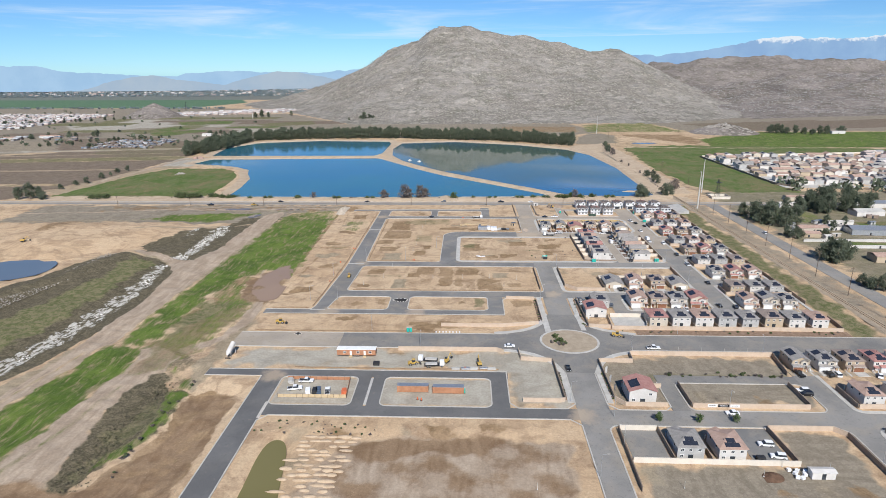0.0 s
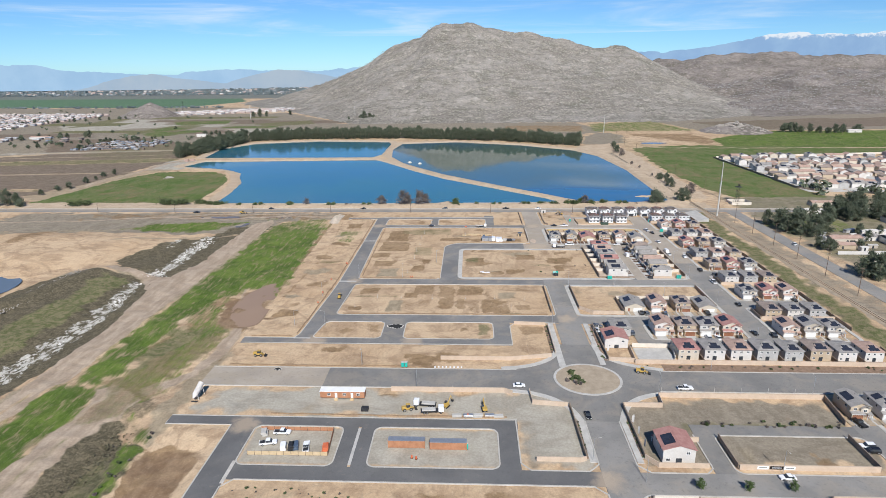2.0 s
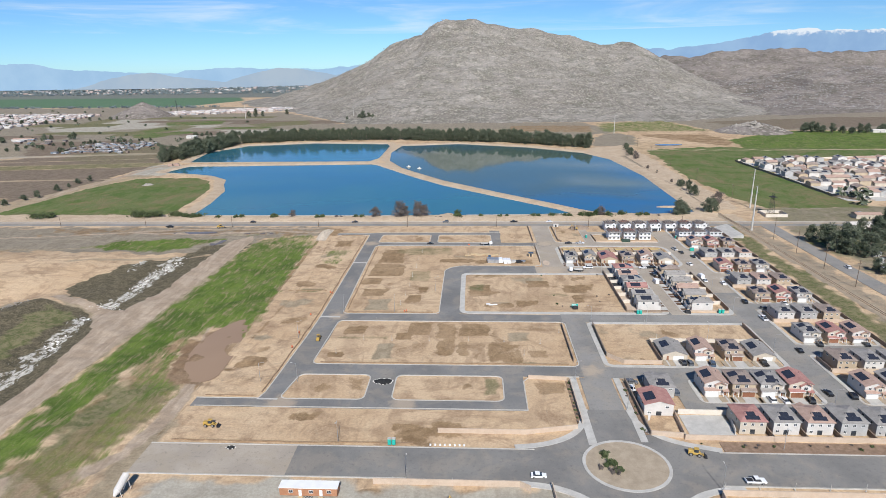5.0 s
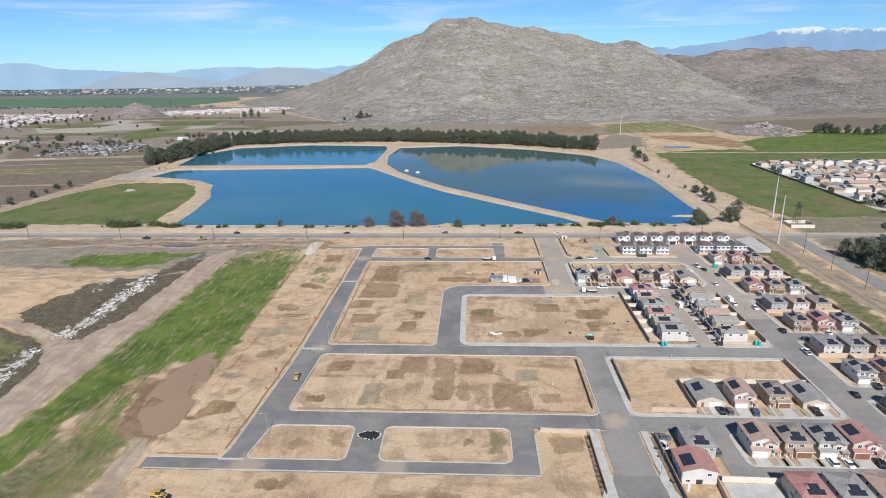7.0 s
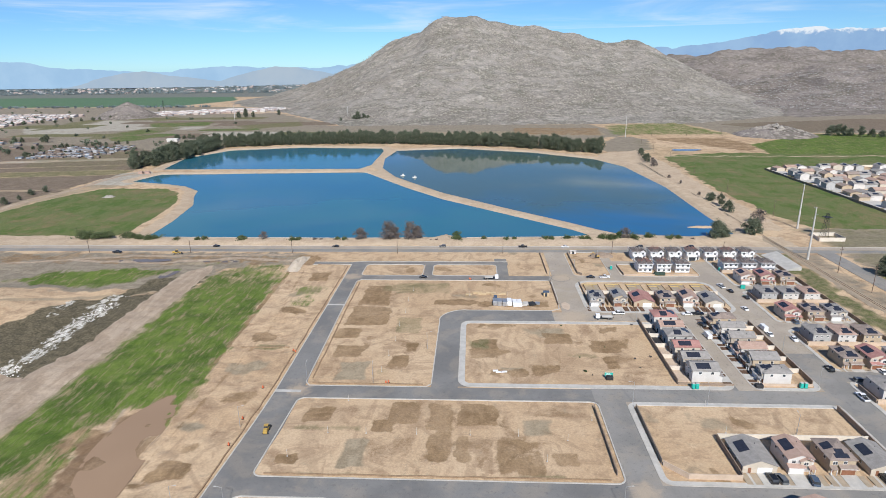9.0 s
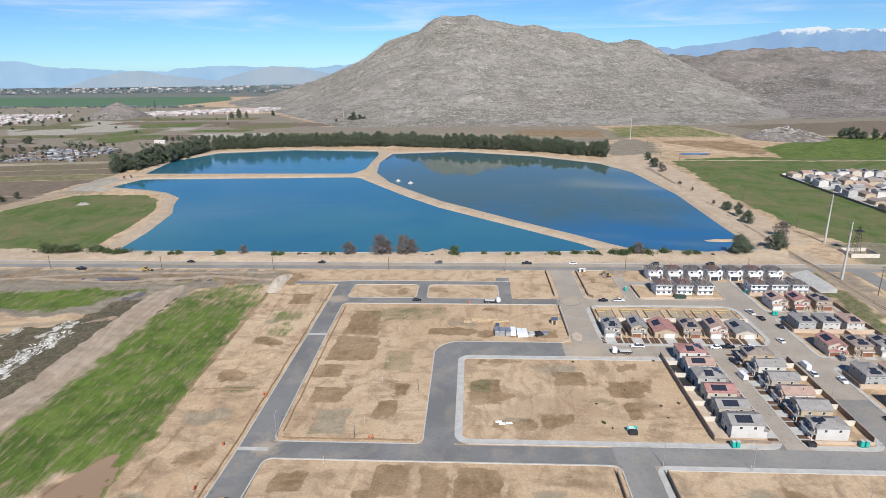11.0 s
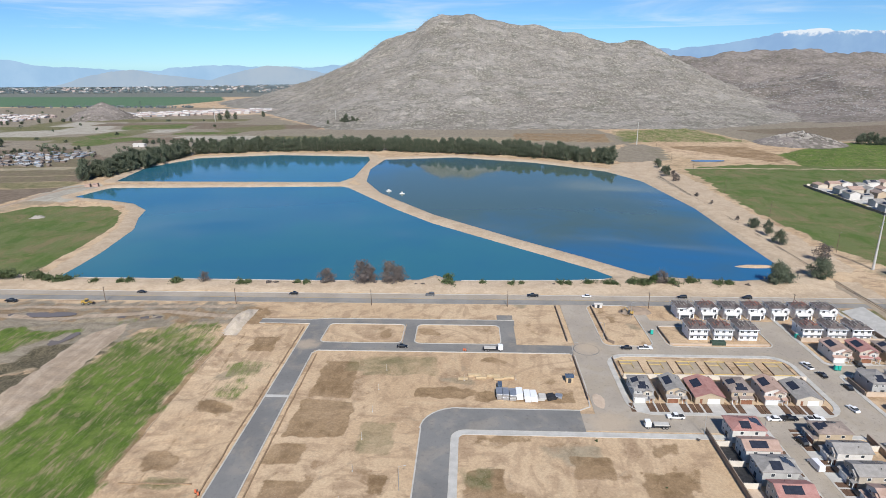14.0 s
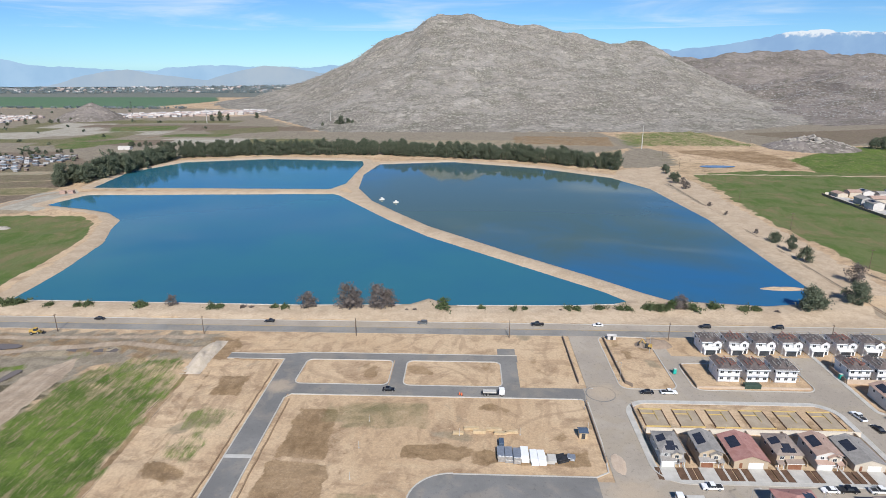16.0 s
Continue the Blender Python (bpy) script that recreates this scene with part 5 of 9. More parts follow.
for x0, x1, y0, y1, kind, name in ROADS:
    road(x0, x1, y0, y1, kind, 0.05, name)
tagged(part("road", prism(bmesh.new(), WEST_KERB + [(-76.6, 518.4), (-67, 520)] + EAST_KERB[::-1] + [(-74, 281.6), (-81.6, 281.8)], "z", -0.25, 0.054), M["asphalt_new"]), "new black asphalt street with concrete kerbs", "road", kind="structure")
for a, b, w in (((-76.4, 449.2), (-67.8, 449.6), 0.7), ((-76.4, 364.0), (-66.6, 364.6), 0.6), ((-82, 287.2), (-74, 287.2), 0.5)):
    tagged(part("gutter", boxed(min(a[0], b[0]), max(a[0], b[0]), min(a[1], b[1]) - w, max(a[1], b[1]) + w, -0.1, 0.062), M["concrete"]), "pale concrete gutter across the street", "gutter", kind="structure")
tagged(part("centre_line", boxed(-900, 600, 546.1, 546.35, 0.05, 0.062), M["yellow"]), "painted yellow centre line on the main road", "road marking", kind="structure")


def ring(x0, x1, y0, y1, r, n=6, lean=0.0):
    """A rounded rectangle, counter-clockwise; lean: how far its west side moves east on the way north."""
    pts = []
    for cx, cy, a in ((x1 - r, y0 + r, -90), (x1 - r, y1 - r, 0), (x0 + r, y1 - r, 90), (x0 + r, y0 + r, 180)):
        pts += [(cx + r * math.cos(radians(a + 90 * i / n)), cy + r * math.sin(radians(a + 90 * i / n))) for i in range(n + 1)]
    return [(x + lean * (y - y0) / (y1 - y0), y) if x < (x0 + x1) / 2 else (x, y) for x, y in pts]


def offset(line, d, closed):
    out = []
    for i, p in enumerate(line):
        a = line[i - 1] if i or closed else p
        b = line[(i + 1) % len(line)] if i + 1 < len(line) or closed else p
        t = Vector((b[0] - a[0], b[1] - a[1])).normalized()
        out.append((p[0] - t.y * d, p[1] + t.x * d))
    return out


def ribbon(name, line, d0, d1, z0, z1, material, label, category, closed=False, kind="structure"):
    """A raised strip along a line, from d0 to d1 to the left of it."""
    a, b = offset(line, d0, closed), offset(line, d1, closed)
    n = len(line)
    verts = [(*p, z) for z in (z0, z1) for l in (a, b) for p in l]
    faces = []
    for i in range(n if closed else n - 1):
        j = (i + 1) % n
        faces += [(i, j, 2 * n + j, 2 * n + i), (2 * n + i, 2 * n + j, 3 * n + j, 3 * n + i), (3 * n + i, 3 * n + j, n + j, n + i)]
    if not closed:
        faces += [(0, 2 * n, 3 * n, n), (n - 1, 2 * n - 1, 4 * n - 1, 3 * n - 1)]
    ob = mesh_object(name, verts, faces, material)
    bm = bmesh.new()
    bm.from_mesh(ob.data)
    bmesh.ops.recalc_face_normals(bm, faces=bm.faces)
    bm.to_mesh(ob.data)
    bm.free()
    return tagged(ob, label, category, kind=kind)


def block(x0, x1, y0, y1, r=3.0, walk_width=0.0, kind="new", lean=0.0):
    """A kerbed block between streets: kerb all round, asphalt in the rounded corners, a pavement if it has one."""
    line = ring(x0, x1, y0, y1, r, lean=lean)
    ribbon("kerb", line, 0, 0.45, -0.1, 0.17, M["kerb"], "pale concrete kerb round a building lot", "kerb", True)
    if walk_width:
        ribbon("pavement", line, 0.45, 0.45 + walk_width, -0.1, 0.15, M["concrete"], "pale concrete pavement beside the street", "pavement", True)
    bm = bmesh.new()
    for cx, cy, i in ((x1, y0, 0), (x1, y1, 1), (x0 + lean, y1, 2), (x0, y0, 3)):
        arc = line[i * 7:i * 7 + 7]
        bm.faces.new([bm.verts.new((px, py, 0.046)) for px, py in [(cx, cy)] + arc[::-1]])
    bmesh.ops.recalc_face_normals(bm, faces=bm.faces)
    for f in bm.faces:
        if f.normal.z < 0:
            f.normal_flip()
    tagged(part("road_corner", bm, M["asphalt_" + kind]), "asphalt in the rounded corners of a junction", "road", kind="structure")


def kerb(*line):
    ribbon("kerb", list(line), -0.2, 0.25, -0.1, 0.17, M["kerb"], "pale concrete kerb along the street", "kerb")


def pavement(x0, x1, y0, y1):
    tagged(part("pavement", boxed(x0, x1, y0, y1, -0.1, 0.14), M["concrete"]), "pale concrete pavement beside the street", "pavement", kind="structure")


for b in ((-75, -43, 194.5, 216.5, 3), (-32.5, 10.5, 194.5, 216.5, 3), (-31, 12, 287.5, 306.6, 3), (-25.5, 13, 494.2, 514.3, 3)):
    block(*b, kind="fresh" if b[3] < 220 else "new")
block(-73.9, -41, 287.5, 306.6, 3, lean=3.2)
block(-68.4, 44.4, 315, 359.9, 3, lean=2.0)
block(-67.6, -30.8, 494.2, 514.3, 3, lean=0.6)
kerb((17, 222), (17, 198), (20, 194.5), (38, 194.5), (41.5, 198), (41.5, 222))
kerb((76.5, 215), (76.5, 197), (74, 194.5), (57, 194.5), (53.5, 198), (53.5, 222))
pavement(39, 41.2, 199, 222)
pavement(53.9, 56, 199, 222)
block(83, 133, 194.5, 215, 3, 0, "old")
block(54.4, 130, 315, 360, 4, 1.6, "dusty")
block(55.2, 130, 441.5, 487, 9, 1.6, "dusty")
block(-7, 98.5, 369.2, 430.5, 5, 2.2, "new")
block(104.5, 130, 369.5, 431.5, 4, 1.6, "dusty")
kerb((-17.3, 431), (-17.3, 371), (-19.3, 368.7), (-64.5, 368.7), (-66.4, 371), (-67.6, 440), (-67.9, 484), (-66, 486.6), (41, 486.6), (43, 484.6), (43, 460), (42, 446), (38, 443.6), (-4.5, 443.6))
block(84, 130, 288.5, 306, 3, 1.2, "old")
block(57, 79, 494.5, 540, 4, 0, "dusty")
block(84.5, 130, 494.5, 516, 4, 0, "dusty")
for y0, y1 in ((288.5, 328), (337, 377), (385, 424), (432, 472), (480, 540)):
    block(142, 179.2, y0, y1, 3, 1.2, "dusty")
block(142, 179.2, 194.5, 243, 4, 1.2, "old")
block(142, 179.2, 100, 184.5, 4, 1.2, "old")
block(50.5, 133, 40, 184.5, 4, 0.0, "old")
for line in (((-84, 60), (-84, 216.5), (-108, 216.5), (-108, 222), (17.5, 222)), ((-75, 60), (-75, 184), (-72, 187.5), (38, 187.5), (41.5, 184), (41.5, 60)), ((-108, 243.5), (-20, 243.5)), ((-108, 259), (20, 259)),
             ((-104, 282), (20, 282)), ((20, 282), (20, 302.6), (23, 306.6), (42.3, 306.6)), ((-105.5, 287.6), (-81.6, 287.6)), (*WEST_KERB, (-101, 513.8)), ((-101, 518.4), (-77, 518.4), (-67, 520), (20, 520)),
             ((-900, 552.8), (600, 552.8)), ((79, 259), (320, 259)), ((74, 243), (320, 243))):
    kerb(*line)
pavement(38.2, 41, 262, 306)
pavement(55.6, 58, 264, 306)

# outer bend of the hooked street
arc = [(-4.5 - 12.8 * math.sin(radians(a)), 431 + 12.6 * math.cos(radians(a))) for a in range(0, 91, 9)]
sheet("road", arc + [(-7, 431), (-7, 429), (-4.5, 429)], 0.05, M["asphalt_new"], "new asphalt in the bend of a street", "road")
ribbon("kerb", arc, -0.45, 0.0, -0.1, 0.17, M["kerb"], "pale concrete kerb along the street", "kerb")

# roundabout
def disc(name, cx, cy, r0, r1, z, material, label, category, n=64):
    verts = [(cx + r * math.cos(2 * math.pi * i / n), cy + r * math.sin(2 * math.pi * i / n) * 0.93, zz) for r, zz in ((r0, z), (r1, z)) for i in range(n)]
    faces = [(i, n + i, n + (i + 1) % n, (i + 1) % n) for i in range(n)] if r0 else [tuple(range(n, 2 * n))]
    return tagged(mesh_object(name, verts, faces, material), label, category, kind="structure")


RB = (48.0, 252.0)
def bend(*pts):
    """A corner rounded off twice."""
    pts = list(pts)
    for _ in range(2):
        pts = [pts[0]] + [q for a, b in zip(pts, pts[1:]) for q in ((0.75 * a[0] + 0.25 * b[0], 0.75 * a[1] + 0.25 * b[1]), (0.25 * a[0] + 0.75 * b[0], 0.25 * a[1] + 0.75 * b[1]))] + [pts[-1]]
    return pts


CORNERS = [bend((55, 283), (55.5, 276), (58.5, 269), (66, 263), (80, 259)), bend((80, 243), (72, 242.3), (64, 239), (57.5, 233), (53.5, 222)),
           bend((41.5, 222), (38.5, 232), (32, 238.5), (24, 242.3), (14, 243.5)), bend((14, 259), (24, 260.5), (33, 265), (39, 272), (41.5, 283))]
bm = bmesh.new()
bm.faces.new([bm.verts.new((x, y, 0.056)) for c in CORNERS for x, y in c][::-1])
bmesh.ops.recalc_face_normals(bm, faces=bm.faces)
for f in bm.faces:
    if f.normal.z < 0:
        f.normal_flip()
tagged(part("road", bm, M["asphalt_mid"]), "grey asphalt roundabout", "road", kind="structure")
for c in CORNERS:
    ribbon("kerb", c, 0.0, 0.5, -0.1, 0.18, M["concrete"], "curved concrete kerb of the roundabout", "kerb")
    ribbon("pavement", c, 0.5, 2.3, -0.1, 0.16, M["concrete"], "curved concrete pavement round the roundabout", "pavement")
circle = [(RB[0] + 13.6 * math.cos(2 * math.pi * i / 64), RB[1] + 12.6 * math.sin(2 * math.pi * i / 64)) for i in range(64)]
ribbon("kerb", circle, 0, 1.0, 0.0, 0.22, M["concrete"], "concrete kerb ring of the roundabout", "kerb", True)
disc("traffic_island", *RB, 0.0, 13.0, 0.18, M["sand"], "round dirt island in the roundabout", "traffic island")
tagged(part("kerb", boxed(-38.2, -37.2, 195.5, 215.5, -0.1, 0.12), M["concrete"]), "concrete strip between two asphalt lanes", "kerb", kind="structure")


# thin asphalt ring for the tyre mark in the north junction, and the lip of the dam along the road
ring_line = [(48.9 + 5.6 * math.cos(2 * math.pi * i / 40), 490.9 + 5.6 * math.sin(2 * math.pi * i / 40)) for i in range(40)]
ribbon("road_joint", ring_line, 0, 0.5, 0.0, 0.062, M["asphalt_new"], "round dark tyre mark in a street junction", "road", True)
for line in (((-240, 571.2), (-155, 570.2), (-84, 569.4), (-34, 571.8)), ((-6, 571.6), (49, 573), (76, 576))):
    ribbon("dam_lip", list(line), -0.5, 0.5, -0.4, 1.0, M["block_white"], "pale concrete lip along the reservoir bank", "kerb")

# planted verges beside the boulevard and the spine street
for x0, x1, y0, y1 in ((81, 180, 259.6, 264.9), (58.2, 59.5, 268, 303), (36.4, 37.9, 274, 303), (56.1, 57.0, 202, 222), (38.1, 38.9, 201, 222)):
    tagged(part("verge", boxed(x0, x1, y0, y1, -0.1, 0.12), M["verge"]), "brown planting soil beside the pavement", "verge", kind="structure")


def straw_roll(*line):
    """A staked roll that holds the soil back at a lot's edge."""
    r = random.Random(len(line))
    pts = []
    for a, b in zip(line, line[1:]):
        k = max(2, int(math.hypot(b[0] - a[0], b[1] - a[1]) / 4))
        pts += [(a[0] + (b[0] - a[0]) * i / k + r.uniform(-0.2, 0.2), a[1] + (b[1] - a[1]) * i / k + r.uniform(-0.2, 0.2)) for i in range(k)]
    pts.append(line[-1])
    ob = ribbon("straw_roll", pts, -0.22, 0.22, -0.05, 0.3, M["straw"], "brown straw roll along the edge of a lot", "erosion roll", kind="")
    return tagged(ob, "brown straw roll along the edge of a lot", "erosion roll", "straw rolls along the lots")


tagged(part("gutter", boxed(-75.7, -74.5, 185.5, 196.5, -0.1, 0.058), M["kerb"]), "concrete cross gutter at a street corner", "gutter", kind="structure")
straw_roll((-81.8, 292), (-80.2, 320), (-78.4, 365), (-78.2, 440), (-78.4, 510))
straw_roll((-64, 370.4), (-20.5, 370.4))
straw_roll((-102, 261), (-60, 260.6), (-20, 261.2))
straw_roll((-103, 289.2), (-83.4, 289.4))
straw_roll((-65, 316.6), (40, 316.9))
straw_roll((-64.6, 374), (-65.6, 440), (-65.8, 483))
straw_roll((-104, 400), (-82, 400.5))
straw_roll((-72, 224), (-20, 223.6), (14, 223.8))
straw_roll((-98, 513), (-82, 512.6))

# ---- houses ----
def gable(bm, x0, x1, y0, y1, z, rise, over, t=0.18):
    """Roof with its ridge along y."""
    xm = (x0 + x1) / 2
    s = rise / ((x1 - x0) / 2)
    poly = [(x0 - over, z - over * s), (xm, z + rise), (x1 + over, z - over * s), (x1 + over, z - over * s + t), (xm, z + rise + t), (x0 - over, z - over * s + t)]
    return prism(bm, poly, "y", y0 - over, y1 + over)


def hip(bm, x0, x1, y0, y1, z, rise, over, t=0.18):
    """Hipped roof with its ridge along the longer side."""
    x0, x1, y0, y1 = x0 - over, x1 + over, y0 - over, y1 + over
    run = min(x1 - x0, y1 - y0) / 2
    ends = [((x0 + x1) / 2, y0 + run), ((x0 + x1) / 2, y1 - run)] if y1 - y0 >= x1 - x0 else [(x0 + run, (y0 + y1) / 2), (x1 - run, (y0 + y1) / 2)]
    zb = z - over * 0.25
    low = [bm.verts.new((x, y, zb)) for x, y in ((x0, y0), (x1, y0), (x1, y1), (x0, y1))]
    rim = [bm.verts.new((v.co.x, v.co.y, zb + t)) for v in low]
    top = [bm.verts.new((*e, z + rise + t)) for e in ends]
    bm.faces.new(low[::-1])
    for i in range(4):
        bm.faces.new((low[i], low[(i + 1) % 4], rim[(i + 1) % 4], rim[i]))
    if y1 - y0 >= x1 - x0:
        for f in ((rim[0], rim[1], top[0]), (rim[1], rim[2], top[1], top[0]), (rim[2], rim[3], top[1]), (rim[3], rim[0], top[0], top[1])):
            bm.faces.new(f)
    else:
        for f in ((rim[0], rim[1], top[1], top[0]), (rim[1], rim[2], top[1]), (rim[2], rim[3], top[0], top[1]), (rim[3], rim[0], top[0])):
            bm.faces.new(f)
    bmesh.ops.recalc_face_normals(bm, faces=bm.faces)
    return bm


def window(parent, x, y, z, w, h, face):
    """face: 's', 'n', 'w' or 'e'. Frame with a pane under it."""
    t, d = 0.09, 0.06
    if face in "sn":
        sgn = -1 if face == "s" else 1
        f0, f1 = sorted((y, y + sgn * d))
        g0, g1 = sorted((y, y + sgn * d * 0.5))
        bm = bmesh.new()
        for a, b, c, e in ((x - w / 2 - t, x + w / 2 + t, z - t, z), (x - w / 2 - t, x + w / 2 + t, z + h, z + h + t), (x - w / 2 - t, x - w / 2, z, z + h), (x + w / 2, x + w / 2 + t, z, z + h), (x - 0.03, x + 0.03, z, z + h)):
            box(bm, a, b, f0, f1, c, e)
        fr = part("window", bm, M["trim"], parent)
        part("pane", boxed(x - w / 2, x + w / 2, g0, g1, z, z + h), M["pane"], fr)
    else:
        sgn = -1 if face == "w" else 1
        f0, f1 = sorted((x, x + sgn * d))
        g0, g1 = sorted((x, x + sgn * d * 0.5))
        bm = bmesh.new()
        for a, b, c, e in ((y - w / 2 - t, y + w / 2 + t, z - t, z), (y - w / 2 - t, y + w / 2 + t, z + h, z + h + t), (y - w / 2 - t, y - w / 2, z, z + h), (y + w / 2, y + w / 2 + t, z, z + h)):
            box(bm, f0, f1, a, b, c, e)
        fr = part("window", bm, M["trim"], parent)
        part("pane", boxed(g0, g1, y - w / 2, y + w / 2, z, z + h), M["pane"], fr)


def panels(parent, cx, cy, z, cols, rows, slope, axis):
    """Solar panels lying on a roof slope; axis: the side to which it falls."""
    bm = bmesh.new()
    w, h = 1.05, 1.75
    grid = [[bm.verts.new(((i - cols / 2) * w, (j - rows / 2) * h, 0.12)) for i in range(cols + 1)] for j in range(rows + 1)]
    cells = [bm.faces.new((grid[j][i], grid[j][i + 1], grid[j + 1][i + 1], grid[j + 1][i])) for j in range(rows) for i in range(cols)]
    bmesh.ops.inset_individual(bm, faces=cells, thickness=0.035, depth=-0.015)
    rim = bmesh.ops.extrude_edge_only(bm, edges=[e for e in bm.edges if e.is_boundary])
    for v in (g for g in rim["geom"] if isinstance(g, bmesh.types.BMVert)):
        v.co.z = 0.04
    turn = {"s": 0, "e": 90, "n": 180, "w": -90}[axis]
    bm.transform(pose(cx, cy, z, 0, 0, turn) @ pose(0, 0, 0, slope, 0, 0))
    part("solar_panel", bm, M["solar"], parent, "blue-black solar panels on the roof")


def house(kind, wall, roof, door, label, sunny="s", backs=(-3.0, 0.2, 3.1)):
    """kind 0: two storeys, ridge front to back; 1: two storeys, hipped; 2: one storey, ridge front to back; 3: two storeys, long side to the front.
    It stands on the origin with the middle of its front (the garage side) at y = 0."""
    ob = thing("house", label, "house", "houses of the new estate")
    w = 9.6 if kind != 2 else 11.4
    d = 11.5 if kind != 2 else 13.0
    x0, x1 = -w / 2, w / 2
    e = 5.5 if kind != 2 else 3.0
    bm = bmesh.new()
    body = bmesh.new()
    if kind in (0, 2):
        rise = 1.75 if kind == 0 else 2.0
        y0 = 1.2 if kind == 0 else 0.0
        prism(body, [(x0, 0), (x1, 0), (x1, e), (0, e + rise), (x0, e)], "y", y0, d)
        gable(bm, x0, x1, y0, d, e + 0.02, rise, 0.4)
        slope = math.degrees(math.atan(rise / (w / 2)))
        panels(ob, -w / 4 if sunny == "s" else w / 4, d * 0.62, e + rise / 2 + 0.22, 5, 2, slope, "w" if sunny == "s" else "e")
    else:
        y0 = 1.2
        rise = 1.6 if kind == 1 else 1.8
        box(body, x0, x1, y0, d, 0, e)
        hip(bm, x0, x1, y0, d, e + 0.02, rise, 0.45)
        slope = math.degrees(math.atan((rise + 0.11) / (w / 2 + 0.45)))
        up = lambda q: e - 0.11 + 0.18 + (q + 0.45) * math.tan(radians(slope))
        for q, cols in ((1.25, 5), (2.95, 3)):
            panels(ob, 0.0, y0 + q if sunny == "s" else d - q, up(q), cols, 1, slope, sunny)
        if sunny == "s":
            panels(ob, -w / 4 - 0.3, d * 0.62, e + rise / 2 + 0.12, 3, 2, slope, "w")
    part("wall", body, M[wall], ob)
    part("roof", bm, M[roof], ob)
    # garage wing, porch and doors
    gx = -1.9 if kind in (0, 3) else 1.6
    if kind != 2:
        part("garage_wall", boxed(gx - 2.9, gx + 2.9, 0, 1.25, 0, 2.9), M[wall], ob)
        part("fascia", boxed(gx - 3.3, gx + 3.3, -0.56, -0.5, 2.70, 2.90), M["trim"], ob)
        wing = bmesh.new()
        prism(wing, [(-0.5, 2.75), (1.35, 3.45), (1.35, 3.6), (-0.5, 2.92)], "x", gx - 3.3, gx + 3.3)
        part("garage_roof", wing, M[roof], ob)
        gb = bmesh.new()
        if kind in (0, 3):
            gable(gb, gx + 3.6 - 2.2, gx + 3.6 + 2.2, 0.5, 4.2, 5.0, 1.2, 0.3)
            part("bay_wall", boxed(gx + 3.6 - 2.0, gx + 3.6 + 2.0, 0.7, 1.3, 2.9, 5.2), M["cream" if wall != "cream" else "white"], ob)
            part("bay_roof", gb, M[roof], ob)
            window(ob, gx + 3.6, 0.7, 3.3, 1.5, 1.2, "s")
        else:
            gb.free()
            window(ob, -2.8, y0, 3.4, 1.6, 1.3, "s")
        window(ob, gx - 0.7, y0, 3.75, 1.3, 1.1, "s")
    porch = 4.0 if gx < 0 else -3.4
    gd = bmesh.new()
    yg = 0.0
    box(gd, gx - 2.45, gx + 2.45, yg - 0.05, yg, 0.05, 2.25)
    for k in range(1, 4):
        box(gd, gx - 2.45, gx + 2.45, yg - 0.075, yg - 0.04, 0.55 * k - 0.02, 0.55 * k + 0.02)
    part("garage_door", gd, M[door], ob)
    yd = 1.2 if kind != 2 else 0.0
    part("front_door", boxed(porch - 0.5, porch + 0.5, yd - 0.06, yd, 0.1, 2.15), M["garage_brown"], ob)
    if kind != 2:
        for px in (porch - 1.2, porch + 0.8):
            part("porch_post", boxed(px - 0.1, px + 0.1, -0.2, 0.0, 0, 2.5), M["trim"], ob)
        pr = bmesh.new()
        prism(pr, [(-0.5, 2.5), (1.3, 2.95), (1.3, 3.1), (-0.5, 2.65)], "x", porch - 1.5, min(porch + 1.1, x1 + 0.3))
        part("porch_roof", pr, M[roof], ob)
    # back and sides
    for x in (backs if kind != 2 else ()):
        window(ob, x, d, 3.7, 1.05, 0.95, "n")
    part("patio_door", boxed(-0.9, 0.9, d, d + 0.05, 0.08, 2.05), M["pane"], ob)
    window(ob, 3.2, d, 1.0, 1.1, 0.95, "n")
    for y, z in (((4.0, 3.7), (8.6, 3.7)) if kind != 2 else ((5, 1.0), (10, 1.0))):
        window(ob, x0, y, z, 1.0, 1.1, "w")
        window(ob, x1, y, z, 1.0, 1.1, "e")
    part("vent_pipe", tube(bmesh.new(), (2.2, d * 0.7, e), (2.2, d * 0.7, e + 1.9), 0.08), M["metal_dark"], ob)
    return ob


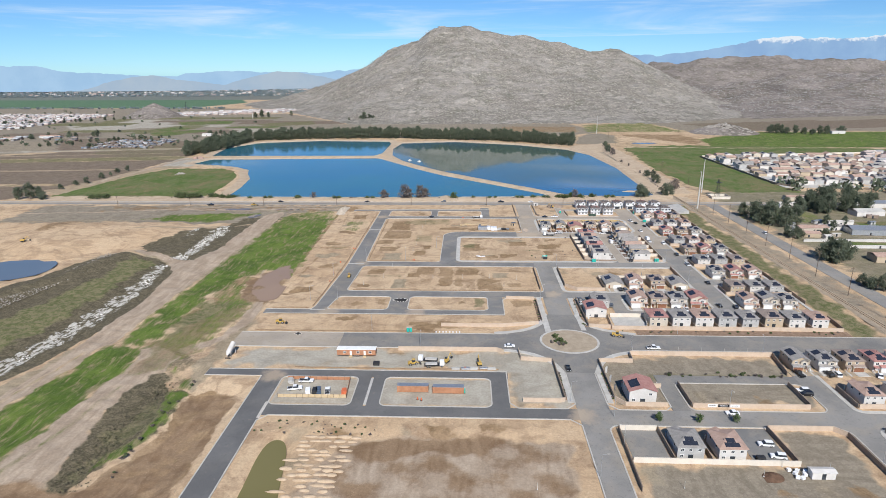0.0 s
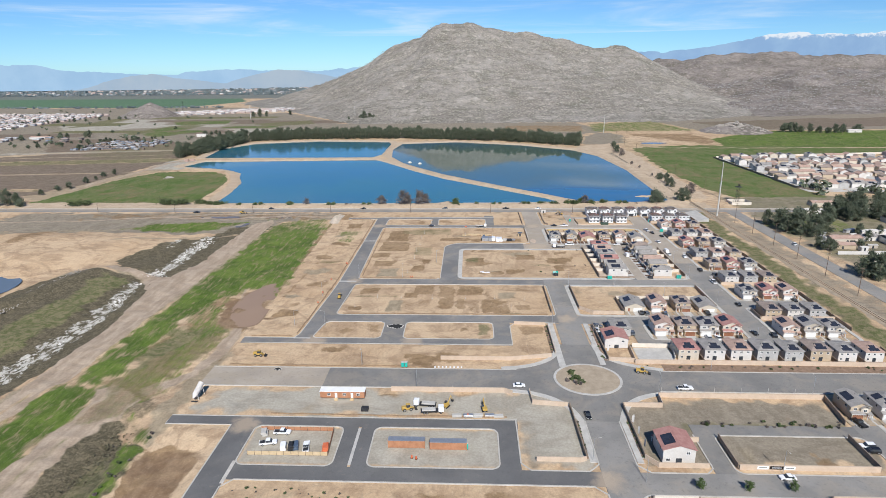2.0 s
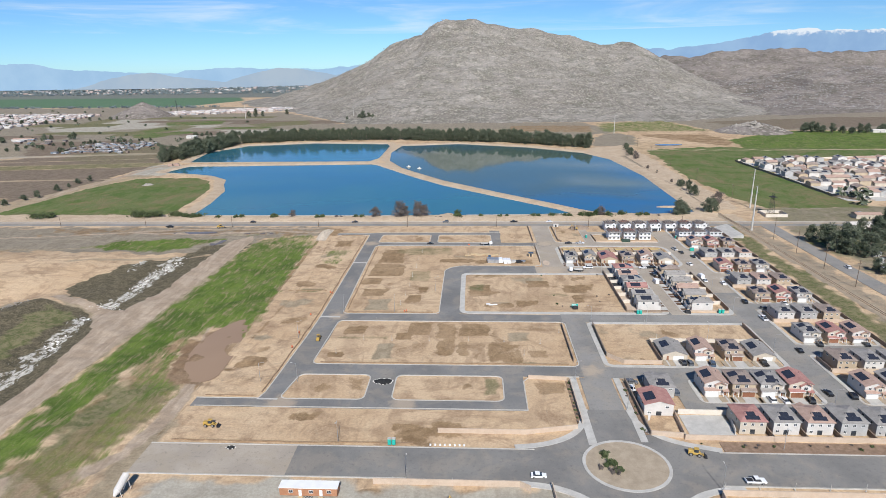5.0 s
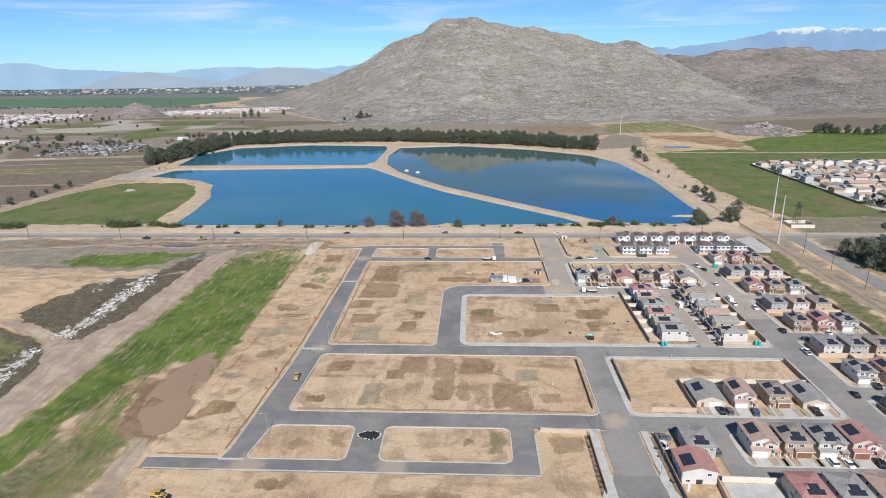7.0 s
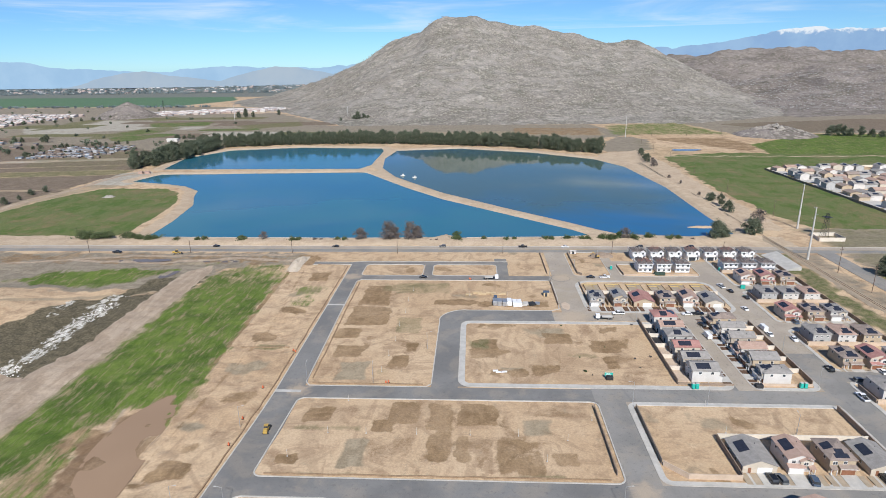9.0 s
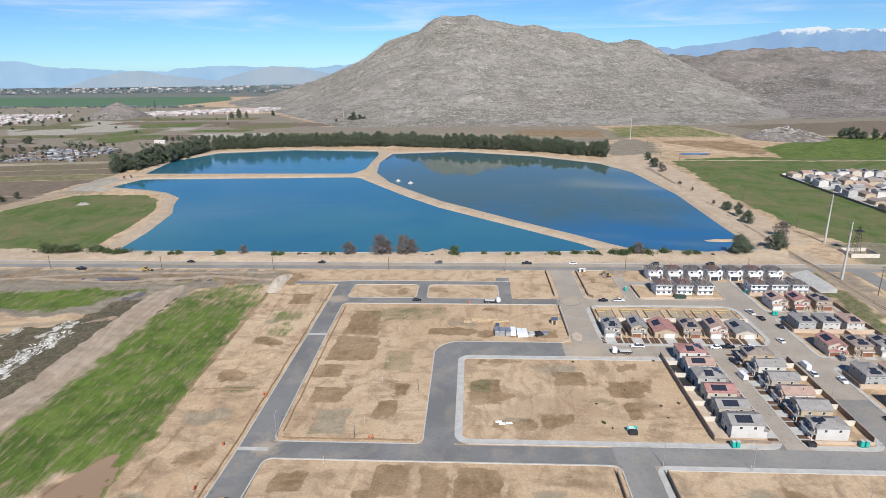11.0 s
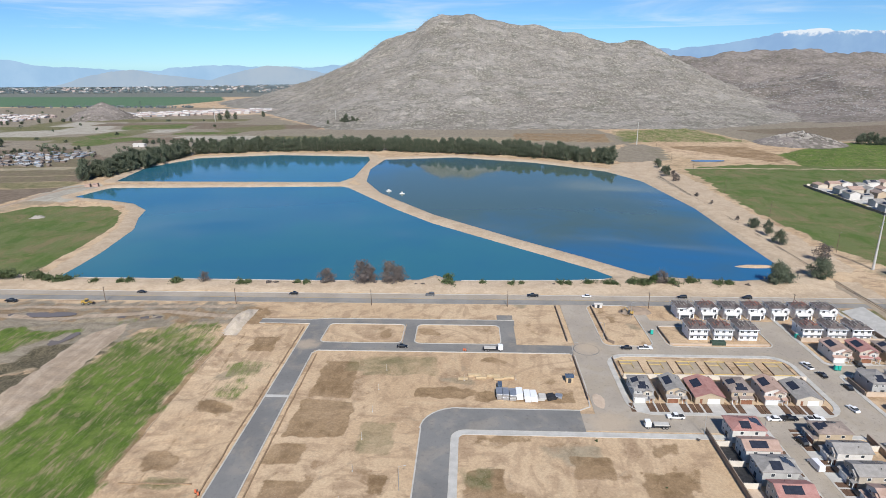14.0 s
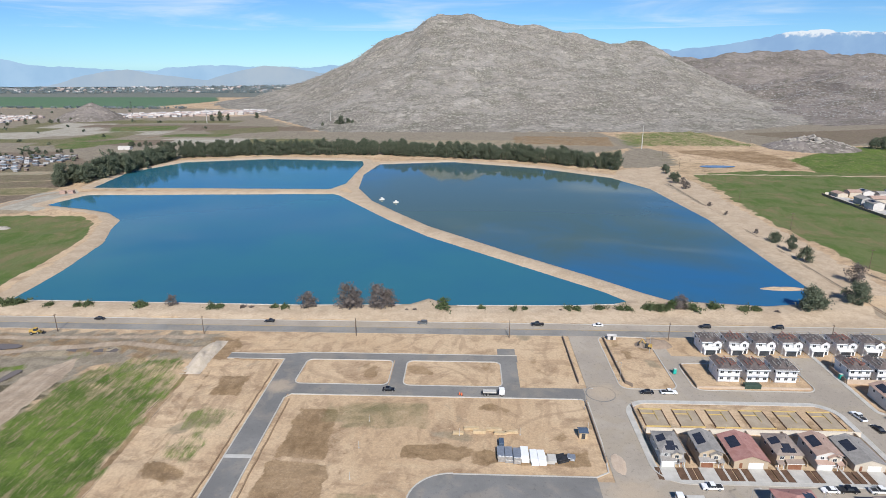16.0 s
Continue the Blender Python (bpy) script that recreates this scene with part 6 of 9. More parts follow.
HOUSES = [house(0, "white", "roof_tan", "garage_white", "white two-storey stucco house with pinkish tan tile roof"),
          house(1, "beige", "roof_brown", "garage_brown", "beige two-storey stucco house with hipped brown roof"),
          house(3, "grey", "roof_grey", "garage_white", "grey two-storey stucco house with grey hipped roof"),
          house(0, "cream", "roof_red", "garage_brown", "cream two-storey stucco house with red tile roof"),
          house(0, "taupe", "roof_grey", "garage_white", "taupe two-storey stucco house with grey gable roof"),
          house(3, "white", "roof_grey", "garage_white", "white two-storey stucco house with grey hipped roof"),
          house(2, "cream", "roof_grey", "garage_white", "low cream single-storey house with long grey roof"),
          house(2, "beige", "roof_red", "garage_white", "low beige single-storey house with long red roof"),
          house(1, "white", "roof_red", "garage_white", "white two-storey stucco house with hipped red roof"),
          house(0, "white", "roof_grey", "garage_white", "white two-storey stucco house with grey gable roof"),
          house(0, "beige", "roof_grey", "garage_brown", "beige two-storey stucco house with grey gable roof"),
          house(3, "white", "roof_tan", "garage_white", "white two-storey stucco house with pinkish tan hipped roof and solar panels", "n"),
          house(3, "grey", "roof_grey", "garage_white", "grey two-storey stucco house with grey hipped roof and solar panels", "n"),
          house(1, "cream", "roof_red", "garage_white", "cream two-storey stucco house with red hipped roof and solar panels", "n"),
          house(1, "white", "roof_grey", "garage_white", "white two-storey stucco house with grey hipped roof and solar panels", "n"),
          house(3, "beige", "roof_brown", "garage_brown", "beige two-storey stucco house with brown hipped roof and solar panels", "n"),
          house(0, "white", "roof_red", "garage_white", "cream-white corner house with red gable roof and one back window", "n", (-2.6,))]
USED = set()
GARAGE = [1.6 if i in (1, 6, 7, 8, 13, 14) else -1.9 for i in range(len(HOUSES))]


def put_house(i, x, y, turn=0, drive=0.0, yard="", slim=0.89):
    """Front middle at x, y; turn: degrees by which it faces away from south; drive: how long its driveway is; yard: the soil before it."""
    m = pose(x, y, 0.1, 0, 0, turn) @ Matrix.Diagonal((slim, 1, 0.9, 1))
    if drive:
        d = part("driveway", boxed(GARAGE[i] - 2.6, GARAGE[i] + 2.6, -drive, -0.06, -0.15, 0.09), M["concrete"])
        d.matrix_basis = m
        tagged(d, "pale concrete driveway before a garage", "driveway", kind="structure")
        if yard:
            bm = bmesh.new()
            for a, b in ((-6.3, GARAGE[i] - 2.7), (GARAGE[i] + 2.7, 6.3)):
                if b - a > 0.8:
                    box(bm, a, b, -drive + 0.3, -0.3, -0.15, 0.06)
            yd = part("front_yard", bm, M[yard])
            yd.matrix_basis = m
            tagged(yd, "bare brown soil of a front yard", "yard", kind="structure")
            path = part("garden_path", boxed(3.5 if GARAGE[i] < 0 else -4.3, 4.3 if GARAGE[i] < 0 else -3.5, -drive, 0.9, -0.15, 0.08), M["concrete"])
            path.matrix_basis = m
            tagged(path, "narrow concrete path to a front door", "path", kind="structure")
    if i in USED:
        return copy_thing(HOUSES[i], m)
    USED.add(i)
    HOUSES[i].matrix_basis = m
    return HOUSES[i]


def row(kinds, x, step, y, turn=0, drive=0.0, yard=""):
    """y: the south wall's line."""
    for k, i in enumerate(kinds):
        put_house(i, x + k * step, y if turn == 0 else y + (11.5 if i not in (6, 7) else 13.0), turn, drive, yard)


row((13, 14, 11, 12, 12, 15, 14, 11), 93.7, 10.95, 269.5, 180)        # backs to the boulevard
row((0, 1, 5, 3), 90.9, 10.3, 293.0, 0, 4.2, "sand")
row((0, 4, 5), 148.6, 10.0, 293.0, 0, 4.2, "sand")
row((6, 0, 1, 6), 84.7, 12.2, 321.5, 0, 5.5, "sand")
for y, kinds, turn in ((314.5, (15, 14, 12), 180), (339.5, (5, 3, 0), 0), (363.3, (14, 12, 15), 180), (386.8, (1, 3, 5), 0), (409.7, (12, 11, 15), 180), (433.5, (3, 1, 5), 0),
                       (458.0, (12, 14, 11), 180), (482.0, (0, 3, 1), 0)):
    row(kinds, 150.3, 10.6, y, turn, 0 if turn else 2.2, "sand")
for k, (i, j) in enumerate(((9, 5), (4, 10), (3, 0), (2, 4), (0, 9), (8, 1))):       # two rows facing the lane
    put_house(i, 94.6, 379.0 + k * 10.2, 90, 3.8, "mulch", 0.82)
    put_house(j, 108.6, 378.2 + k * 10.2, -90, 3.8, "mulch", 0.82)
row((2, 10, 7, 1, 0, 6), 61.8, 11.6, 449.3, 0, 6.2, "mulch")
put_house(16, 66.6, 199.3 + 11.5, 180, slim=1.05)
put_house(12, 72.6, 177.5, 180, slim=1.0)
put_house(11, 85.6, 177.0, 180, slim=1.0)
row((10, 5, 1, 8, 0), 138.6, 10.9, 225.6, 0, 3.6, "sand")
put_house(11, 151, 211, 180)
put_house(14, 164, 211, 180)
put_house(16, 65.8, 279.8 + 11.5, 180, slim=1.0)
put_house(12, 70.8, 292.0 + 11.5, 180, slim=1.0)

# ---- houses being built ----
def raw_house(roof, label):
    """White-sheathed shell with a felted roof, stacked tiles and scaffolding; front middle at the origin."""
    ob = thing("unfinished_house", label, "house", "houses under construction")
    x0, x1, y0, d, e = -4.0, 4.0, 0.0, 9.2, 5.2
    part("wall", boxed(x0, x1, y0, d, 0, e), M["wrap"], ob, "white-wrapped wall")
    part("roof", hip(bmesh.new(), x0, x1, y0, d, e + 0.02, 1.5, 0.4), M["felt"], ob, "dark felted roof")
    # white boards along the eaves
    for a, b, c, f in ((x0 - 0.46, x1 + 0.46, y0 - 0.46, y0 - 0.40), (x0 - 0.46, x1 + 0.46, d + 0.40, d + 0.46), (x0 - 0.46, x0 - 0.40, y0 - 0.40, d + 0.40), (x1 + 0.40, x1 + 0.46, y0 - 0.40, d + 0.40)):
        part("eave_board", boxed(a, b, c, f, e - 0.12, e + 0.14), M["trim"], ob)
    # garage wing and gable towards the street
    part("garage_wall", boxed(-3.4, 1.6, -1.6, 0, 0, 2.8), M["wrap"], ob)
    part("garage_roof", prism(bmesh.new(), [(-2.1, 2.62), (0.0, 3.35), (0.0, 3.5), (-2.1, 2.78)], "x", -3.8, 2.0), M["trim"], ob, "white-primed garage roof deck")
    part("gable_wall", prism(bmesh.new(), [(0.2, 3.4), (3.8, 3.4), (3.8, 5.3), (2.0, 6.5), (0.2, 5.3)], "y", -0.7, 0.02), M["wrap"], ob, "white-wrapped front gable")
    part("gable_roof", gable(bmesh.new(), 0.2, 3.8, -0.7, 2.6, 5.32, 1.2, 0.3), M["felt"], ob, "dark felted gable roof")
    r = random.Random(3)
    bm = bmesh.new()
    for side in (-1, 1):
        for i in range(4):
            for j in range(8):
                x = side * (0.8 + 1.05 * i)
                y = 1.3 + 1.1 * j + r.uniform(-0.15, 0.15)
                if r.random() < 0.15 or abs(x) > y or abs(x) > d - y:
                    continue
                z = e + 1.5 + 0.2 - abs(x) * 0.335
                box(bm, x - 0.17, x + 0.17, y - 0.42, y + 0.42, z - 0.1, z + 0.24)
    tagged(part("tile_stack", bm, M[roof], ob, "stacked roof tiles"), kind="stuff")
    window(ob, -2.2, y0, 3.6, 1.3, 1.2, "s")
    window(ob, 2.0, -0.7, 3.7, 1.3, 1.1, "s")
    for x in (-2.8, 0.0, 2.8):
        window(ob, x, d, 3.6, 1.3, 1.2, "n")
        window(ob, x, d, 0.9, 1.3, 1.0, "n")
    # dark slabs on the closed wall stand in for shade inside two openings
    part("garage_opening", boxed(-2.9, 1.1, -1.64, -1.6, 0.05, 2.2), M["pane"], ob, "dark slab in place of the shaded garage inside")
    part("doorway", boxed(2.4, 3.5, -0.04, 0.0, 0.05, 2.2), M["pane"], ob, "dark slab in place of the shaded entrance")
    for y in (3.5, 8.0):
        window(ob, x0, y, 3.6, 1.0, 1.1, "w")
        window(ob, x1, y, 3.6, 1.0, 1.1, "e")
    for xx, yy in ((x0 - 0.7, y0 - 0.7), (0, y0 - 0.7), (x1 + 0.7, y0 - 0.7), (x0 - 0.7, d / 2), (x1 + 0.7, d / 2), (x0 - 0.7, d + 0.7), (0, d + 0.7), (x1 + 0.7, d + 0.7)):
        part("scaffold_pole", tube(bmesh.new(), (xx, yy, 0), (xx, yy, 6.2), 0.05, sides=5), M["steel"], ob)
    for z in (2.6, 5.0):
        for a, b, c, f in ((x0 - 0.4, x1 + 0.4, y0 - 0.85, y0 - 0.35), (x0 - 0.4, x1 + 0.4, d + 0.4, d + 0.85)):
            part("scaffold_deck", boxed(a, b, c, f, z, z + 0.06), M["steel"], ob)
        bm = bmesh.new()
        for p, q in (((x0 - 0.85, y0 - 0.85), (x1 + 0.85, y0 - 0.85)), ((x1 + 0.85, y0 - 0.85), (x1 + 0.85, d + 0.85)), ((x0 - 0.85, d + 0.85), (x1 + 0.85, d + 0.85)), ((x0 - 0.85, y0 - 0.85), (x0 - 0.85, d + 0.85))):
            tube(bm, (*p, z + 1.0), (*q, z + 1.0), 0.035, sides=5)
        part("guard_rail", bm, M["steel"], ob)
    return ob


RAW = [raw_house("stack", "white unfinished house with red tiles stacked on its roof"), raw_house("roof_grey", "white unfinished house with grey tiles stacked on its roof")]
RAW_USED = set()


def put_raw(i, x, y, turn=0):
    m = pose(x, y, 0.1, 0, 0, turn)
    if i in RAW_USED:
        return copy_thing(RAW[i], m)
    RAW_USED.add(i)
    RAW[i].matrix_basis = m


for k, i in enumerate((1, 0, 1, 0, 1, 0, 1)):
    put_raw(i, 102.0 + 11.0 * k, 525.0)
for k, i in enumerate((0, 0, 1)):
    put_raw(i, 99.6 + 10.7 * k, 501.5 + 9.2, 180)
for k, i in enumerate((0, 1, 1)):
    put_raw(i, 149.0 + 10.6 * k, 503.0 + 9.2, 180)


def form_work(x, y, w, d):
    """Timber edge boards round a slab that is still to be poured."""
    ob = thing("foundation_form", "yellow timber forms round a house foundation pit", "formwork", "foundation forms in a row")
    part("sand_bed", boxed(-w / 2 + 0.3, w / 2 - 0.3, 0.3, d - 0.3, -0.1, 0.03), M["sand"], ob, "levelled sand bed")
    # the dark soil-coloured side strips are added in place of trenches
    for a, b, c, e, m in ((-w / 2, w / 2, 0, 0.16, "form"), (-w / 2, w / 2, d - 0.2, d, "form"), (-w / 2, -w / 2 + 0.3, 0.16, d - 0.2, "mulch"), (w / 2 - 0.3, w / 2, 0.16, d - 0.2, "mulch"), (-w / 2 + 0.3, w * 0.1, d * 0.72, d * 0.72 + 0.16, "form"),
                          (w * 0.1, w * 0.1 + 0.16, d * 0.35, d * 0.9, "form")):
        part("board", boxed(a, b, c, e, -0.1, 0.34 if m == "form" else 0.2), M[m], ob)
    ob.location = (x, y, 0.05)
    return ob


for k in range(6):
    form_work(64.0 + 11.6 * k, 470.5, 8.2, 10.6)


# ---- walls and fences ----
def garden_wall(points, h=1.8, material="block", label="tan block wall round a yard", t=0.2):
    ob = ribbon("garden_wall", points, -t / 2, t / 2, -0.2, h, M[material], label, "wall")
    cap = ribbon("wall_cap", points, -t / 2 - 0.06, t / 2 + 0.06, h, h + 0.08, M[material], label, "wall")
    cap.parent = ob
    for key in ("label", "category", "kind"):
        del cap[key]
    return ob


# DARK serves brown walls and paints shade onto north-running tan ones
TAN, DARK, PALE = ("block", "tan block wall along the estate"), ("block_dark", "block wall beside the street, brown with painted-in shade"), ("block_white", "cream block wall behind a yard")
SOUTH_WALLS = (((((71.5, 281), (70.5, 266), (179, 265.5)), 1.8, TAN), (((179, 265.5), (180, 281)), 1.8, DARK), (((88, 269), (90.5, 281), (73, 281.5)), 1.8, PALE),
        (((-30, 241), (14, 241), (17, 239)), 1.9, TAN), (((-12, 267.5), (18, 267.5), (36, 271)), 1.7, TAN), (((23.5, 241), (24, 233), (37, 231.5)), 1.8, TAN), (((37.5, 231.5), (38, 200)), 1.8, DARK), (((22, 199.3), (36, 199.3), (38, 200)), 1.6, TAN),
        (((72, 239), (133, 239)), 1.9, TAN),) + ((((57.2, 232), (71.5, 232), (72, 239)), 1.8, TAN), (((57.0, 231.8), (56.8, 202)), 1.8, DARK), (((56.8, 201.5), (60, 197.4), (75.5, 197.4)), 1.6, TAN), (((70.8, 211), (77, 211)), 1.8, TAN),
        (((84.2, 213.5), (84.2, 197.3)), 1.8, DARK), (((84.5, 197), (127, 197)), 1.8, TAN), (((127.2, 197), (127.2, 214)), 1.8, DARK), (((133.2, 239), (131, 222)), 1.8, DARK),))
MIDDLE_WALLS = (
        (((54, 182), (66.5, 182)), 1.8, PALE), (((53.5, 181.8), (53, 150)), 1.8, DARK), (((54, 164), (106, 163.5)), 1.8, PALE), (((66.8, 182), (67.2, 164.5)), 1.8, DARK), (((79, 180), (79, 164.5)), 1.8, DARK), (((104.5, 183), (105.5, 164.5)), 1.8, DARK),
        (((105, 183.2), (127, 183.2), (130, 180)), 1.8, TAN), (((130.2, 180), (130.2, 120)), 1.8, DARK),
        (((145, 198), (174, 198)), 1.8, TAN), (((144.5, 212), (144.5, 198)), 1.8, DARK), (((144.5, 183), (144.5, 120)), 1.8, DARK), (((145, 183.2), (188, 183.2)), 1.8, TAN),
        (((57, 356), (57, 325)), 1.8, DARK), (((57.2, 324.5), (63, 318.5), (78.5, 318.3)), 1.7, TAN), (((78.8, 338.8), (126.5, 338.8)), 1.8, PALE), (((78.6, 338.5), (78.6, 319)), 1.8, DARK), (((127.2, 357), (127.2, 326)), 1.8, DARK),)
EAST_WALLS = (
        (((42.2, 356), (42.2, 319)), 1.4, DARK), (((59.5, 303.5), (59.8, 268)), 1.8, DARK), (((38, 303), (38, 274)), 1.6, TAN), (((22, 305), (37, 304)), 1.5, TAN), (((60, 268), (71, 267)), 1.8, TAN),
        (((77.3, 432), (77.3, 373.5)), 1.9, DARK), (((77.3, 373.3), (98, 372.6)), 0.8, DARK), (((127.7, 430), (127.7, 374)), 1.9, DARK), (((105.5, 373), (127.5, 373)), 0.9, TAN),
        (((58.8, 467), (128, 467)), 1.8, PALE), (((42.2, 485), (42.2, 450)), 1.0, DARK), (((58.0, 483), (58.3, 452)), 1.0, DARK), (((41.8, 538), (42, 498)), 1.2, DARK), (((59.5, 538), (59.8, 499), (62, 496.5)), 1.2, DARK),
        (((179.5, 300), (180, 520)), 1.8, DARK), (((86, 496.5), (128, 496.5)), 0.7, TAN), (((85.5, 514), (86, 497)), 1.0, DARK),)
NORTH_WALLS = (
        (((326, 850), (329, 645), (345, 620)), 2.0, DARK), (((330, 852), (720, 905)), 2.0, PALE),)
for pts, h, (m, lab) in SOUTH_WALLS + MIDDLE_WALLS + EAST_WALLS + NORTH_WALLS:
    garden_wall(list(pts), h, m, lab)
for k in range(5):
    garden_wall([(77.6, 384.6 + 10.0 * k), (82.6, 384.6 + 10.0 * k)], 1.8, *PALE)
    garden_wall([(121.6, 383.6 + 10.0 * k), (127.5, 383.6 + 10.0 * k)], 1.8, *PALE)
for y in (312.8, 361.5, 408.0, 456.5, 501.5):
    garden_wall([(143.8, y), (179, y)], 1.8, *TAN)
    garden_wall([(143.5, y + 0.3), (143.5, y + 11)], 1.8, *DARK)
    for x in (155.6, 166.2):
        garden_wall([(x, y - 8.0), (x, y - 0.3)], 1.8, *DARK)
for k in range(7):
    garden_wall([(99.2 + 10.95 * k, 266.0), (99.2 + 10.95 * k, 280)], 1.7, *DARK)
for k in range(6):
    garden_wall([(67.6 + 11.6 * k, 451), (67.6 + 11.6 * k, 466.6)], 1.7, *DARK)
for k in range(5):
    tagged(part("back_yard", boxed(77.7, 82.8, 385.0 + 10.0 * k - 9.6, 384.3 + 10.0 * k, -0.1, 0.07), M["block" if k < 3 else "metal_dark"]), "bare back yard behind block walls", "yard", kind="structure")
tagged(part("sports_pad", boxed(73, 88.5, 267.5, 280.5, -0.1, 0.08), M["concrete"]), "grey concrete pad inside a low wall", "pad", kind="structure")
tagged(part("car_park", boxed(92.5, 104, 165, 183.5, -0.1, 0.06), M["asphalt_new"]), "dark asphalt car park beside a model home", "car park", kind="structure")
tagged(part("lot_surface", boxed(54.5, 66.4, 164.6, 181.6, -0.1, 0.05), M["asphalt_old"]), "grey gravelled yard inside cream walls", "yard", kind="structure")
bm = prism(bmesh.new(), [(181, 0.0), (190, 2.4), (191, 2.4), (191, 0.0)], "y", 506, 536)
tagged(part("concrete_slope", bm, M["concrete"]), "pale concrete drainage slope beside the tracks", "slope", kind="structure")

# ---- railway, poles, pylons ----
tagged(part("ballast", prism(bmesh.new(), [(197.6, -0.3), (199.2, 0.5), (203.0, 0.5), (204.6, -0.3)], "y", 20, 900), M["sand"]), "brown gravel bed of a railway line", "ballast", kind="structure")
for x in (200.35, 201.85):
    tagged(part("rail", boxed(x - 0.06, x + 0.06, 20, 900, 0.62, 0.78), M["pole"]), "rusty steel rail of a single track", "rail", kind="structure")
vs, fs = [], []
for k in range(700):
    y = 60 + 0.75 * k
    n = len(vs)
    vs += [(x, yy, z) for z in (0.45, 0.62) for yy in (y, y + 0.24) for x in (199.8, 202.4)]
    fs += [(n, n + 1, n + 5, n + 4), (n + 2, n + 3, n + 7, n + 6), (n + 4, n + 5, n + 7, n + 6), (n, n + 2, n + 6, n + 4), (n + 1, n + 3, n + 7, n + 5)]
tagged(mesh_object("sleepers", vs, fs, M["sleeper"]), "dark timber railway sleepers", "sleepers", kind="stuff")


def utility_pole(h, label, arms=2):
    ob = thing("utility_pole", label, "pole", "poles along the line")
    part("pole", tube(bmesh.new(), (0, 0, -0.3), (0, 0, h), 0.2, 0.12, 8), M["pole"], ob)
    for k in range(arms):
        z = h - 0.6 - 1.5 * k
        arm = part("crossarm", boxed(-1.2, 1.2, -0.07, 0.07, z, z + 0.14), M["pole"], ob)
        for x in (-1.05, 0.0, 1.05):
            part("insulator", tube(bmesh.new(), (x, 0, z + 0.14), (x, 0, z + 0.36), 0.06, 0.04, 6), M["steel"], arm)
    return ob


P1 = utility_pole(16.0, "tall brown timber power pole by the railway")
P1.matrix_basis = pose(210, 346, 0, 0, 0, 0)
for y in (60, 92, 124, 156, 188, 220, 252, 283, 314, 377, 409, 440, 472, 503, 535):
    copy_thing(P1, pose(210, y, 0))
P2 = utility_pole(8.5, "short timber pole beside the main road", 1)
P2.matrix_basis = pose(-121, 536.8, 0, 0, 0, 90)
for x in (-330, -260, -190, -51, 18, 88, 158):
    copy_thing(P2, pose(x, 537, 0, 0, 0, 90))
P3 = utility_pole(13.0, "dark timber power pole at a field's edge", 1)
P3.matrix_basis = pose(235, 635, 0)
for x, y in ((235, 725), (236, 815), (238, 905), (242, 990), (250, 1080), (290, 1170), (350, 1180), (410, 1190)):
    copy_thing(P3, pose(x, y, 0))


def steel_pole(h):
    ob = thing("transmission_pole", "tall pale grey steel transmission pole", "pole", "steel transmission poles")
    part("mast", tube(bmesh.new(), (0, 0, -0.3), (0, 0, h), 0.75, 0.3, 12), M["concrete"], ob)
    for z, s in ((h - 1.0, 1), (h - 4.5, -1), (h - 8.0, 1)):
        part("davit_arm", tube(bmesh.new(), (0, 0, z), (0, 2.8 * s, z + 0.5), 0.14, 0.08, 6), M["steel"], ob)
    return ob


T1 = steel_pole(33.0)
T1.location = (206, 528, 0)
for x, y in ((236, 600), (247, 1166), (-280, 1500), (-560, 1560)):
    copy_thing(T1, pose(x, y, 0))


def lattice_tower(h):
    ob = thing("lattice_tower", "dark steel lattice tower in a small substation", "tower")
    for sx, sy in ((-1, -1), (1, -1), (1, 1), (-1, 1)):
        part("leg", tube(bmesh.new(), (2 * sx, 2 * sy, 0), (0.6 * sx, 0.6 * sy, h), 0.12, 0.08, 5), M["metal_dark"], ob)
    for k in range(6):
        z0, z1 = h * k / 6, h * (k + 1) / 6
        r0, r1 = 2 - 1.4 * k / 6, 2 - 1.4 * (k + 1) / 6
        bm = bmesh.new()
        for i in range(4):
            c = [(-1, -1), (1, -1), (1, 1), (-1, 1)]
            a, b = c[i], c[(i + 1) % 4]
            tube(bm, (a[0] * r0, a[1] * r0, z0), (b[0] * r1, b[1] * r1, z1), 0.05, sides=4)
            tube(bm, (b[0] * r0, b[1] * r0, z0), (a[0] * r1, a[1] * r1, z1), 0.05, sides=4)
        tagged(part("bracing", bm, M["metal_dark"], ob), kind="stuff")
    part("platform", boxed(-2.4, 2.4, -2.4, 2.4, h - 3, h - 2.7), M["metal_dark"], ob)
    return ob


lattice_tower(17).location = (243, 578, 0)
garden_wall([(234, 567), (251, 567), (251, 580), (234, 580), (234, 567)], 2.4, *PALE)
for x, y in ((-880, 1680), (-800, 1700)):
    t = lattice_tower(38)
    t.matrix_basis = pose(x, y, 0)
    tagged(t, "far steel lattice pylon beside a conical hill", "pylon")


def street_lamp():
    ob = thing("street_lamp", "slim grey street lamp with a short arm", "lamp", "street lamps of the estate")
    part("post", tube(bmesh.new(), (0, 0, 0), (0, 0, 8.2), 0.1, 0.06, 8), M["steel"], ob)
    arm = part("arm", tube(bmesh.new(), (0, 0, 8.1), (1.8, 0, 8.5), 0.04, sides=6), M["steel"], ob)
    part("lamp_head", boxed(1.5, 2.2, -0.14, 0.14, 8.42, 8.54, bevel=0.03), M["concrete"], arm)
    return ob


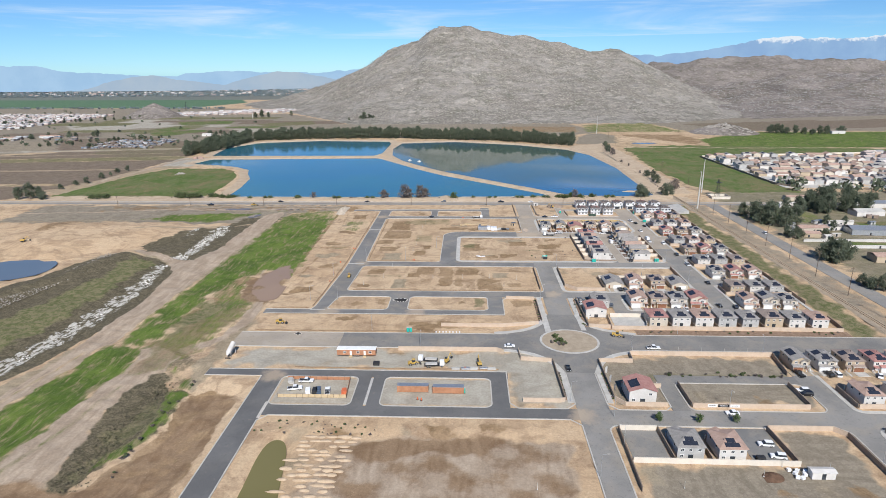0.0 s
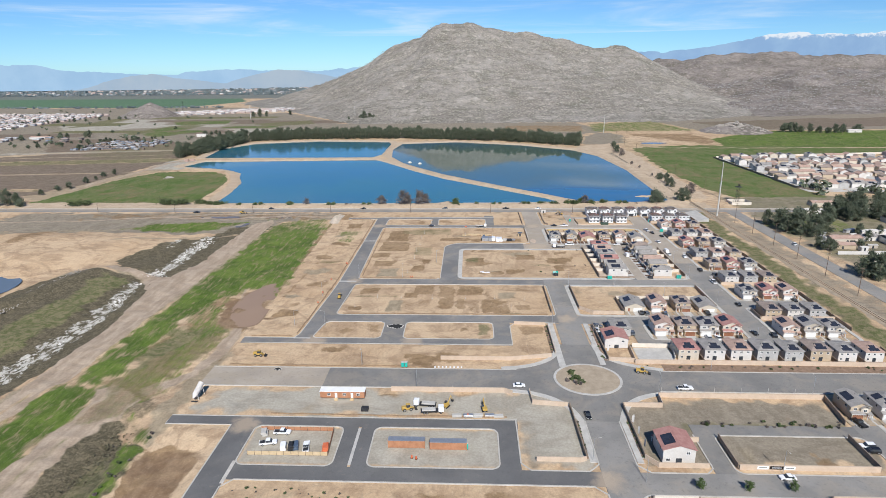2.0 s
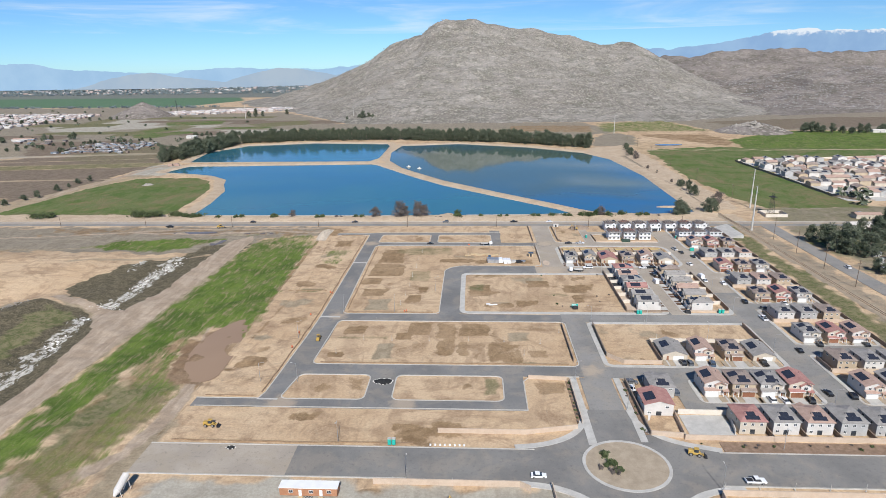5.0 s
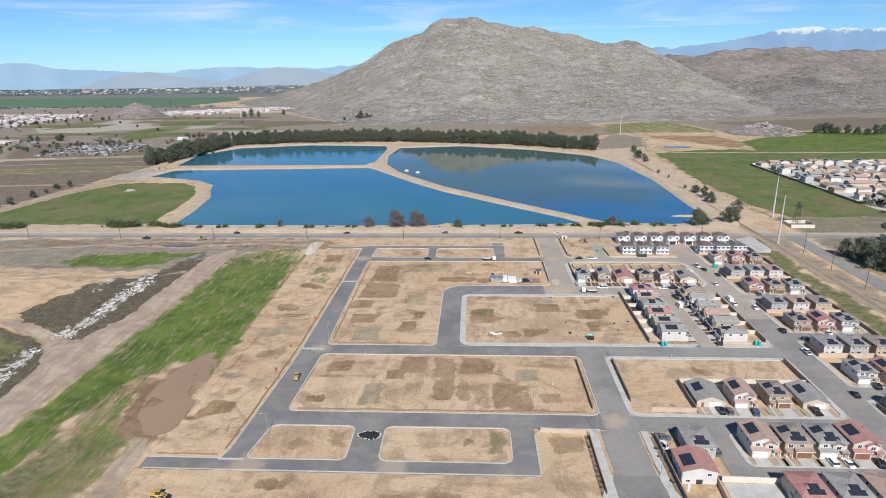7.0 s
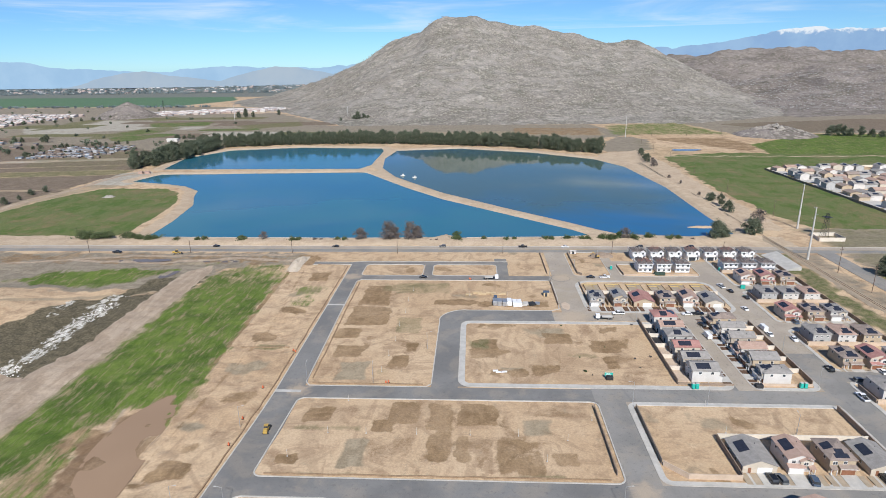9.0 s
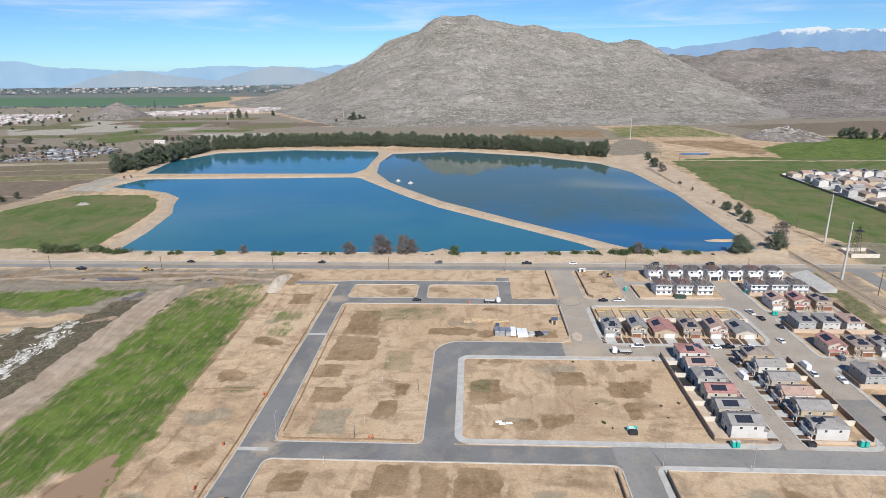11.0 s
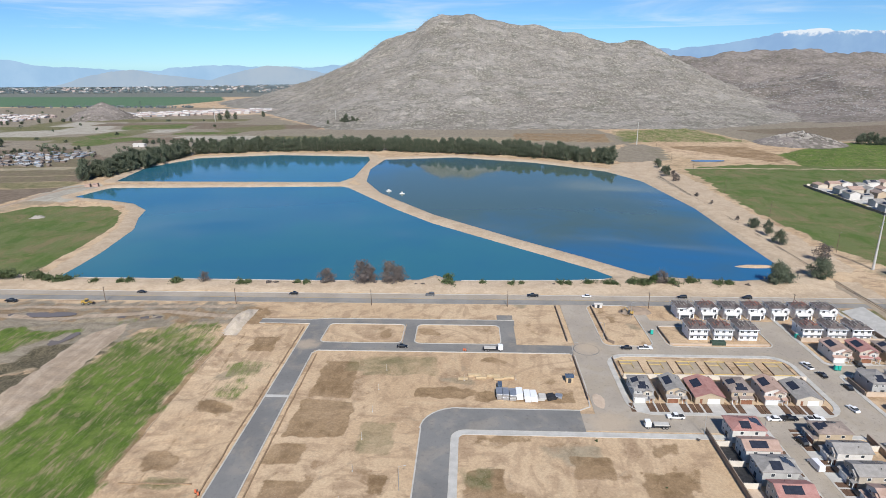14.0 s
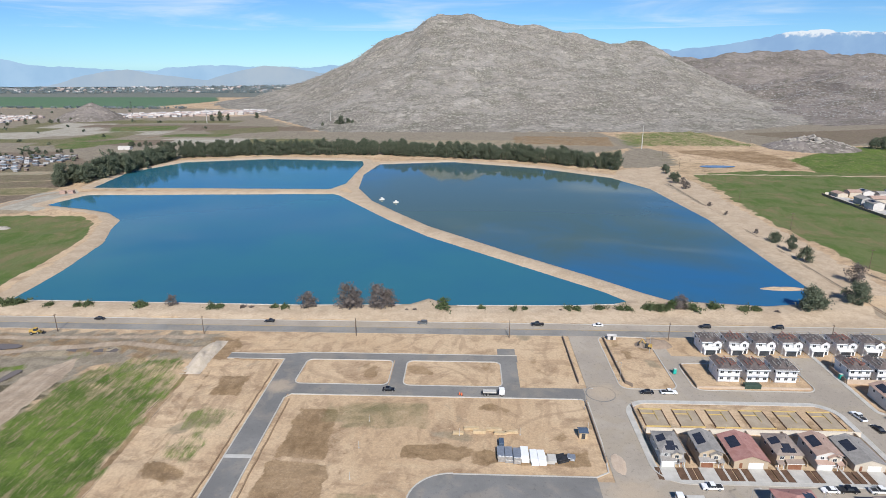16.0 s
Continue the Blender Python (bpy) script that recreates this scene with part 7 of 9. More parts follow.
SL = street_lamp()
SL.matrix_basis = pose(73, 241, 0.1, 0, 0, 90)
for x, y, a in ((100, 261, -90), (130, 241, 90), (40, 200, 0), (56, 284, 180), (40.5, 304, 0), (57, 360, 180), (83, 358.5, 90), (105, 340.5, 90), (129, 372, 0), (129, 330, 0), (129, 400, 0), (76, 430, 0),
                (57, 446, 180), (95, 430, -90), (-45, 261, -90), (-20, 242, 90), (-85, 300, 0), (-81, 340, 0), (-66, 371, 90), (-40, 371, 90), (-21, 400, 0), (58, 500, 180), (41, 480, 0), (76, 524, 0),
                (53, 172, 180), (54, 190, 180), (97, 195.6, -90), (132, 165, 0), (129, 285, 0), (-70, 300, 180), (42, 156, 0)):
    copy_thing(SL, pose(x, y, 0.1, 0, 0, a))

# ---- trees and shrubs ----
def foliage(r, clumps, leaves, size, spread):
    """Leaf quads gathered in clumps."""
    c = np.repeat(clumps, leaves, 0) + r.normal(size=(len(clumps) * leaves, 3)) * spread
    n = len(c)
    u = r.normal(size=(n, 3))
    u /= np.linalg.norm(u, axis=1, keepdims=True)
    v = np.cross(u, r.normal(size=(n, 3)))
    v /= np.linalg.norm(v, axis=1, keepdims=True)
    s = size * r.uniform(0.6, 1.3, (n, 1))
    quad = np.stack([c - u * s, c + v * s * 0.55, c + u * s, c - v * s * 0.55], 1).reshape(-1, 3)
    return quad, np.arange(4 * n).reshape(-1, 4)


def tree(name, label, h, spread, trunk, leaf, seed, clumps=46, leaves=22, low=0.25, size=0.55, category="tree", group=""):
    """Tapered trunk with limbs that carry clumps of leaves; low: where the crown begins, as a share of the height."""
    r = np.random.RandomState(seed)
    ob = thing(name, label, category, group)
    bm = bmesh.new()
    top = Vector((r.normal() * 0.04 * h, r.normal() * 0.04 * h, h * 0.8))
    knee = Vector((r.normal() * 0.02 * h, r.normal() * 0.02 * h, h * 0.4))
    tube(bm, (0, 0, -0.3), knee, trunk, trunk * 0.65, 7)
    tube(bm, knee, top, trunk * 0.65, trunk * 0.15, 6)
    cs = []
    for k in range(9):
        f = low + (0.95 - low) * (k + 0.5) / 9
        a = k * 2.4 + r.uniform(-0.5, 0.5)
        reach = spread * (1 - 0.75 * abs((f - 0.55 + 0.1 * (low < 0.2)) / 0.5) ** 1.7) * r.uniform(0.65, 1.05)
        foot = Vector((0, 0, 0)).lerp(knee, min(1, max(0, f - 0.15) / 0.4)) if f < 0.55 else knee.lerp(top, min(1, (f - 0.55) / 0.4))
        tip = Vector((foot.x + reach * math.cos(a), foot.y + reach * math.sin(a), h * f + 0.05 * h))
        tube(bm, foot, tip, trunk * 0.3, trunk * 0.08, 5)
        for q in range(clumps // 9):
            p = foot.lerp(tip, r.uniform(0.35, 1.1))
            cs.append((p.x + r.normal() * 0.14 * spread, p.y + r.normal() * 0.14 * spread, p.z + r.normal() * 0.05 * h))
    cs += [(top.x + r.normal() * 0.15 * spread, top.y + r.normal() * 0.15 * spread, h * r.uniform(0.82, 0.97)) for _ in range(4)]
    part("trunk", bm, M["bark"], ob)
    vs, fs = foliage(r, np.array(cs), leaves, size, 0.16 * spread)
    vs[:, 2] = np.maximum(vs[:, 2], 0.05)
    mesh_object("crown", vs, fs, M[leaf]).parent = ob
    return ob


def shrub(label, w, h, leaf, seed, leaves=26):
    r = np.random.RandomState(seed)
    ob = thing("shrub", label, "shrub", "shrubs along the road")
    bm = bmesh.new()
    for k in range(5):
        a = k * 1.26
        tube(bm, (0, 0, -0.1), (0.3 * w * math.cos(a), 0.3 * w * math.sin(a), 0.6 * h), 0.07, 0.02, 5)
    part("stems", bm, M["bark"], ob)
    cs = np.array([(r.normal() * 0.27 * w, r.normal() * 0.2 * w, h * r.uniform(0.15, 0.8)) for _ in range(24)])
    vs, fs = foliage(r, cs, leaves, 0.34, 0.13 * w)
    vs[:, 2] = np.maximum(vs[:, 2], 0.03)
    mesh_object("foliage", vs, fs, M[leaf]).parent = ob
    return ob


STANDING = set()


def scatter(protos, places, z=0.0):
    r = random.Random(len(places) * 7 + 1)
    for k, (x, y, s) in enumerate(places):
        p = protos[k % len(protos)]
        m = pose(x, y, z, 0, 0, r.uniform(0, 360)) @ Matrix.Diagonal((s * r.uniform(0.9, 1.1), s * r.uniform(0.9, 1.1), s, 1))
        if p.name not in STANDING:
            STANDING.add(p.name)
            p.matrix_basis = m
        else:
            made = copy_thing(p, pose(0, 0, 0))
            made.matrix_basis = m


def along(line, step, jitter, s0, s1, seed):
    r = random.Random(seed)
    out = []
    for (ax, ay), (bx, by) in zip(line, line[1:]):
        n = max(1, int(math.hypot(bx - ax, by - ay) / step))
        for i in range(n):
            t = (i + r.random() * 0.6) / n
            out.append((ax + (bx - ax) * t + r.uniform(-jitter, jitter), ay + (by - ay) * t + r.uniform(-jitter, jitter), r.uniform(s0, s1)))
    return out


EUC = [tree("eucalyptus_tree", "tall dark green eucalyptus in a windbreak row", h, sp, 0.45, "leaf_dark", sd, 63, 40, 0.12, 0.62, group="windbreak trees") for h, sp, sd in ((19, 7.2, 11), (21, 6.8, 12), (17, 7.4, 13), (20, 6.2, 14))]
scatter(EUC, along([(-418, 868), (-412, 925), (-388, 1060)], 4.6, 3.5, 0.8, 1.15, 1) + along([(-388, 1068), (-270, 1100), (-140, 1104), (49, 1058), (172, 985)], 4.6, 5.5, 0.75, 1.1, 2)
        + along([(-400, 890), (-380, 1040)], 11, 3, 0.8, 1.1, 9) + along([(-380, 1078), (-265, 1110), (-140, 1114), (49, 1068), (176, 992)], 8, 3, 0.7, 1.0, 10))
OAK = [tree("tree", "broad dark green tree with a dense crown", h, sp, 0.4, "leaf_dark", sd, 63, 40, 0.18, 0.44, group="trees of the country side") for h, sp, sd in ((11, 5.5, 21), (9, 5.5, 22), (13, 5, 23))]
BROWN = [tree("tree", "grey-brown tree with thin winter leaves", h, sp, 0.25, "leaf_brown", sd, 54, 22, 0.15, 0.36, group="trees by the water") for h, sp, sd in ((8.5, 4.2, 31), (7, 3.6, 32))]
GREEN = [tree("tree", "small round green tree", h, sp, 0.16, "leaf_bright", sd, 40, 18, 0.2, 0.34, group="young trees") for h, sp, sd in ((5.5, 2.6, 41), (4.6, 2.4, 42))]
scatter(BROWN, [(-150, 566, 0.75), (-81, 567, 1.15), (-60, 567, 1.55), (-57, 569, 1.2), (-45, 567, 1.5), (-41, 569, 1.3), (104, 570, 0.95), (211, 875, 1.0), (216, 900, 0.8), (205, 800, 0.5), (207, 770, 0.4), (206, 715, 0.45), (213, 612, 1.3)])
scatter(OAK, [(167, 572, 1.15), (172, 575, 0.9), (193, 580, 0.95), (199, 584, 0.9), (208, 692, 0.75), (209, 672, 0.78), (206, 650, 0.85), (214, 926, 0.8), (211, 905, 0.8), (219, 960, 0.75), (224, 985, 0.7),
              (-435, 565, 1.15), (-428, 568, 1.0), (-420, 562, 0.7), (-445, 562, 0.9), (-438, 615, 0.5), (-436, 637, 0.55), (-430, 648, 0.55), (-432, 680, 0.6), (-437, 721, 0.6), (-431, 734, 0.5), (-433, 700, 0.4),
              (577, 1172, 1.6), (584, 1168, 1.3), (592, 1165, 1.35), (600, 1160, 1.2), (611, 1150, 1.2), (622, 1142, 1.1), (635, 1137, 1.1), (650, 1140, 1.2), (668, 1150, 1.3), (700, 1160, 1.4)])
scatter(EUC, [(-239, 1476, 0.9), (-252, 1470, 1.1), (-262, 1478, 0.8), (-230, 1470, 0.7), (-290, 1470, 0.5), (-554, 1619, 1.0), (-570, 1610, 0.8), (-540, 1625, 0.7), (-493, 1676, 0.7)])
scatter(OAK, along([(-830, 1110), (-720, 1150)], 12, 12, 0.5, 1.0, 3) + along([(-690, 1050), (-560, 1120)], 9, 6, 0.4, 0.6, 4) + along([(-1150, 1320), (-850, 1620)], 22, 5, 0.6, 0.9, 5)
        + along([(-520, 1180), (-430, 1190)], 8, 2, 0.5, 0.7, 6) + along([(-640, 985), (-760, 1000)], 26, 14, 0.5, 0.9, 8))
# woods and yards beyond the country road
scatter(EUC, [(233, 498, 0.62), (238, 487, 0.75), (236, 474, 0.85), (242, 468, 0.9), (250, 462, 0.85), (246, 480, 0.8), (256, 476, 0.75), (242, 500, 0.6), (262, 470, 0.8), (252, 492, 0.7),
              (304, 530, 0.95), (312, 522, 1.0), (320, 528, 1.05), (330, 524, 1.0), (326, 515, 0.9), (310, 510, 0.85), (340, 530, 0.9), (298, 520, 0.8), (318, 540, 0.95), (335, 512, 0.8), (345, 518, 0.85), (300, 508, 0.7),
              (232, 376, 0.72), (236, 370, 0.8), (241, 374, 0.75), (238, 381, 0.7), (246, 378, 0.7), (281, 500, 0.7), (286, 512, 0.75), (276, 516, 0.6)])
scatter(OAK, [(240, 428, 0.75), (245, 432, 0.65), (238, 436, 0.6), (227, 330, 0.6), (229, 324, 0.7), (233, 320, 0.75), (240, 322, 0.6), (268, 440, 0.5), (280, 452, 0.6), (300, 470, 0.6), (350, 480, 0.7), (285, 470, 0.6), (370, 500, 0.8), (390, 520, 0.8),
              (360, 540, 0.8), (380, 560, 0.7), (400, 540, 0.9), (420, 530, 0.8)])
SHRUB = [shrub("low rounded dark green shrub by the reservoir", 3.6, 1.9, "leaf", 51), shrub("low spreading green shrub by the reservoir", 4.6, 1.6, "leaf", 52), shrub("grey-brown dry shrub by the reservoir", 3.2, 1.6, "leaf_brown", 53)]
scatter(SHRUB[:2], ([(-235, 565, 1.65), (-230, 566, 1.54), (-241, 565, 1.62), (-213, 564, 1.00), (-197, 564, 1.12), (-193, 565, 1.12), (-166, 564, 1.54), (-129, 564, 1.12), (-125, 564, 1.12), (-92, 565, 1.00), (-97, 565, 1.00), (-13, 568, 1.50), (6, 567, 1.00),
                    (22, 567, 0.88), (27, 567, 0.88), (49, 568, 1.00), (53, 568, 1.12), (65, 569, 1.12)] + [(74, 569, 1.12), (78, 569, 1.00), (89, 570, 1.38), (93, 570, 1.38), (97, 570, 1.38), (110, 570, 1.50), (121, 571, 1.65), (135, 570, 1.25), (140, 570, 1.25),
                    (-287, 571, 2.09), (-281, 571, 1.87), (-273, 571, 1.87), (-267, 570, 1.98), (-254, 571, 1.65), (-248, 570, 1.65), (-367, 565, 1.76), (-360, 566, 1.87), (-373, 565, 1.54)]), 0.7)
scatter(GREEN, [(-13, 569, 1.0), (100, 571, 1.1), (69, 187.3, 0.6), (83, 187.3, 0.62), (96, 187.3, 0.55)], 0.3)
scatter(SHRUB[2:], [(-113, 565, 0.9), (-109, 565, 0.7), (-99, 565, 0.6), (-31, 565, 0.5), (-27, 565, 0.6), (45, 567, 0.5), (150, 568, 0.7)], 0.7)
LOW = [shrub("small green bush on open ground", 1.6, 0.9, "leaf", 54, 16), shrub("small dry bush on open ground", 1.4, 0.7, "leaf_brown", 55, 14)]
r9 = random.Random(9)
scatter(LOW, [(43.5 + r9.uniform(-5, 2), 252 + r9.uniform(-4, 5), r9.uniform(0.9, 1.7)) for _ in range(7)] + [(r9.uniform(78, 130), r9.uniform(220, 223.5), r9.uniform(0.4, 0.9)) for _ in range(26)]
        + [(r9.uniform(-74, -30), r9.uniform(176, 184), r9.uniform(0.2, 0.5)) for _ in range(34)] + [(r9.uniform(40, 74), r9.uniform(376, 428), r9.uniform(0.3, 0.6)) for _ in range(9)]
        + [(-111 + r9.uniform(-2, 2), r9.uniform(150, 212), r9.uniform(0.3, 0.7)) for _ in range(22)] + [(r9.uniform(57.5, 59.3), r9.uniform(268, 302), r9.uniform(0.4, 0.7)) for _ in range(9)]
        + [(r9.uniform(74, 176), r9.uniform(261.5, 264.5), r9.uniform(0.3, 0.6)) for _ in range(22)]
        + [(r9.uniform(38.2, 38.8), 202 + 1.9 * k, r9.uniform(0.35, 0.6)) for k in range(11)] + [(r9.uniform(56.2, 56.9), 202 + 1.9 * k, r9.uniform(0.35, 0.6)) for k in range(11)]
        + [(r9.uniform(36.6, 37.7), 275 + 2.4 * k, r9.uniform(0.35, 0.6)) for k in range(12)], 0.1)

# ---- vehicles ----
def wheel(parent, x, y, r, side):
    t = part("tyre", tube(bmesh.new(), (x, y, r), (x, y + side * 0.22, r), r, sides=14), M["tyre"], parent)
    part("rim", tube(bmesh.new(), (x, y + side * 0.2, r), (x, y + side * 0.235, r), r * 0.6, sides=10), M["rim"], t)


def car(kind, paint, label):
    """Length along x, nose at +x. kind: saloon, suv, pickup or van."""
    ob = thing({"saloon": "car", "suv": "car", "pickup": "pickup_truck", "van": "van"}[kind], label, {"pickup": "pickup truck", "van": "van"}.get(kind, "car"), "parked vehicles")
    L, H, W = {"saloon": (4.7, 1.45, 1.82), "suv": (4.8, 1.75, 1.9), "pickup": (5.8, 1.85, 2.0), "van": (5.6, 2.3, 2.0)}[kind]
    belt = {"saloon": 0.92, "suv": 1.05, "pickup": 1.1, "van": 1.15}[kind]
    side = {"saloon": [(-2.35, 0.3), (2.35, 0.3), (2.35, 0.62), (2.2, 0.75), (1.0, belt), (-1.75, belt), (-2.3, 0.9)],
            "suv": [(-2.4, 0.35), (2.4, 0.35), (2.4, 0.8), (2.25, 0.95), (1.1, belt), (-2.35, belt)],
            "pickup": [(-2.9, 0.5), (2.9, 0.5), (2.9, 0.95), (2.75, 1.08), (1.4, belt), (-2.9, belt)],
            "van": [(-2.8, 0.4), (2.8, 0.4), (2.8, 0.95), (2.1, belt), (-2.8, belt)]}[kind]
    roof = {"saloon": [(-1.75, belt), (1.0, belt), (0.25, H), (-1.1, H)], "suv": [(-2.35, belt), (1.1, belt), (0.4, H), (-2.1, H)],
            "pickup": [(-0.75, belt), (1.4, belt), (0.75, H), (-0.6, H)], "van": [(-2.8, belt), (2.1, belt), (1.3, H), (-2.75, H)]}[kind]
    part("body", prism(bmesh.new(), side, "y", -W / 2, W / 2), M[paint], ob)
    part("glazing", prism(bmesh.new(), roof, "y", -W / 2 + 0.09, W / 2 - 0.09), M["pane"] if kind != "van" else M[paint], ob)
    xs = [p[0] for p in roof if p[1] == H]
    part("roof", boxed(min(xs) + 0.02, max(xs) + 0.02, -W / 2 + 0.12, W / 2 - 0.12, H - 0.02, H + 0.04, bevel=0.015), M[paint], ob)
    if kind == "pickup":
        part("bed", boxed(-2.75, -0.9, -W / 2 + 0.14, W / 2 - 0.14, belt - 0.02, belt + 0.02), M["metal_dark"], ob)
    if kind == "van":
        part("windscreen", prism(bmesh.new(), [(2.1, belt + 0.08), (1.45, H - 0.2), (1.50, H - 0.2), (2.16, belt + 0.08)], "y", -0.85, 0.85), M["pane"], ob)
    for sx in (-0.31 * L, 0.31 * L):
        for s in (-1, 1):
            wheel(ob, sx, s * (W / 2 - 0.2), 0.33 if kind == "saloon" else 0.38, s)
    for s in (-1, 1):
        part("headlight", boxed(L / 2 - 0.08, L / 2 + 0.02, s * (W / 2 - 0.35) - 0.18, s * (W / 2 - 0.35) + 0.18, 0.62, 0.76), M["trim"], ob)
    return ob


CARS = dict(w=car("saloon", "car_white", "white saloon car parked at the kerb"), b=car("saloon", "car_black", "black saloon car parked at the kerb"), g=car("suv", "car_grey", "grey estate car parked on a driveway"),
            s=car("suv", "car_blue", "blue-grey family car parked outside"), k=car("suv", "car_black", "black family car parked outside"), u=car("suv", "car_white", "white family car parked outside"),
            p=car("pickup", "car_white", "white pickup truck parked at the kerb"), q=car("pickup", "car_black", "black pickup truck parked at the kerb"), v=car("van", "car_white", "white delivery van parked at the kerb"))
PARKED = set()


def park(k, x, y, a=0):
    m = pose(x, y, 0.07, 0, 0, a)
    if k in PARKED:
        copy_thing(CARS[k], m)
    else:
        PARKED.add(k)
        CARS[k].matrix_basis = m


for k, x, y, a in ((("p", 70, 439.8, 180), ("w", 103, 439.8, 180), ("q", 108, 440.0, 0), ("p", 117, 440.0, 0), ("k", 105.5, 427, 100), ("v", 103.6, 415, 95), ("v", 132, 424, 92), ("w", 132, 418, 92),
                   ("w", 140.4, 413, -90), ("k", 140.6, 386, 90), ("g", 147, 377, 0), ("p", 140.6, 365, 92), ("b", 140.4, 331, 90), ("k", 141, 294, 80), ("b", 133, 296, 95), ("w", 114.4, 290.5, 95), ("k", 124, 290.5, 80),
                   ("k", 87, 318.6, 90), ("q", 120, 319, 90), ("s", 98.8, 318, 80), ("g", 89.6, 318.4, 95), ("p", 84, 244.9, 0),) + (("w", 20, 245.5, 0), ("b", 43, 225, -86), ("w", 97, 192.8, 180), ("u", 100, 174, 175), ("u", 101, 167.5, 170),
                   ("u", 130.5, 209.3, 178), ("k", 130.5, 206.7, 178), ("q", 136, 222.6, 100), ("k", 148, 222.8, 95), ("u", 151.4, 222.8, 85), ("w", 168, 222, 60), ("b", 66, 491.8, 180), ("p", 74, 491.8, 0), ("p", 134, 478, 100), ("b", 136, 471, 100),
                   ("b", 140.5, 462, 95), ("w", 133.5, 447, 100), ("k", 109, 550.6, 180), ("k", 142, 550.8, 180), ("b", -95, 550.5, 180), ("g", -22, 550.8, 180), ("w", 60, 551, 180),) + (("b", -30, 490.2, 0), ("q", 32, 550.7, 180), ("b", -178, 550.4, 0),
                   ("q", -240, 536, 0), ("p", -67, 205.5, 12), ("p", -64, 211.5, 0), ("p", -53.5, 203.5, 100), ("w", 247, 441, 30), ("g", 262, 444, 60), ("k", 268, 447, 20), ("p", 272, 452, 80), ("w", 255, 447, 0), ("u", 225, 442, 90),
                   ("b", 172, 337.5, 90), ("k", 152, 337.0, 80), ("w", 160, 384.5, 90), ("s", 150, 431.5, 90), ("g", 62, 302, 0), ("w", 61, 298, 90), ("g", 76.5, 295, 90), ("q", 155, 479.5, 90), ("u", 110, 291, 90),)):
    park(k, x, y, a)


# ---- builders' yard ----
def portable_toilet():
    ob = thing("portable_toilet", "teal plastic portable toilet with pale roof", "toilet", "portable toilets on site")
    part("cabin", boxed(-0.58, 0.58, -0.58, 0.58, 0.08, 2.15, bevel=0.05), M["teal"], ob)
    part("roof", boxed(-0.62, 0.62, -0.62, 0.62, 2.15, 2.32, bevel=0.07), M["concrete"], ob, "pale plastic roof")
    part("door", boxed(-0.42, 0.42, -0.62, -0.58, 0.2, 2.0), M["teal"], ob)
    part("skid", boxed(-0.6, 0.6, -0.6, 0.6, 0, 0.08), M["metal_dark"], ob)
    return ob


WC = portable_toilet()
WC.location = (-27.6, 260.4, 0.1)
for x, y in ((-26.2, 260.4), (-0.4, 205), (82, 368.3 + 2), (83.4, 370.3), (122.5, 371.8), (124.0, 371.8), (144, 476), (145.3, 476), (143.5, 505), (81, 507)):
    copy_thing(WC, pose(x, y, 0.1))


def trailer(L, side, roof, label):
    ob = thing("office_trailer", label, "trailer")
    W, H = 3.2, 3.3
    part("body", boxed(-L / 2, L / 2, 0, W, 0.7, H), M[side], ob)
    part("roof", boxed(-L / 2 - 0.2, L / 2 + 0.2, -0.2, W + 0.2, H, H + 0.18, bevel=0.05), M[roof], ob)
    for x in (-L * 0.3, L * 0.05, L * 0.36):
        window(ob, x, 0, 1.7, 1.1, 0.9, "s")
    for x in (-L * 0.14, L * 0.22):
        dr = part("door", boxed(x - 0.45, x + 0.45, -0.05, 0, 0.75, 2.75), M["trim"], ob)
        for k in range(3):
            part("step", boxed(x - 0.7, x + 0.7, -0.4 - 0.3 * k, -0.1 - 0.3 * k, 0.0, 0.62 - 0.2 * k), M["wood"], dr)
    for x in (-0.8, 0.0, 0.8):
        wheel(ob, x * 1.1, 0.3, 0.38, -1)
    return ob


trailer(17.0, "rust", "trim", "orange-brown site office trailer with white roof").location = (-47.8, 234.2, 0)


def container(L, label):
    ob = thing("storage_container", label, "container", "storage containers on the gravel lot")
    part("body", boxed(-L / 2, L / 2, 0, 2.5, 0.15, 2.75), M["rust"], ob)
    bm = bmesh.new()
    n = int(L / 0.5)
    for i in range(n):
        x = -L / 2 + (i + 0.25) * L / n
        box(bm, x, x + 0.22, -0.04, 0.0, 0.3, 2.6)
    part("corrugation", bm, M["rust"], ob)
    part("roof", boxed(-L / 2, L / 2, 0, 2.5, 2.75, 2.82), M["steel"], ob, "grey steel roof")
    for x in (-L / 2 + 0.1, L / 2 - 0.1):
        part("corner_post", boxed(x - 0.12, x + 0.12, -0.05, 0.1, 0.0, 2.85), M["rust"], ob)
    return ob


C1 = container(12.2, "rusty orange steel storage container with grey roof")
C1.location = (-20.3, 204.6, 0.05)
copy_thing(C1, pose(-6.4, 204.0, 0.05))


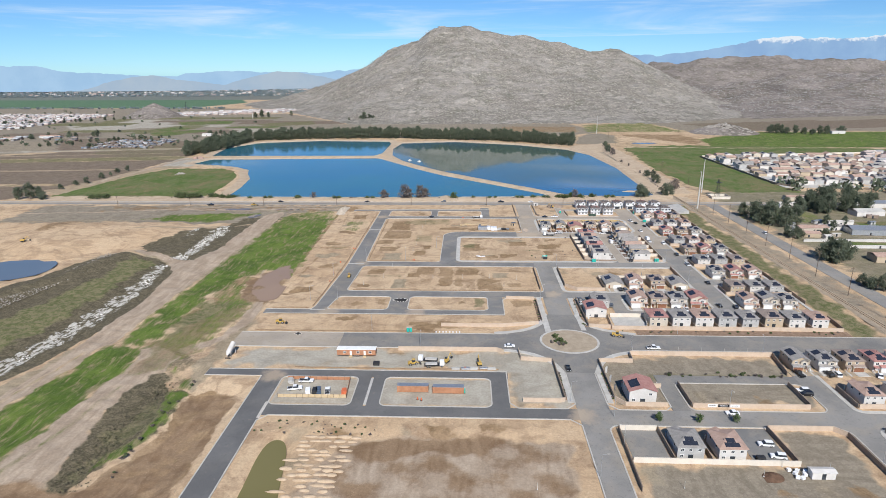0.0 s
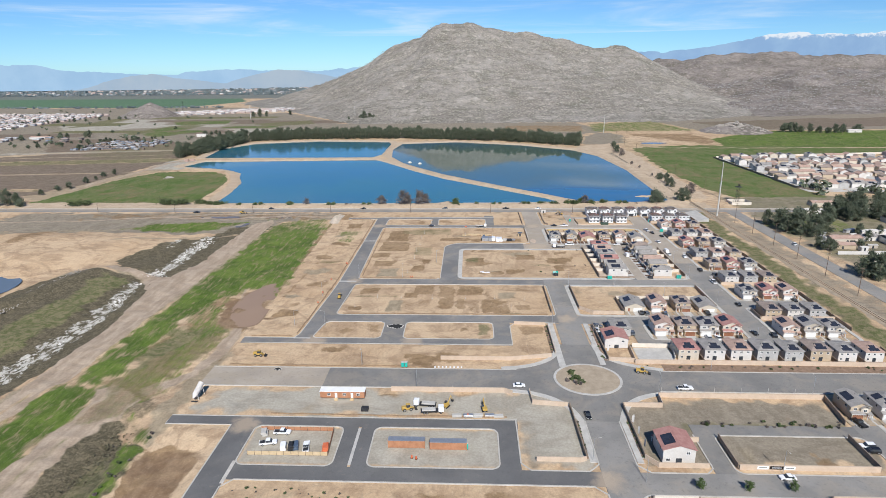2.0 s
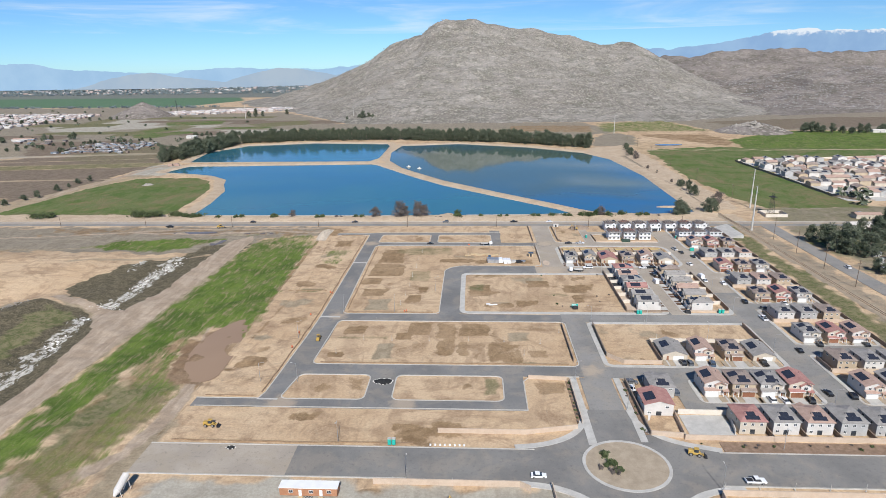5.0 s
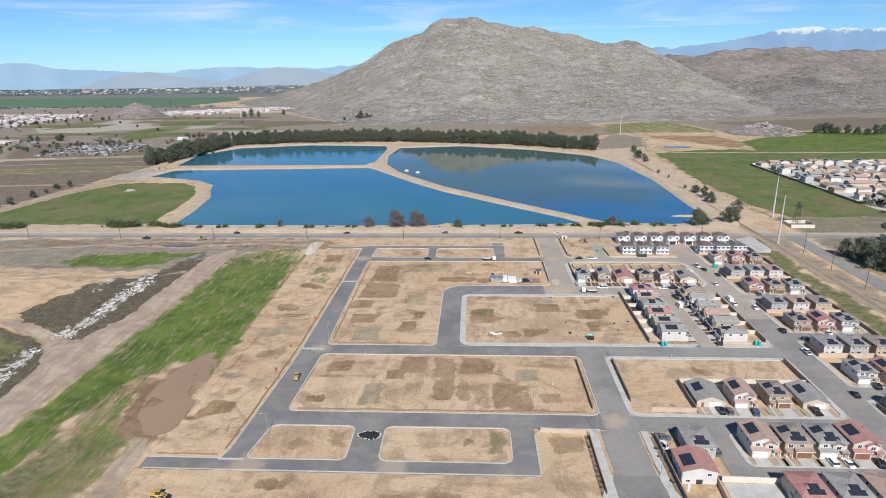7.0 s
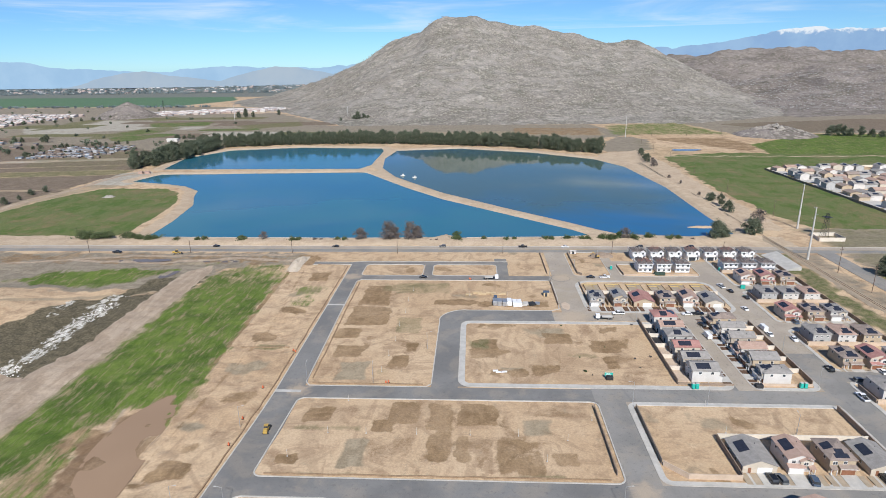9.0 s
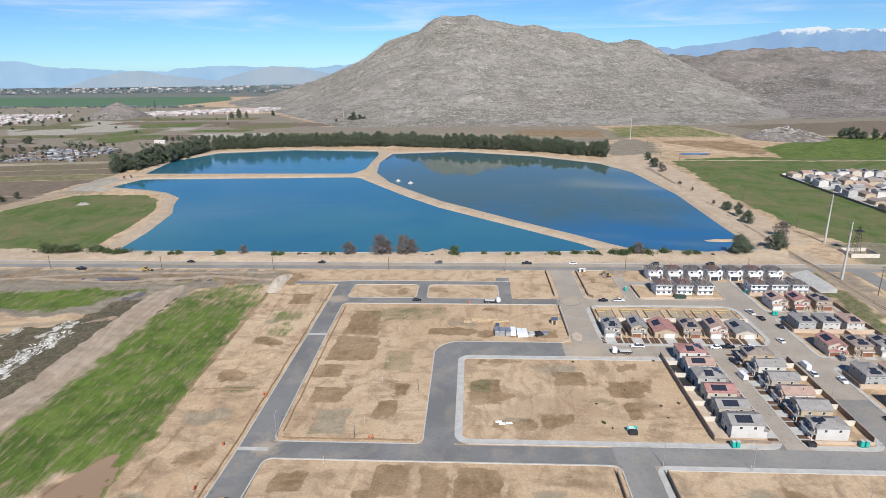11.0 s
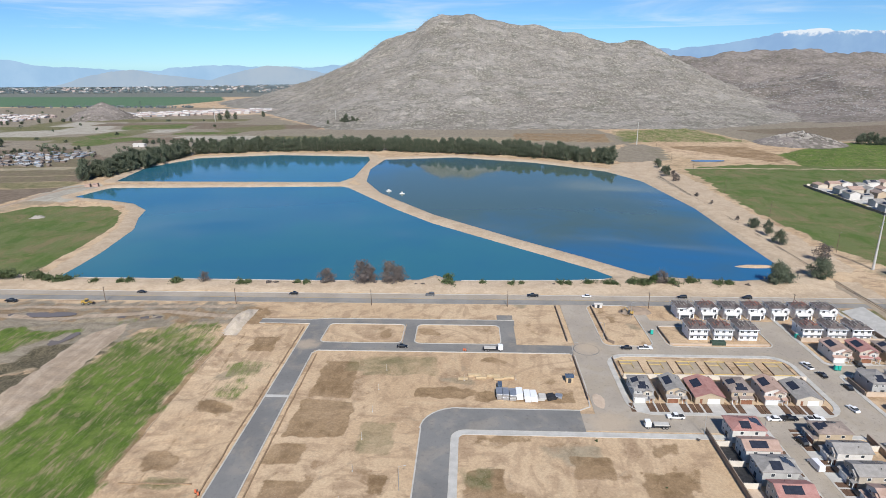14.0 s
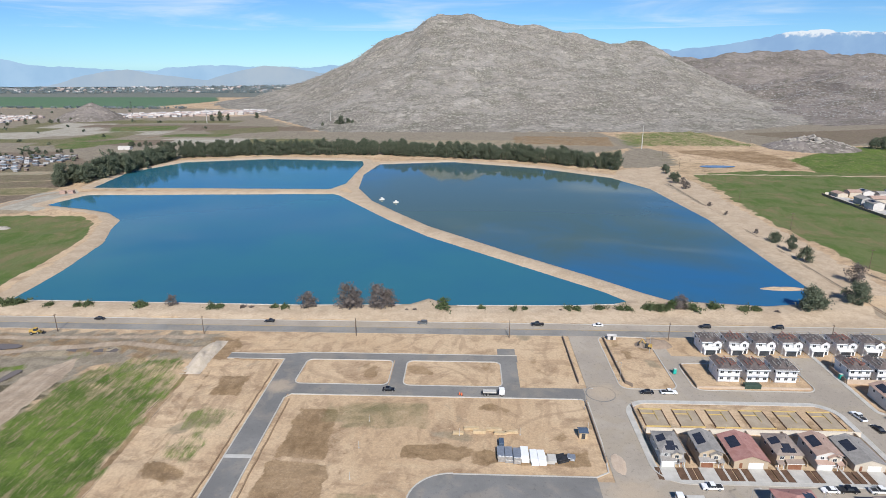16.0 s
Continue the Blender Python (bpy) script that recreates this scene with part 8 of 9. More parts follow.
def low_silo():
    ob = thing("cement_silo", "white mobile cement silo leaning on its frame", "silo")
    bm = bmesh.new()
    tube(bm, (0, 0, 3.2), (1.0, 6.2, 6.6), 1.5, sides=16)
    tube(bm, (-0.35, -2.0, 2.0), (0, 0, 3.2), 0.4, 1.5, 16)
    part("tank", bm, M["white"], ob)
    for x, y in ((-1.3, 0.2), (1.3, 0.2), (-0.4, 5.5), (2.2, 5.5)):
        part("leg", tube(bmesh.new(), (x, y, 0), (x * 0.7 + 0.2, y, 4.2 if y > 1 else 2.6), 0.14, sides=6), M["white"], ob)
    part("hopper_frame", boxed(-1.6, 1.6, -2.4, -1.6, 0, 0.4), M["metal_dark"], ob)
    part("ladder", tube(bmesh.new(), (1.6, 0.4, 2.0), (2.5, 5.8, 6.0), 0.06, sides=5), M["steel"], ob)
    return ob


low_silo().matrix_basis = pose(-104, 232.5, 0) @ Matrix.Scale(0.72, 4)


def loader(label, scale=1.0, kind="loader"):
    """Wheeled machine with a cab and a boom; nose at +x."""
    ob = thing("wheel_loader" if kind == "loader" else "excavator", label, "machine")
    if kind == "loader":
        part("chassis", boxed(-3.0, 1.6, -0.9, 0.9, 0.8, 1.7, bevel=0.1), M["yellow"], ob)
        part("engine_hood", boxed(-3.0, -0.9, -0.8, 0.8, 1.7, 2.4, bevel=0.12), M["yellow"], ob)
        cab = part("cab", boxed(-0.8, 0.8, -0.8, 0.8, 1.7, 3.1, bevel=0.1), M["pane"], ob)
        part("cab_roof", boxed(-0.95, 0.95, -0.9, 0.9, 3.1, 3.25, bevel=0.05), M["yellow"], cab)
        for s in (-1, 1):
            part("lift_arm", tube(bmesh.new(), (0.9, 0.5 * s, 1.6), (3.2, 0.5 * s, 0.6), 0.14, sides=6), M["yellow"], ob)
        part("bucket", prism(bmesh.new(), [(3.1, 0.1), (4.3, 0.1), (4.2, 0.3), (3.3, 0.5), (3.3, 1.2), (3.1, 1.1)], "y", -1.25, 1.25), M["metal_dark"], ob)
        for x in (-1.9, 1.2):
            for s in (-1, 1):
                wheel(ob, x, s * 0.9, 0.75, s)
    else:
        for s in (-1, 1):
            part("track", boxed(-1.7, 1.7, s * 0.9 - 0.28, s * 0.9 + 0.28, 0, 0.75, bevel=0.25), M["tyre"], ob)
        part("house_body", boxed(-1.9, 1.1, -1.1, 1.1, 0.85, 2.0, bevel=0.12), M["yellow"], ob)
        part("cab", boxed(-0.1, 1.2, 0.2, 1.1, 0.95, 2.7, bevel=0.08), M["pane"], ob)
        part("boom", tube(bmesh.new(), (1.0, -0.2, 1.6), (3.4, -0.2, 4.3), 0.26, 0.2, 6), M["yellow"], ob)
        part("stick", tube(bmesh.new(), (3.4, -0.2, 4.3), (4.9, -0.2, 1.6), 0.2, 0.14, 6), M["yellow"], ob)
        part("bucket", prism(bmesh.new(), [(4.5, 0.6), (5.3, 0.6), (5.2, 1.6), (4.7, 1.6)], "y", -0.7, 0.3), M["metal_dark"], ob)
    return ob


loader("yellow wheel loader on graded dirt").matrix_basis = pose(-92, 269, 0) @ Matrix.Scale(0.8, 4)
loader("yellow compact loader on the new street").matrix_basis = pose(-71, 338, 0.05, 0, 0, 95) @ Matrix.Scale(0.8, 4)
loader("yellow wheel loader beside pallets").matrix_basis = pose(-22, 227.5, 0, 0, 0, 20) @ Matrix.Scale(0.8, 4)
loader("yellow grader at the roundabout").matrix_basis = pose(71, 257.5, 0.05, 0, 0, -15) @ Matrix.Scale(0.8, 4)
loader("yellow loader beside the main road").matrix_basis = pose(-198, 534, 0, 0, 0, 10) @ Matrix.Scale(0.9, 4)
loader("yellow excavator on a gravel lot", kind="excavator").matrix_basis = pose(6, 228, 0, 0, 0, 100) @ Matrix.Scale(0.8, 4)
loader("yellow excavator near stacked pallets", kind="excavator").matrix_basis = pose(-8, 230, 0, 0, 0, 60) @ Matrix.Scale(0.8, 4)
loader("yellow excavator on a dirt heap", kind="excavator").matrix_basis = pose(77, 529, 0.2, 0, 0, 160) @ Matrix.Scale(0.8, 4)
loader("yellow bulldozer-like excavator far off on a tan mound", kind="excavator").matrix_basis = pose(-322, 402, 3.0, 0, 0, 20) @ Matrix.Scale(0.9, 4)


def work_truck(label):
    ob = thing("flatbed_truck", label, "truck")
    part("cab", boxed(2.2, 4.2, -1.15, 1.15, 0.7, 2.7, bevel=0.15), M["car_white"], ob)
    part("windscreen", boxed(3.6, 4.24, -1.0, 1.0, 1.7, 2.5), M["pane"], ob)
    part("flatbed", boxed(-4.2, 2.0, -1.2, 1.2, 0.95, 1.15), M["metal_dark"], ob)
    part("load", boxed(-3.8, 1.2, -1.0, 1.0, 1.15, 1.7, bevel=0.08), M["concrete"], ob)
    for x in (-3.0, -1.9, 3.2):
        for s in (-1, 1):
            wheel(ob, x, s * 0.9, 0.5, s)
    return ob


work_truck("white flatbed truck carrying grey blocks").matrix_basis = pose(-16, 230.5, 0, 0, 0, 175)
work_truck("white flatbed truck parked among materials").matrix_basis = pose(-13, 226.2, 0, 0, 0, 5)
work_truck("long flatbed truck with a crane on the street").matrix_basis = pose(9, 488.6, 0.05, 0, 0, 0)
work_truck("white water truck at a street corner").matrix_basis = pose(62, 434, 0.05, 0, 0, 180)


def stack(name, label, x, y, w, d, h, material, n=3, turn=0, category="stack"):
    """A pile of boards, blocks or wrapped goods in layers."""
    ob = thing(name, label, category)
    r = random.Random(int(x * 7 + y * 3))
    for k in range(n):
        j = 0.12 * min(w, d)
        ox, oy = r.uniform(-j, j), r.uniform(-j, j)
        part("layer", boxed(-w / 2 + ox, w / 2 + ox, -d / 2 + oy, d / 2 + oy, h * k / n + (0 if k == 0 else 0.03), h * (k + 1) / n, bevel=min(0.05, h / n / 4)), M[material], ob)
    ob.matrix_basis = pose(x, y, 0.05, 0, 0, turn)
    return ob


for x, y, w in ((10.2, 452.2, 2.2), (12.6, 451.6, 2.3), (15.0, 451.6, 2.3), (17.4, 452.0, 2.4), (20.2, 450.8, 2.2), (22.5, 450.8, 2.2)):
    stack("wrapped_pallet", "white plastic-wrapped stack of building goods", x, y, w, 5.2, 2.3, "car_white" if x > 16 else "steel", 2, 0, "pallet")
stack("wrapped_pallet", "grey wrapped stack of building goods", 25.4, 451, 2.6, 3.6, 1.2, "concrete", 2)
stack("pipe_bundle", "heap of dark pipes and fittings", 29.0, 451.5, 3.5, 3.2, 1.0, "metal_dark", 3, 20)
stack("pipe_bundle", "heap of grey conduit beside pallets", 31.8, 452, 2.4, 2.6, 0.8, "steel", 3, -15)
stack("crate", "blue cable drum crate", 10.6, 457.5, 1.6, 3.0, 2.2, "car_blue", 2)
for x, y, w, t in ((1.0, 466.4, 5.0, 4), (8.5, 466.0, 5.2, -3), (3.5, 464.6, 4.2, 2), (14.0, 465.0, 4.6, 6), (-3.5, 463.8, 3.6, 0), (10.5, 464.2, 4.0, 1)):
    stack("lumber_stack", "stack of pale sawn lumber on bare dirt", x, y, w, 1.2, 0.9, "wood", 3, t, "lumber")
for x, y, c in ((-4.0, 223.8, "concrete"), (0.2, 223.9, "steel"), (3.6, 224.0, "concrete"), (7.8, 224.2, "steel"), (11, 224.0, "concrete")):
    stack("block_pallet", "pallets of grey concrete blocks", x, y, 3.4, 1.4, 0.8, c, 2, 3, "pallet")
for x, y, c in ((-61, 203.4, "car_white"), (-58.6, 203.6, "metal_dark"), (-57, 204, "car_blue"), (-70, 211, "concrete"), (-47, 203, "orange")):
    stack("yard_box", "box of site supplies in the yard", x, y, 1.8, 3.2, 1.7, c, 2, 12, "box")
for x, y in ((-38, 227), (95, 166.2), (52, 376.5), (107, 366.0 + 5.5)):
    stack("waste_skip", "dark steel waste skip", x, y, 2.6, 1.8, 1.4, "metal_dark", 1, 0, "skip")
stack("waste_skip", "green steel waste skip beside unfinished houses", 106.5, 497.6, 6.0, 2.4, 1.6, "skip_green", 1, 0, "skip")
for k, (x, y) in enumerate(((101, 161), (102.2, 159.4), (103.4, 160.8), (102, 157.6), (104.8, 159), (103.3, 157.2), (105.6, 160.6))):
    stack("sack", "white bulk sack of building material", x, y, 1.1, 1.1, 0.9, "car_white", 1, k * 23, "sack")
for x, y in ((9.2, 380.6), (11.6, 381.0), (8.0, 381.8)):
    stack("wrapped_pallet", "flat pale pink sheet pile on dirt", x, y, 2.2, 1.0, 0.35, "car_white", 1, 6, "pallet")
for k in range(8):
    stack("paint_bucket", "white buckets in a row along the kerb", -14 + 1.6 * k, 260.2, 0.6, 0.6, 0.5, "car_white", 1, 0, "bucket")


def shed(x, y, w, d, h, wall, roof, label, turn=0):
    ob = thing("shed", label, "shed")
    part("wall", boxed(-w / 2, w / 2, 0, d, 0, h), M[wall], ob)
    top = gable(bmesh.new(), -d, 0, -w / 2, w / 2, h, d * 0.13, 0.3)
    top.transform(pose(0, 0, 0, 0, 0, -90))
    part("roof", top, M[roof], ob)
    part("door", boxed(-0.6, 0.6, -0.05, 0, 0.05, 2.0), M["pane"], ob)
    ob.matrix_basis = pose(x, y, 0, 0, 0, turn)
    return ob


shed(109.5, 157.2, 7.0, 2.6, 2.4, "white", "white", "low white site shed beside sacks")
shed(37.4, 462.5, 2.6, 2.6, 2.4, "wood", "car_blue", "small booth with a blue roof by the street")
shed(63.2, 536.6, 3.6, 1.6, 2.0, "white", "white", "small white trailer booth by the main road")
for x, y, w, d, h, wa, ro, lab, tu in (((264, 447, 22, 9, 3.2, "cream", "roof_tan", "long low farm house with a tan roof", 5), (283, 452, 12, 8, 3, "white", "roof_grey", "white farm house with grey roof", 10), (252, 432, 16, 8, 3, "beige", "roof_tan", "tan roofed outbuilding beside parked cars", -8),
                                       (296, 468, 20, 4, 3.2, "white", "white", "long white trailer home", 3), (300, 438, 26, 14, 4, "steel", "steel", "grey metal barn with a wide roof", -5), (272, 420, 60, 0.5, 2.0, "white", "white", "long white farm fence", 0), (285, 404, 64, 0.5, 2.0, "white", "white", "long white farm fence", 0),
                                       (338, 498, 24, 12, 4, "white", "concrete", "pale barn roof among trees", 4), (372, 530, 30, 12, 4, "white", "steel", "grey roofed barn beyond trees", 0), (345, 470, 10, 3, 3, "white", "white", "white caravan on grass", 0),) + ((268, 372, 12, 10, 4, "beige", "roof_tan", "brown farm building by the country road", 0),
                                       (330, 445, 16, 10, 4, "white", "steel", "metal roofed farm shed", 15), (286, 530, 14, 8, 3.5, "white", "white", "white farm house behind trees", 0), (310, 560, 20, 8, 3.5, "cream", "roof_tan", "farm house near the estate wall", 0),
                                       (-250, 1466, 14, 7, 4, "white", "white", "white farm house at the foot of the hill", 0), (-215, 1462, 10, 6, 4, "white", "roof_grey", "small farm house at the foot of the hill", 0), (690, 1150, 24, 9, 4, "white", "white", "white farm house among trees", 0),
                                       (-505, 1145, 18, 8, 4, "white", "white", "white farm building behind trees", 0), (-800, 1120, 40, 10, 4, "white", "roof_tan", "long farm building on the plain", 0), (-880, 1090, 60, 10, 4, "cream", "roof_tan", "long farm building on the plain", 5),)):
    shed(x, y, w, d, h, wa, ro, lab, tu)
YARD = ("small weathered shed in a farm yard", "parked white trailer in a farm yard", "small tin-roofed shed among trees", "rusty brown shed in a farm yard")
for k, (x, y, w) in enumerate(((242, 436, 4), (253, 452, 3), (246, 442, 5), (258, 438, 4), (282, 474, 9), (264, 428, 5), (273, 434, 6), (335, 491, 8), (256, 464, 7), (355, 540, 12), (384, 572, 10), (290, 522, 9), (308, 572, 8), (276, 460, 4), (312, 456, 6), (262, 459, 4), (322, 470, 5), (350, 505, 7))):
    wall, roof = (("grey", "steel"), ("white", "white"), ("taupe", "concrete"), ("block_dark", "roof_brown"))[k % 4]
    shed(x, y, w, 2.6 + 0.3 * (k % 3), 2.2 + 0.2 * (k % 2), wall, roof, YARD[k % 4], 37 * k % 50 - 25)
for x, y in ((-390, 838), (-384, 842), (-380, 836)):
    stack("pump_housing", "reddish pump housing on the reservoir bank", x, y, 5, 4, 3.0, "roof_tan", 2, 10, "pump")


def pontoon(x, y, turn):
    ob = thing("pontoon", "small white floating pontoon on the reservoir", "pontoon", "pontoons on the water")
    for s in (-0.9, 0.9):
        part("float", tube(bmesh.new(), (-2.4, s, 0.1), (2.4, s, 0.1), 0.45, sides=10), M["white"], ob)
    part("deck", boxed(-2.3, 2.3, -1.2, 1.2, 0.5, 0.62), M["trim"], ob)
    part("hut", boxed(-0.8, 0.9, -0.7, 0.7, 0.62, 2.0, bevel=0.08), M["white"], ob)
    ob.matrix_basis = pose(x, y, 0.0, 0, 0, turn)


pontoon(-79.9, 820.4, 30)
pontoon(-65.6, 809.0, 10)


def feather_flag(label, cloth):
    ob = thing("feather_flag", label, "flag", "feather flags by the model homes")
    part("pole", tube(bmesh.new(), (0, 0, 0), (0, 0, 4.2), 0.05, 0.03, 6), M["steel"], ob)
    part("cloth", prism(bmesh.new(), [(0.04, 1.0), (0.8, 1.2), (0.85, 3.4), (0.45, 4.1), (0.04, 4.2)], "y", -0.015, 0.015), M[cloth], ob)
    return ob


FLAGS = [feather_flag("white feather flag beside a model home", "white"), feather_flag("dark feather flag beside a model home", "car_black")]
FLAGS[0].matrix_basis, FLAGS[1].matrix_basis = pose(60.6, 275, 0.1), pose(60.6, 289.5, 0.1)
for k, (x, y) in enumerate(((60.6, 280), (60.6, 284.6), (60.6, 295), (60.6, 300), (58.0, 206), (58.0, 213), (58.0, 220))):
    copy_thing(FLAGS[k % 4 == 3], pose(x, y, 0.1, 0, 0, 25 * k))


def notice_board(x, y, w, h, material, label):
    ob = thing("notice_board", label, "sign")
    for s in (-1, 1):
        part("post", boxed(s * w * 0.4 - 0.06, s * w * 0.4 + 0.06, 0, 0.12, 0, h + 1.0), M["trim"], ob)
    b = part("board", boxed(-w / 2, w / 2, -0.06, 0, 0.9, h + 0.9), M[material], ob)
    for k in range(3):
        part("text_bar", boxed(-w * 0.38, w * (0.34 - 0.1 * k), -0.075, -0.06, 1.05 + h * (0.15 + 0.25 * k), 1.05 + h * (0.25 + 0.25 * k)), M["car_white"], b)
    ob.matrix_basis = pose(x, y, 0.05)


notice_board(52, 377.5, 3.2, 1.4, "teal", "green and blue site notice board on two posts")
for x, w, c in ((91.5, 3.4, "car_white"), (95.6, 4.2, "car_black"), (99.6, 3.4, "car_white")):
    b = thing("banner", "printed banner hung on a block wall", "banner")
    s = part("cloth", boxed(-w / 2, w / 2, -0.04, 0.0, 0.35, 1.5), M[c], b)
    part("text_bar", boxed(-w * 0.35, w * 0.35, -0.05, -0.04, 0.8, 1.05), M["car_black" if c == "car_white" else "car_white"], s)
    b.location = (x, 196.86, 0)


def survey_post(label):
    ob = thing("survey_post", label, "post", "marker posts on the lots")
    part("post", boxed(-0.05, 0.05, -0.05, 0.05, 0, 2.6), M["kerb"], ob)
    part("base", boxed(-0.2, 0.2, -0.2, 0.2, 0, 0.25, bevel=0.04), M["concrete"], ob)
    return ob


SP = survey_post("white marker post on a bare lot")
SP.location = (-50, 338, 0)
for x, y in ((-37, 338), (-20, 338), (-2, 338), (14, 338), (30, 336), (-47, 358), (-38, 380), (-37, 394), (-36, 408), (-36, 424), (-35, 440), (-35, 455), (-34, 470), (-3, 463), (17, 464), (40, 468), (58, 468), (83, 342), (105, 341), (82, 358), (78, 395), (78, 415),
             (40, 348), (22, 325), (-60, 325), (66, 152), (100, 163), (114, 162), (92, 158), (-12, 110), (-2, 112), (22, 150), (85, 468), (106, 468), (74, 242), (84, 242), (94, 242), (104, 242), (114, 242), (124, 242), (-46, 241), (-24, 241), (-6, 241)):
    copy_thing(SP, pose(x, y, 0.0))


def barrel():
    ob = thing("safety_barrel", "orange plastic safety barrel", "barrel", "orange barrels on the street")
    part("drum", tube(bmesh.new(), (0, 0, 0.08), (0, 0, 1.0), 0.34, 0.27, 12), M["orange"], ob)
    part("base", tube(bmesh.new(), (0, 0, 0), (0, 0, 0.1), 0.45, sides=12), M["tyre"], ob)
    return ob


BR = barrel()
BR.location = (-78, 396, 0.06)
for x, y in ((-79.2, 397), (-35, 371), (-34, 371.5), (-82, 366), (-2.6, 487.8), (-3.4, 488.2), (-81, 330), (-82, 345), (-47.5, 201), (-46.5, 202), (-18, 199.5), (-16.5, 199), (0, 224)):
    copy_thing(BR, pose(x, y, 0.06))


def panel_fence(pts, h, material, label):
    """Board fence of separate panels."""
    ob = thing("site_fence", label, "fence")
    for (ax, ay), (bx, by) in zip(pts, pts[1:]):
        n = max(1, round(math.hypot(bx - ax, by - ay) / 2.4))
        a = math.degrees(math.atan2(by - ay, bx - ax))
        L = math.hypot(bx - ax, by - ay) / n
        for i in range(n):
            p = part("panel", boxed(0.06, L - 0.06, -0.04, 0.04, 0.1, h), M[material], ob)
            p.matrix_basis = pose(ax + (bx - ax) * i / n, ay + (by - ay) * i / n, 0.05, 0, 0, a)
            q = part("fence_post", boxed(-0.06, 0.06, -0.06, 0.06, 0, h + 0.15), M["pole"], ob)
            q.matrix_basis = pose(ax + (bx - ax) * i / n, ay + (by - ay) * i / n, 0.05)


panel_fence([(-72, 199.6), (-45.5, 199.8)], 1.5, "wood", "tan board fence round the contractors' yard")
panel_fence([(-45.5, 200), (-46.5, 213.5), (-72, 213.5)], 1.5, "rust", "orange-brown board fence of the contractors' yard")

# mounds of soil and gravel
def mound(name, x, y, w, d, h, material, label, seed):
    r = np.random.RandomState(seed)
    n = 22
    X, Y = np.meshgrid(np.linspace(-1, 1, n), np.linspace(-1, 1, n))
    q = np.clip(1 - X ** 2 - Y ** 2, 0, 1)
    Z = h * q ** 0.8 * (1 + 0.25 * waves(X * 5, Y * 5, 4, seed, 3)) - 0.15
    idx = np.arange(n * n).reshape(n, n)
    fs = np.stack([idx[:-1, :-1], idx[:-1, 1:], idx[1:, 1:], idx[1:, :-1]], -1).reshape(-1, 4)
    tagged(mesh_object(name, np.stack([x + X * w, y + Y * d, Z], -1).reshape(-1, 3), fs, M[material], True), label, "mound")


mound("soil_mound", 80, 532, 8, 4, 2.6, "block_dark", "heap of brown excavated soil", 1)
mound("gravel_mound", -111, 515, 4.2, 15, 2.4, "gravel_heap", "long heap of pale sandy gravel", 2)
mound("soil_mound", 95, 158, 3.2, 2.6, 1.0, "mulch", "heap of dark soil on a bare lot", 3)
mound("soil_mound", 46, 450, 2.6, 6, 0.5, "block", "spilt sand heap at a street corner", 4)


def tarp_heap(x, y, w, d, h, bags, seed):
    """A heap under a crumpled black sheet, weighed down by sandbags round its edge."""
    r = random.Random(seed)
    ob = thing("covered_heap", "heap under a crumpled black sheet held by white sandbags", "heap")
    bm = bmesh.new()
    bmesh.ops.create_grid(bm, x_segments=14, y_segments=10, size=1.0)
    for v in bm.verts:
        q = max(abs(v.co.x), abs(v.co.y))
        a = math.atan2(v.co.y, v.co.x)
        k = q * (0.92 + 0.05 * math.sin(3 * a + seed) + 0.03 * math.sin(7 * a)) / max(1e-6, math.hypot(v.co.x, v.co.y))
        v.co = (v.co.x * k * w, v.co.y * k * d, 0.03 + h * max(0, 1 - q ** 1.5) * r.uniform(0.6, 1.0) + 0.1 * r.random() * (q < 0.95))
    bmesh.ops.solidify(bm, geom=bm.faces[:], thickness=0.02)
    part("sheet", bm, M["tyre"], ob)
    for k in range(bags):
        a = 2 * math.pi * k / bags + r.uniform(-0.1, 0.1)
        q = 0.92 + 0.05 * math.sin(3 * a + seed) + 0.03 * math.sin(7 * a)
        bag = part("sandbag", boxed(-0.3, 0.3, -0.2, 0.2, 0.0, 0.22, bevel=0.08), M["white"], ob)
        bag.matrix_basis = pose(q * w * 0.95 * math.cos(a), q * d * 0.95 * math.sin(a), 0.03, 0, 0, r.uniform(0, 180))
    ob.location = (x, y, 0.05)


tarp_heap(-35.6, 301.0, 4.4, 2.6, 0.8, 22, 5)
tarp_heap(-80, 257.0, 1.7, 1.1, 0.6, 6, 6)
mound("sand_spit", 170, 603, 13, 3.0, 1.0, "hump", "low sand spit reaching into the water", 8)
mound("rock_pile", -352, 712, 6, 4, 1.6, "boulder", "heap of pale rock in a green field", 7)

# ---- housing beyond ----
def plain_house(wall, roof, label):
    ob = thing("house", label, "house", "houses of the older estate")
    part("wall", prism(bmesh.new(), [(-5, 0), (5, 0), (5, 4.6), (0, 6.2), (-5, 4.6)], "y", 0, 12), M[wall], ob)
    part("roof", gable(bmesh.new(), -5, 5, 0, 12, 4.62, 1.6, 0.5), M[roof], ob)
    part("garage_door", boxed(-3.2, 1.6, -0.05, 0, 0.05, 2.3), M["garage_white"], ob)
    window(ob, 3.2, 0, 1.0, 1.4, 1.2, "s")
    if roof == "roof_grey":
        part("solar_panel", prism(bmesh.new(), [(1.0, 6.10), (3.8, 5.28), (3.8, 5.38), (1.0, 6.20)], "y", 3, 9), M["solar"], ob, "blue-black solar panel")
    return ob


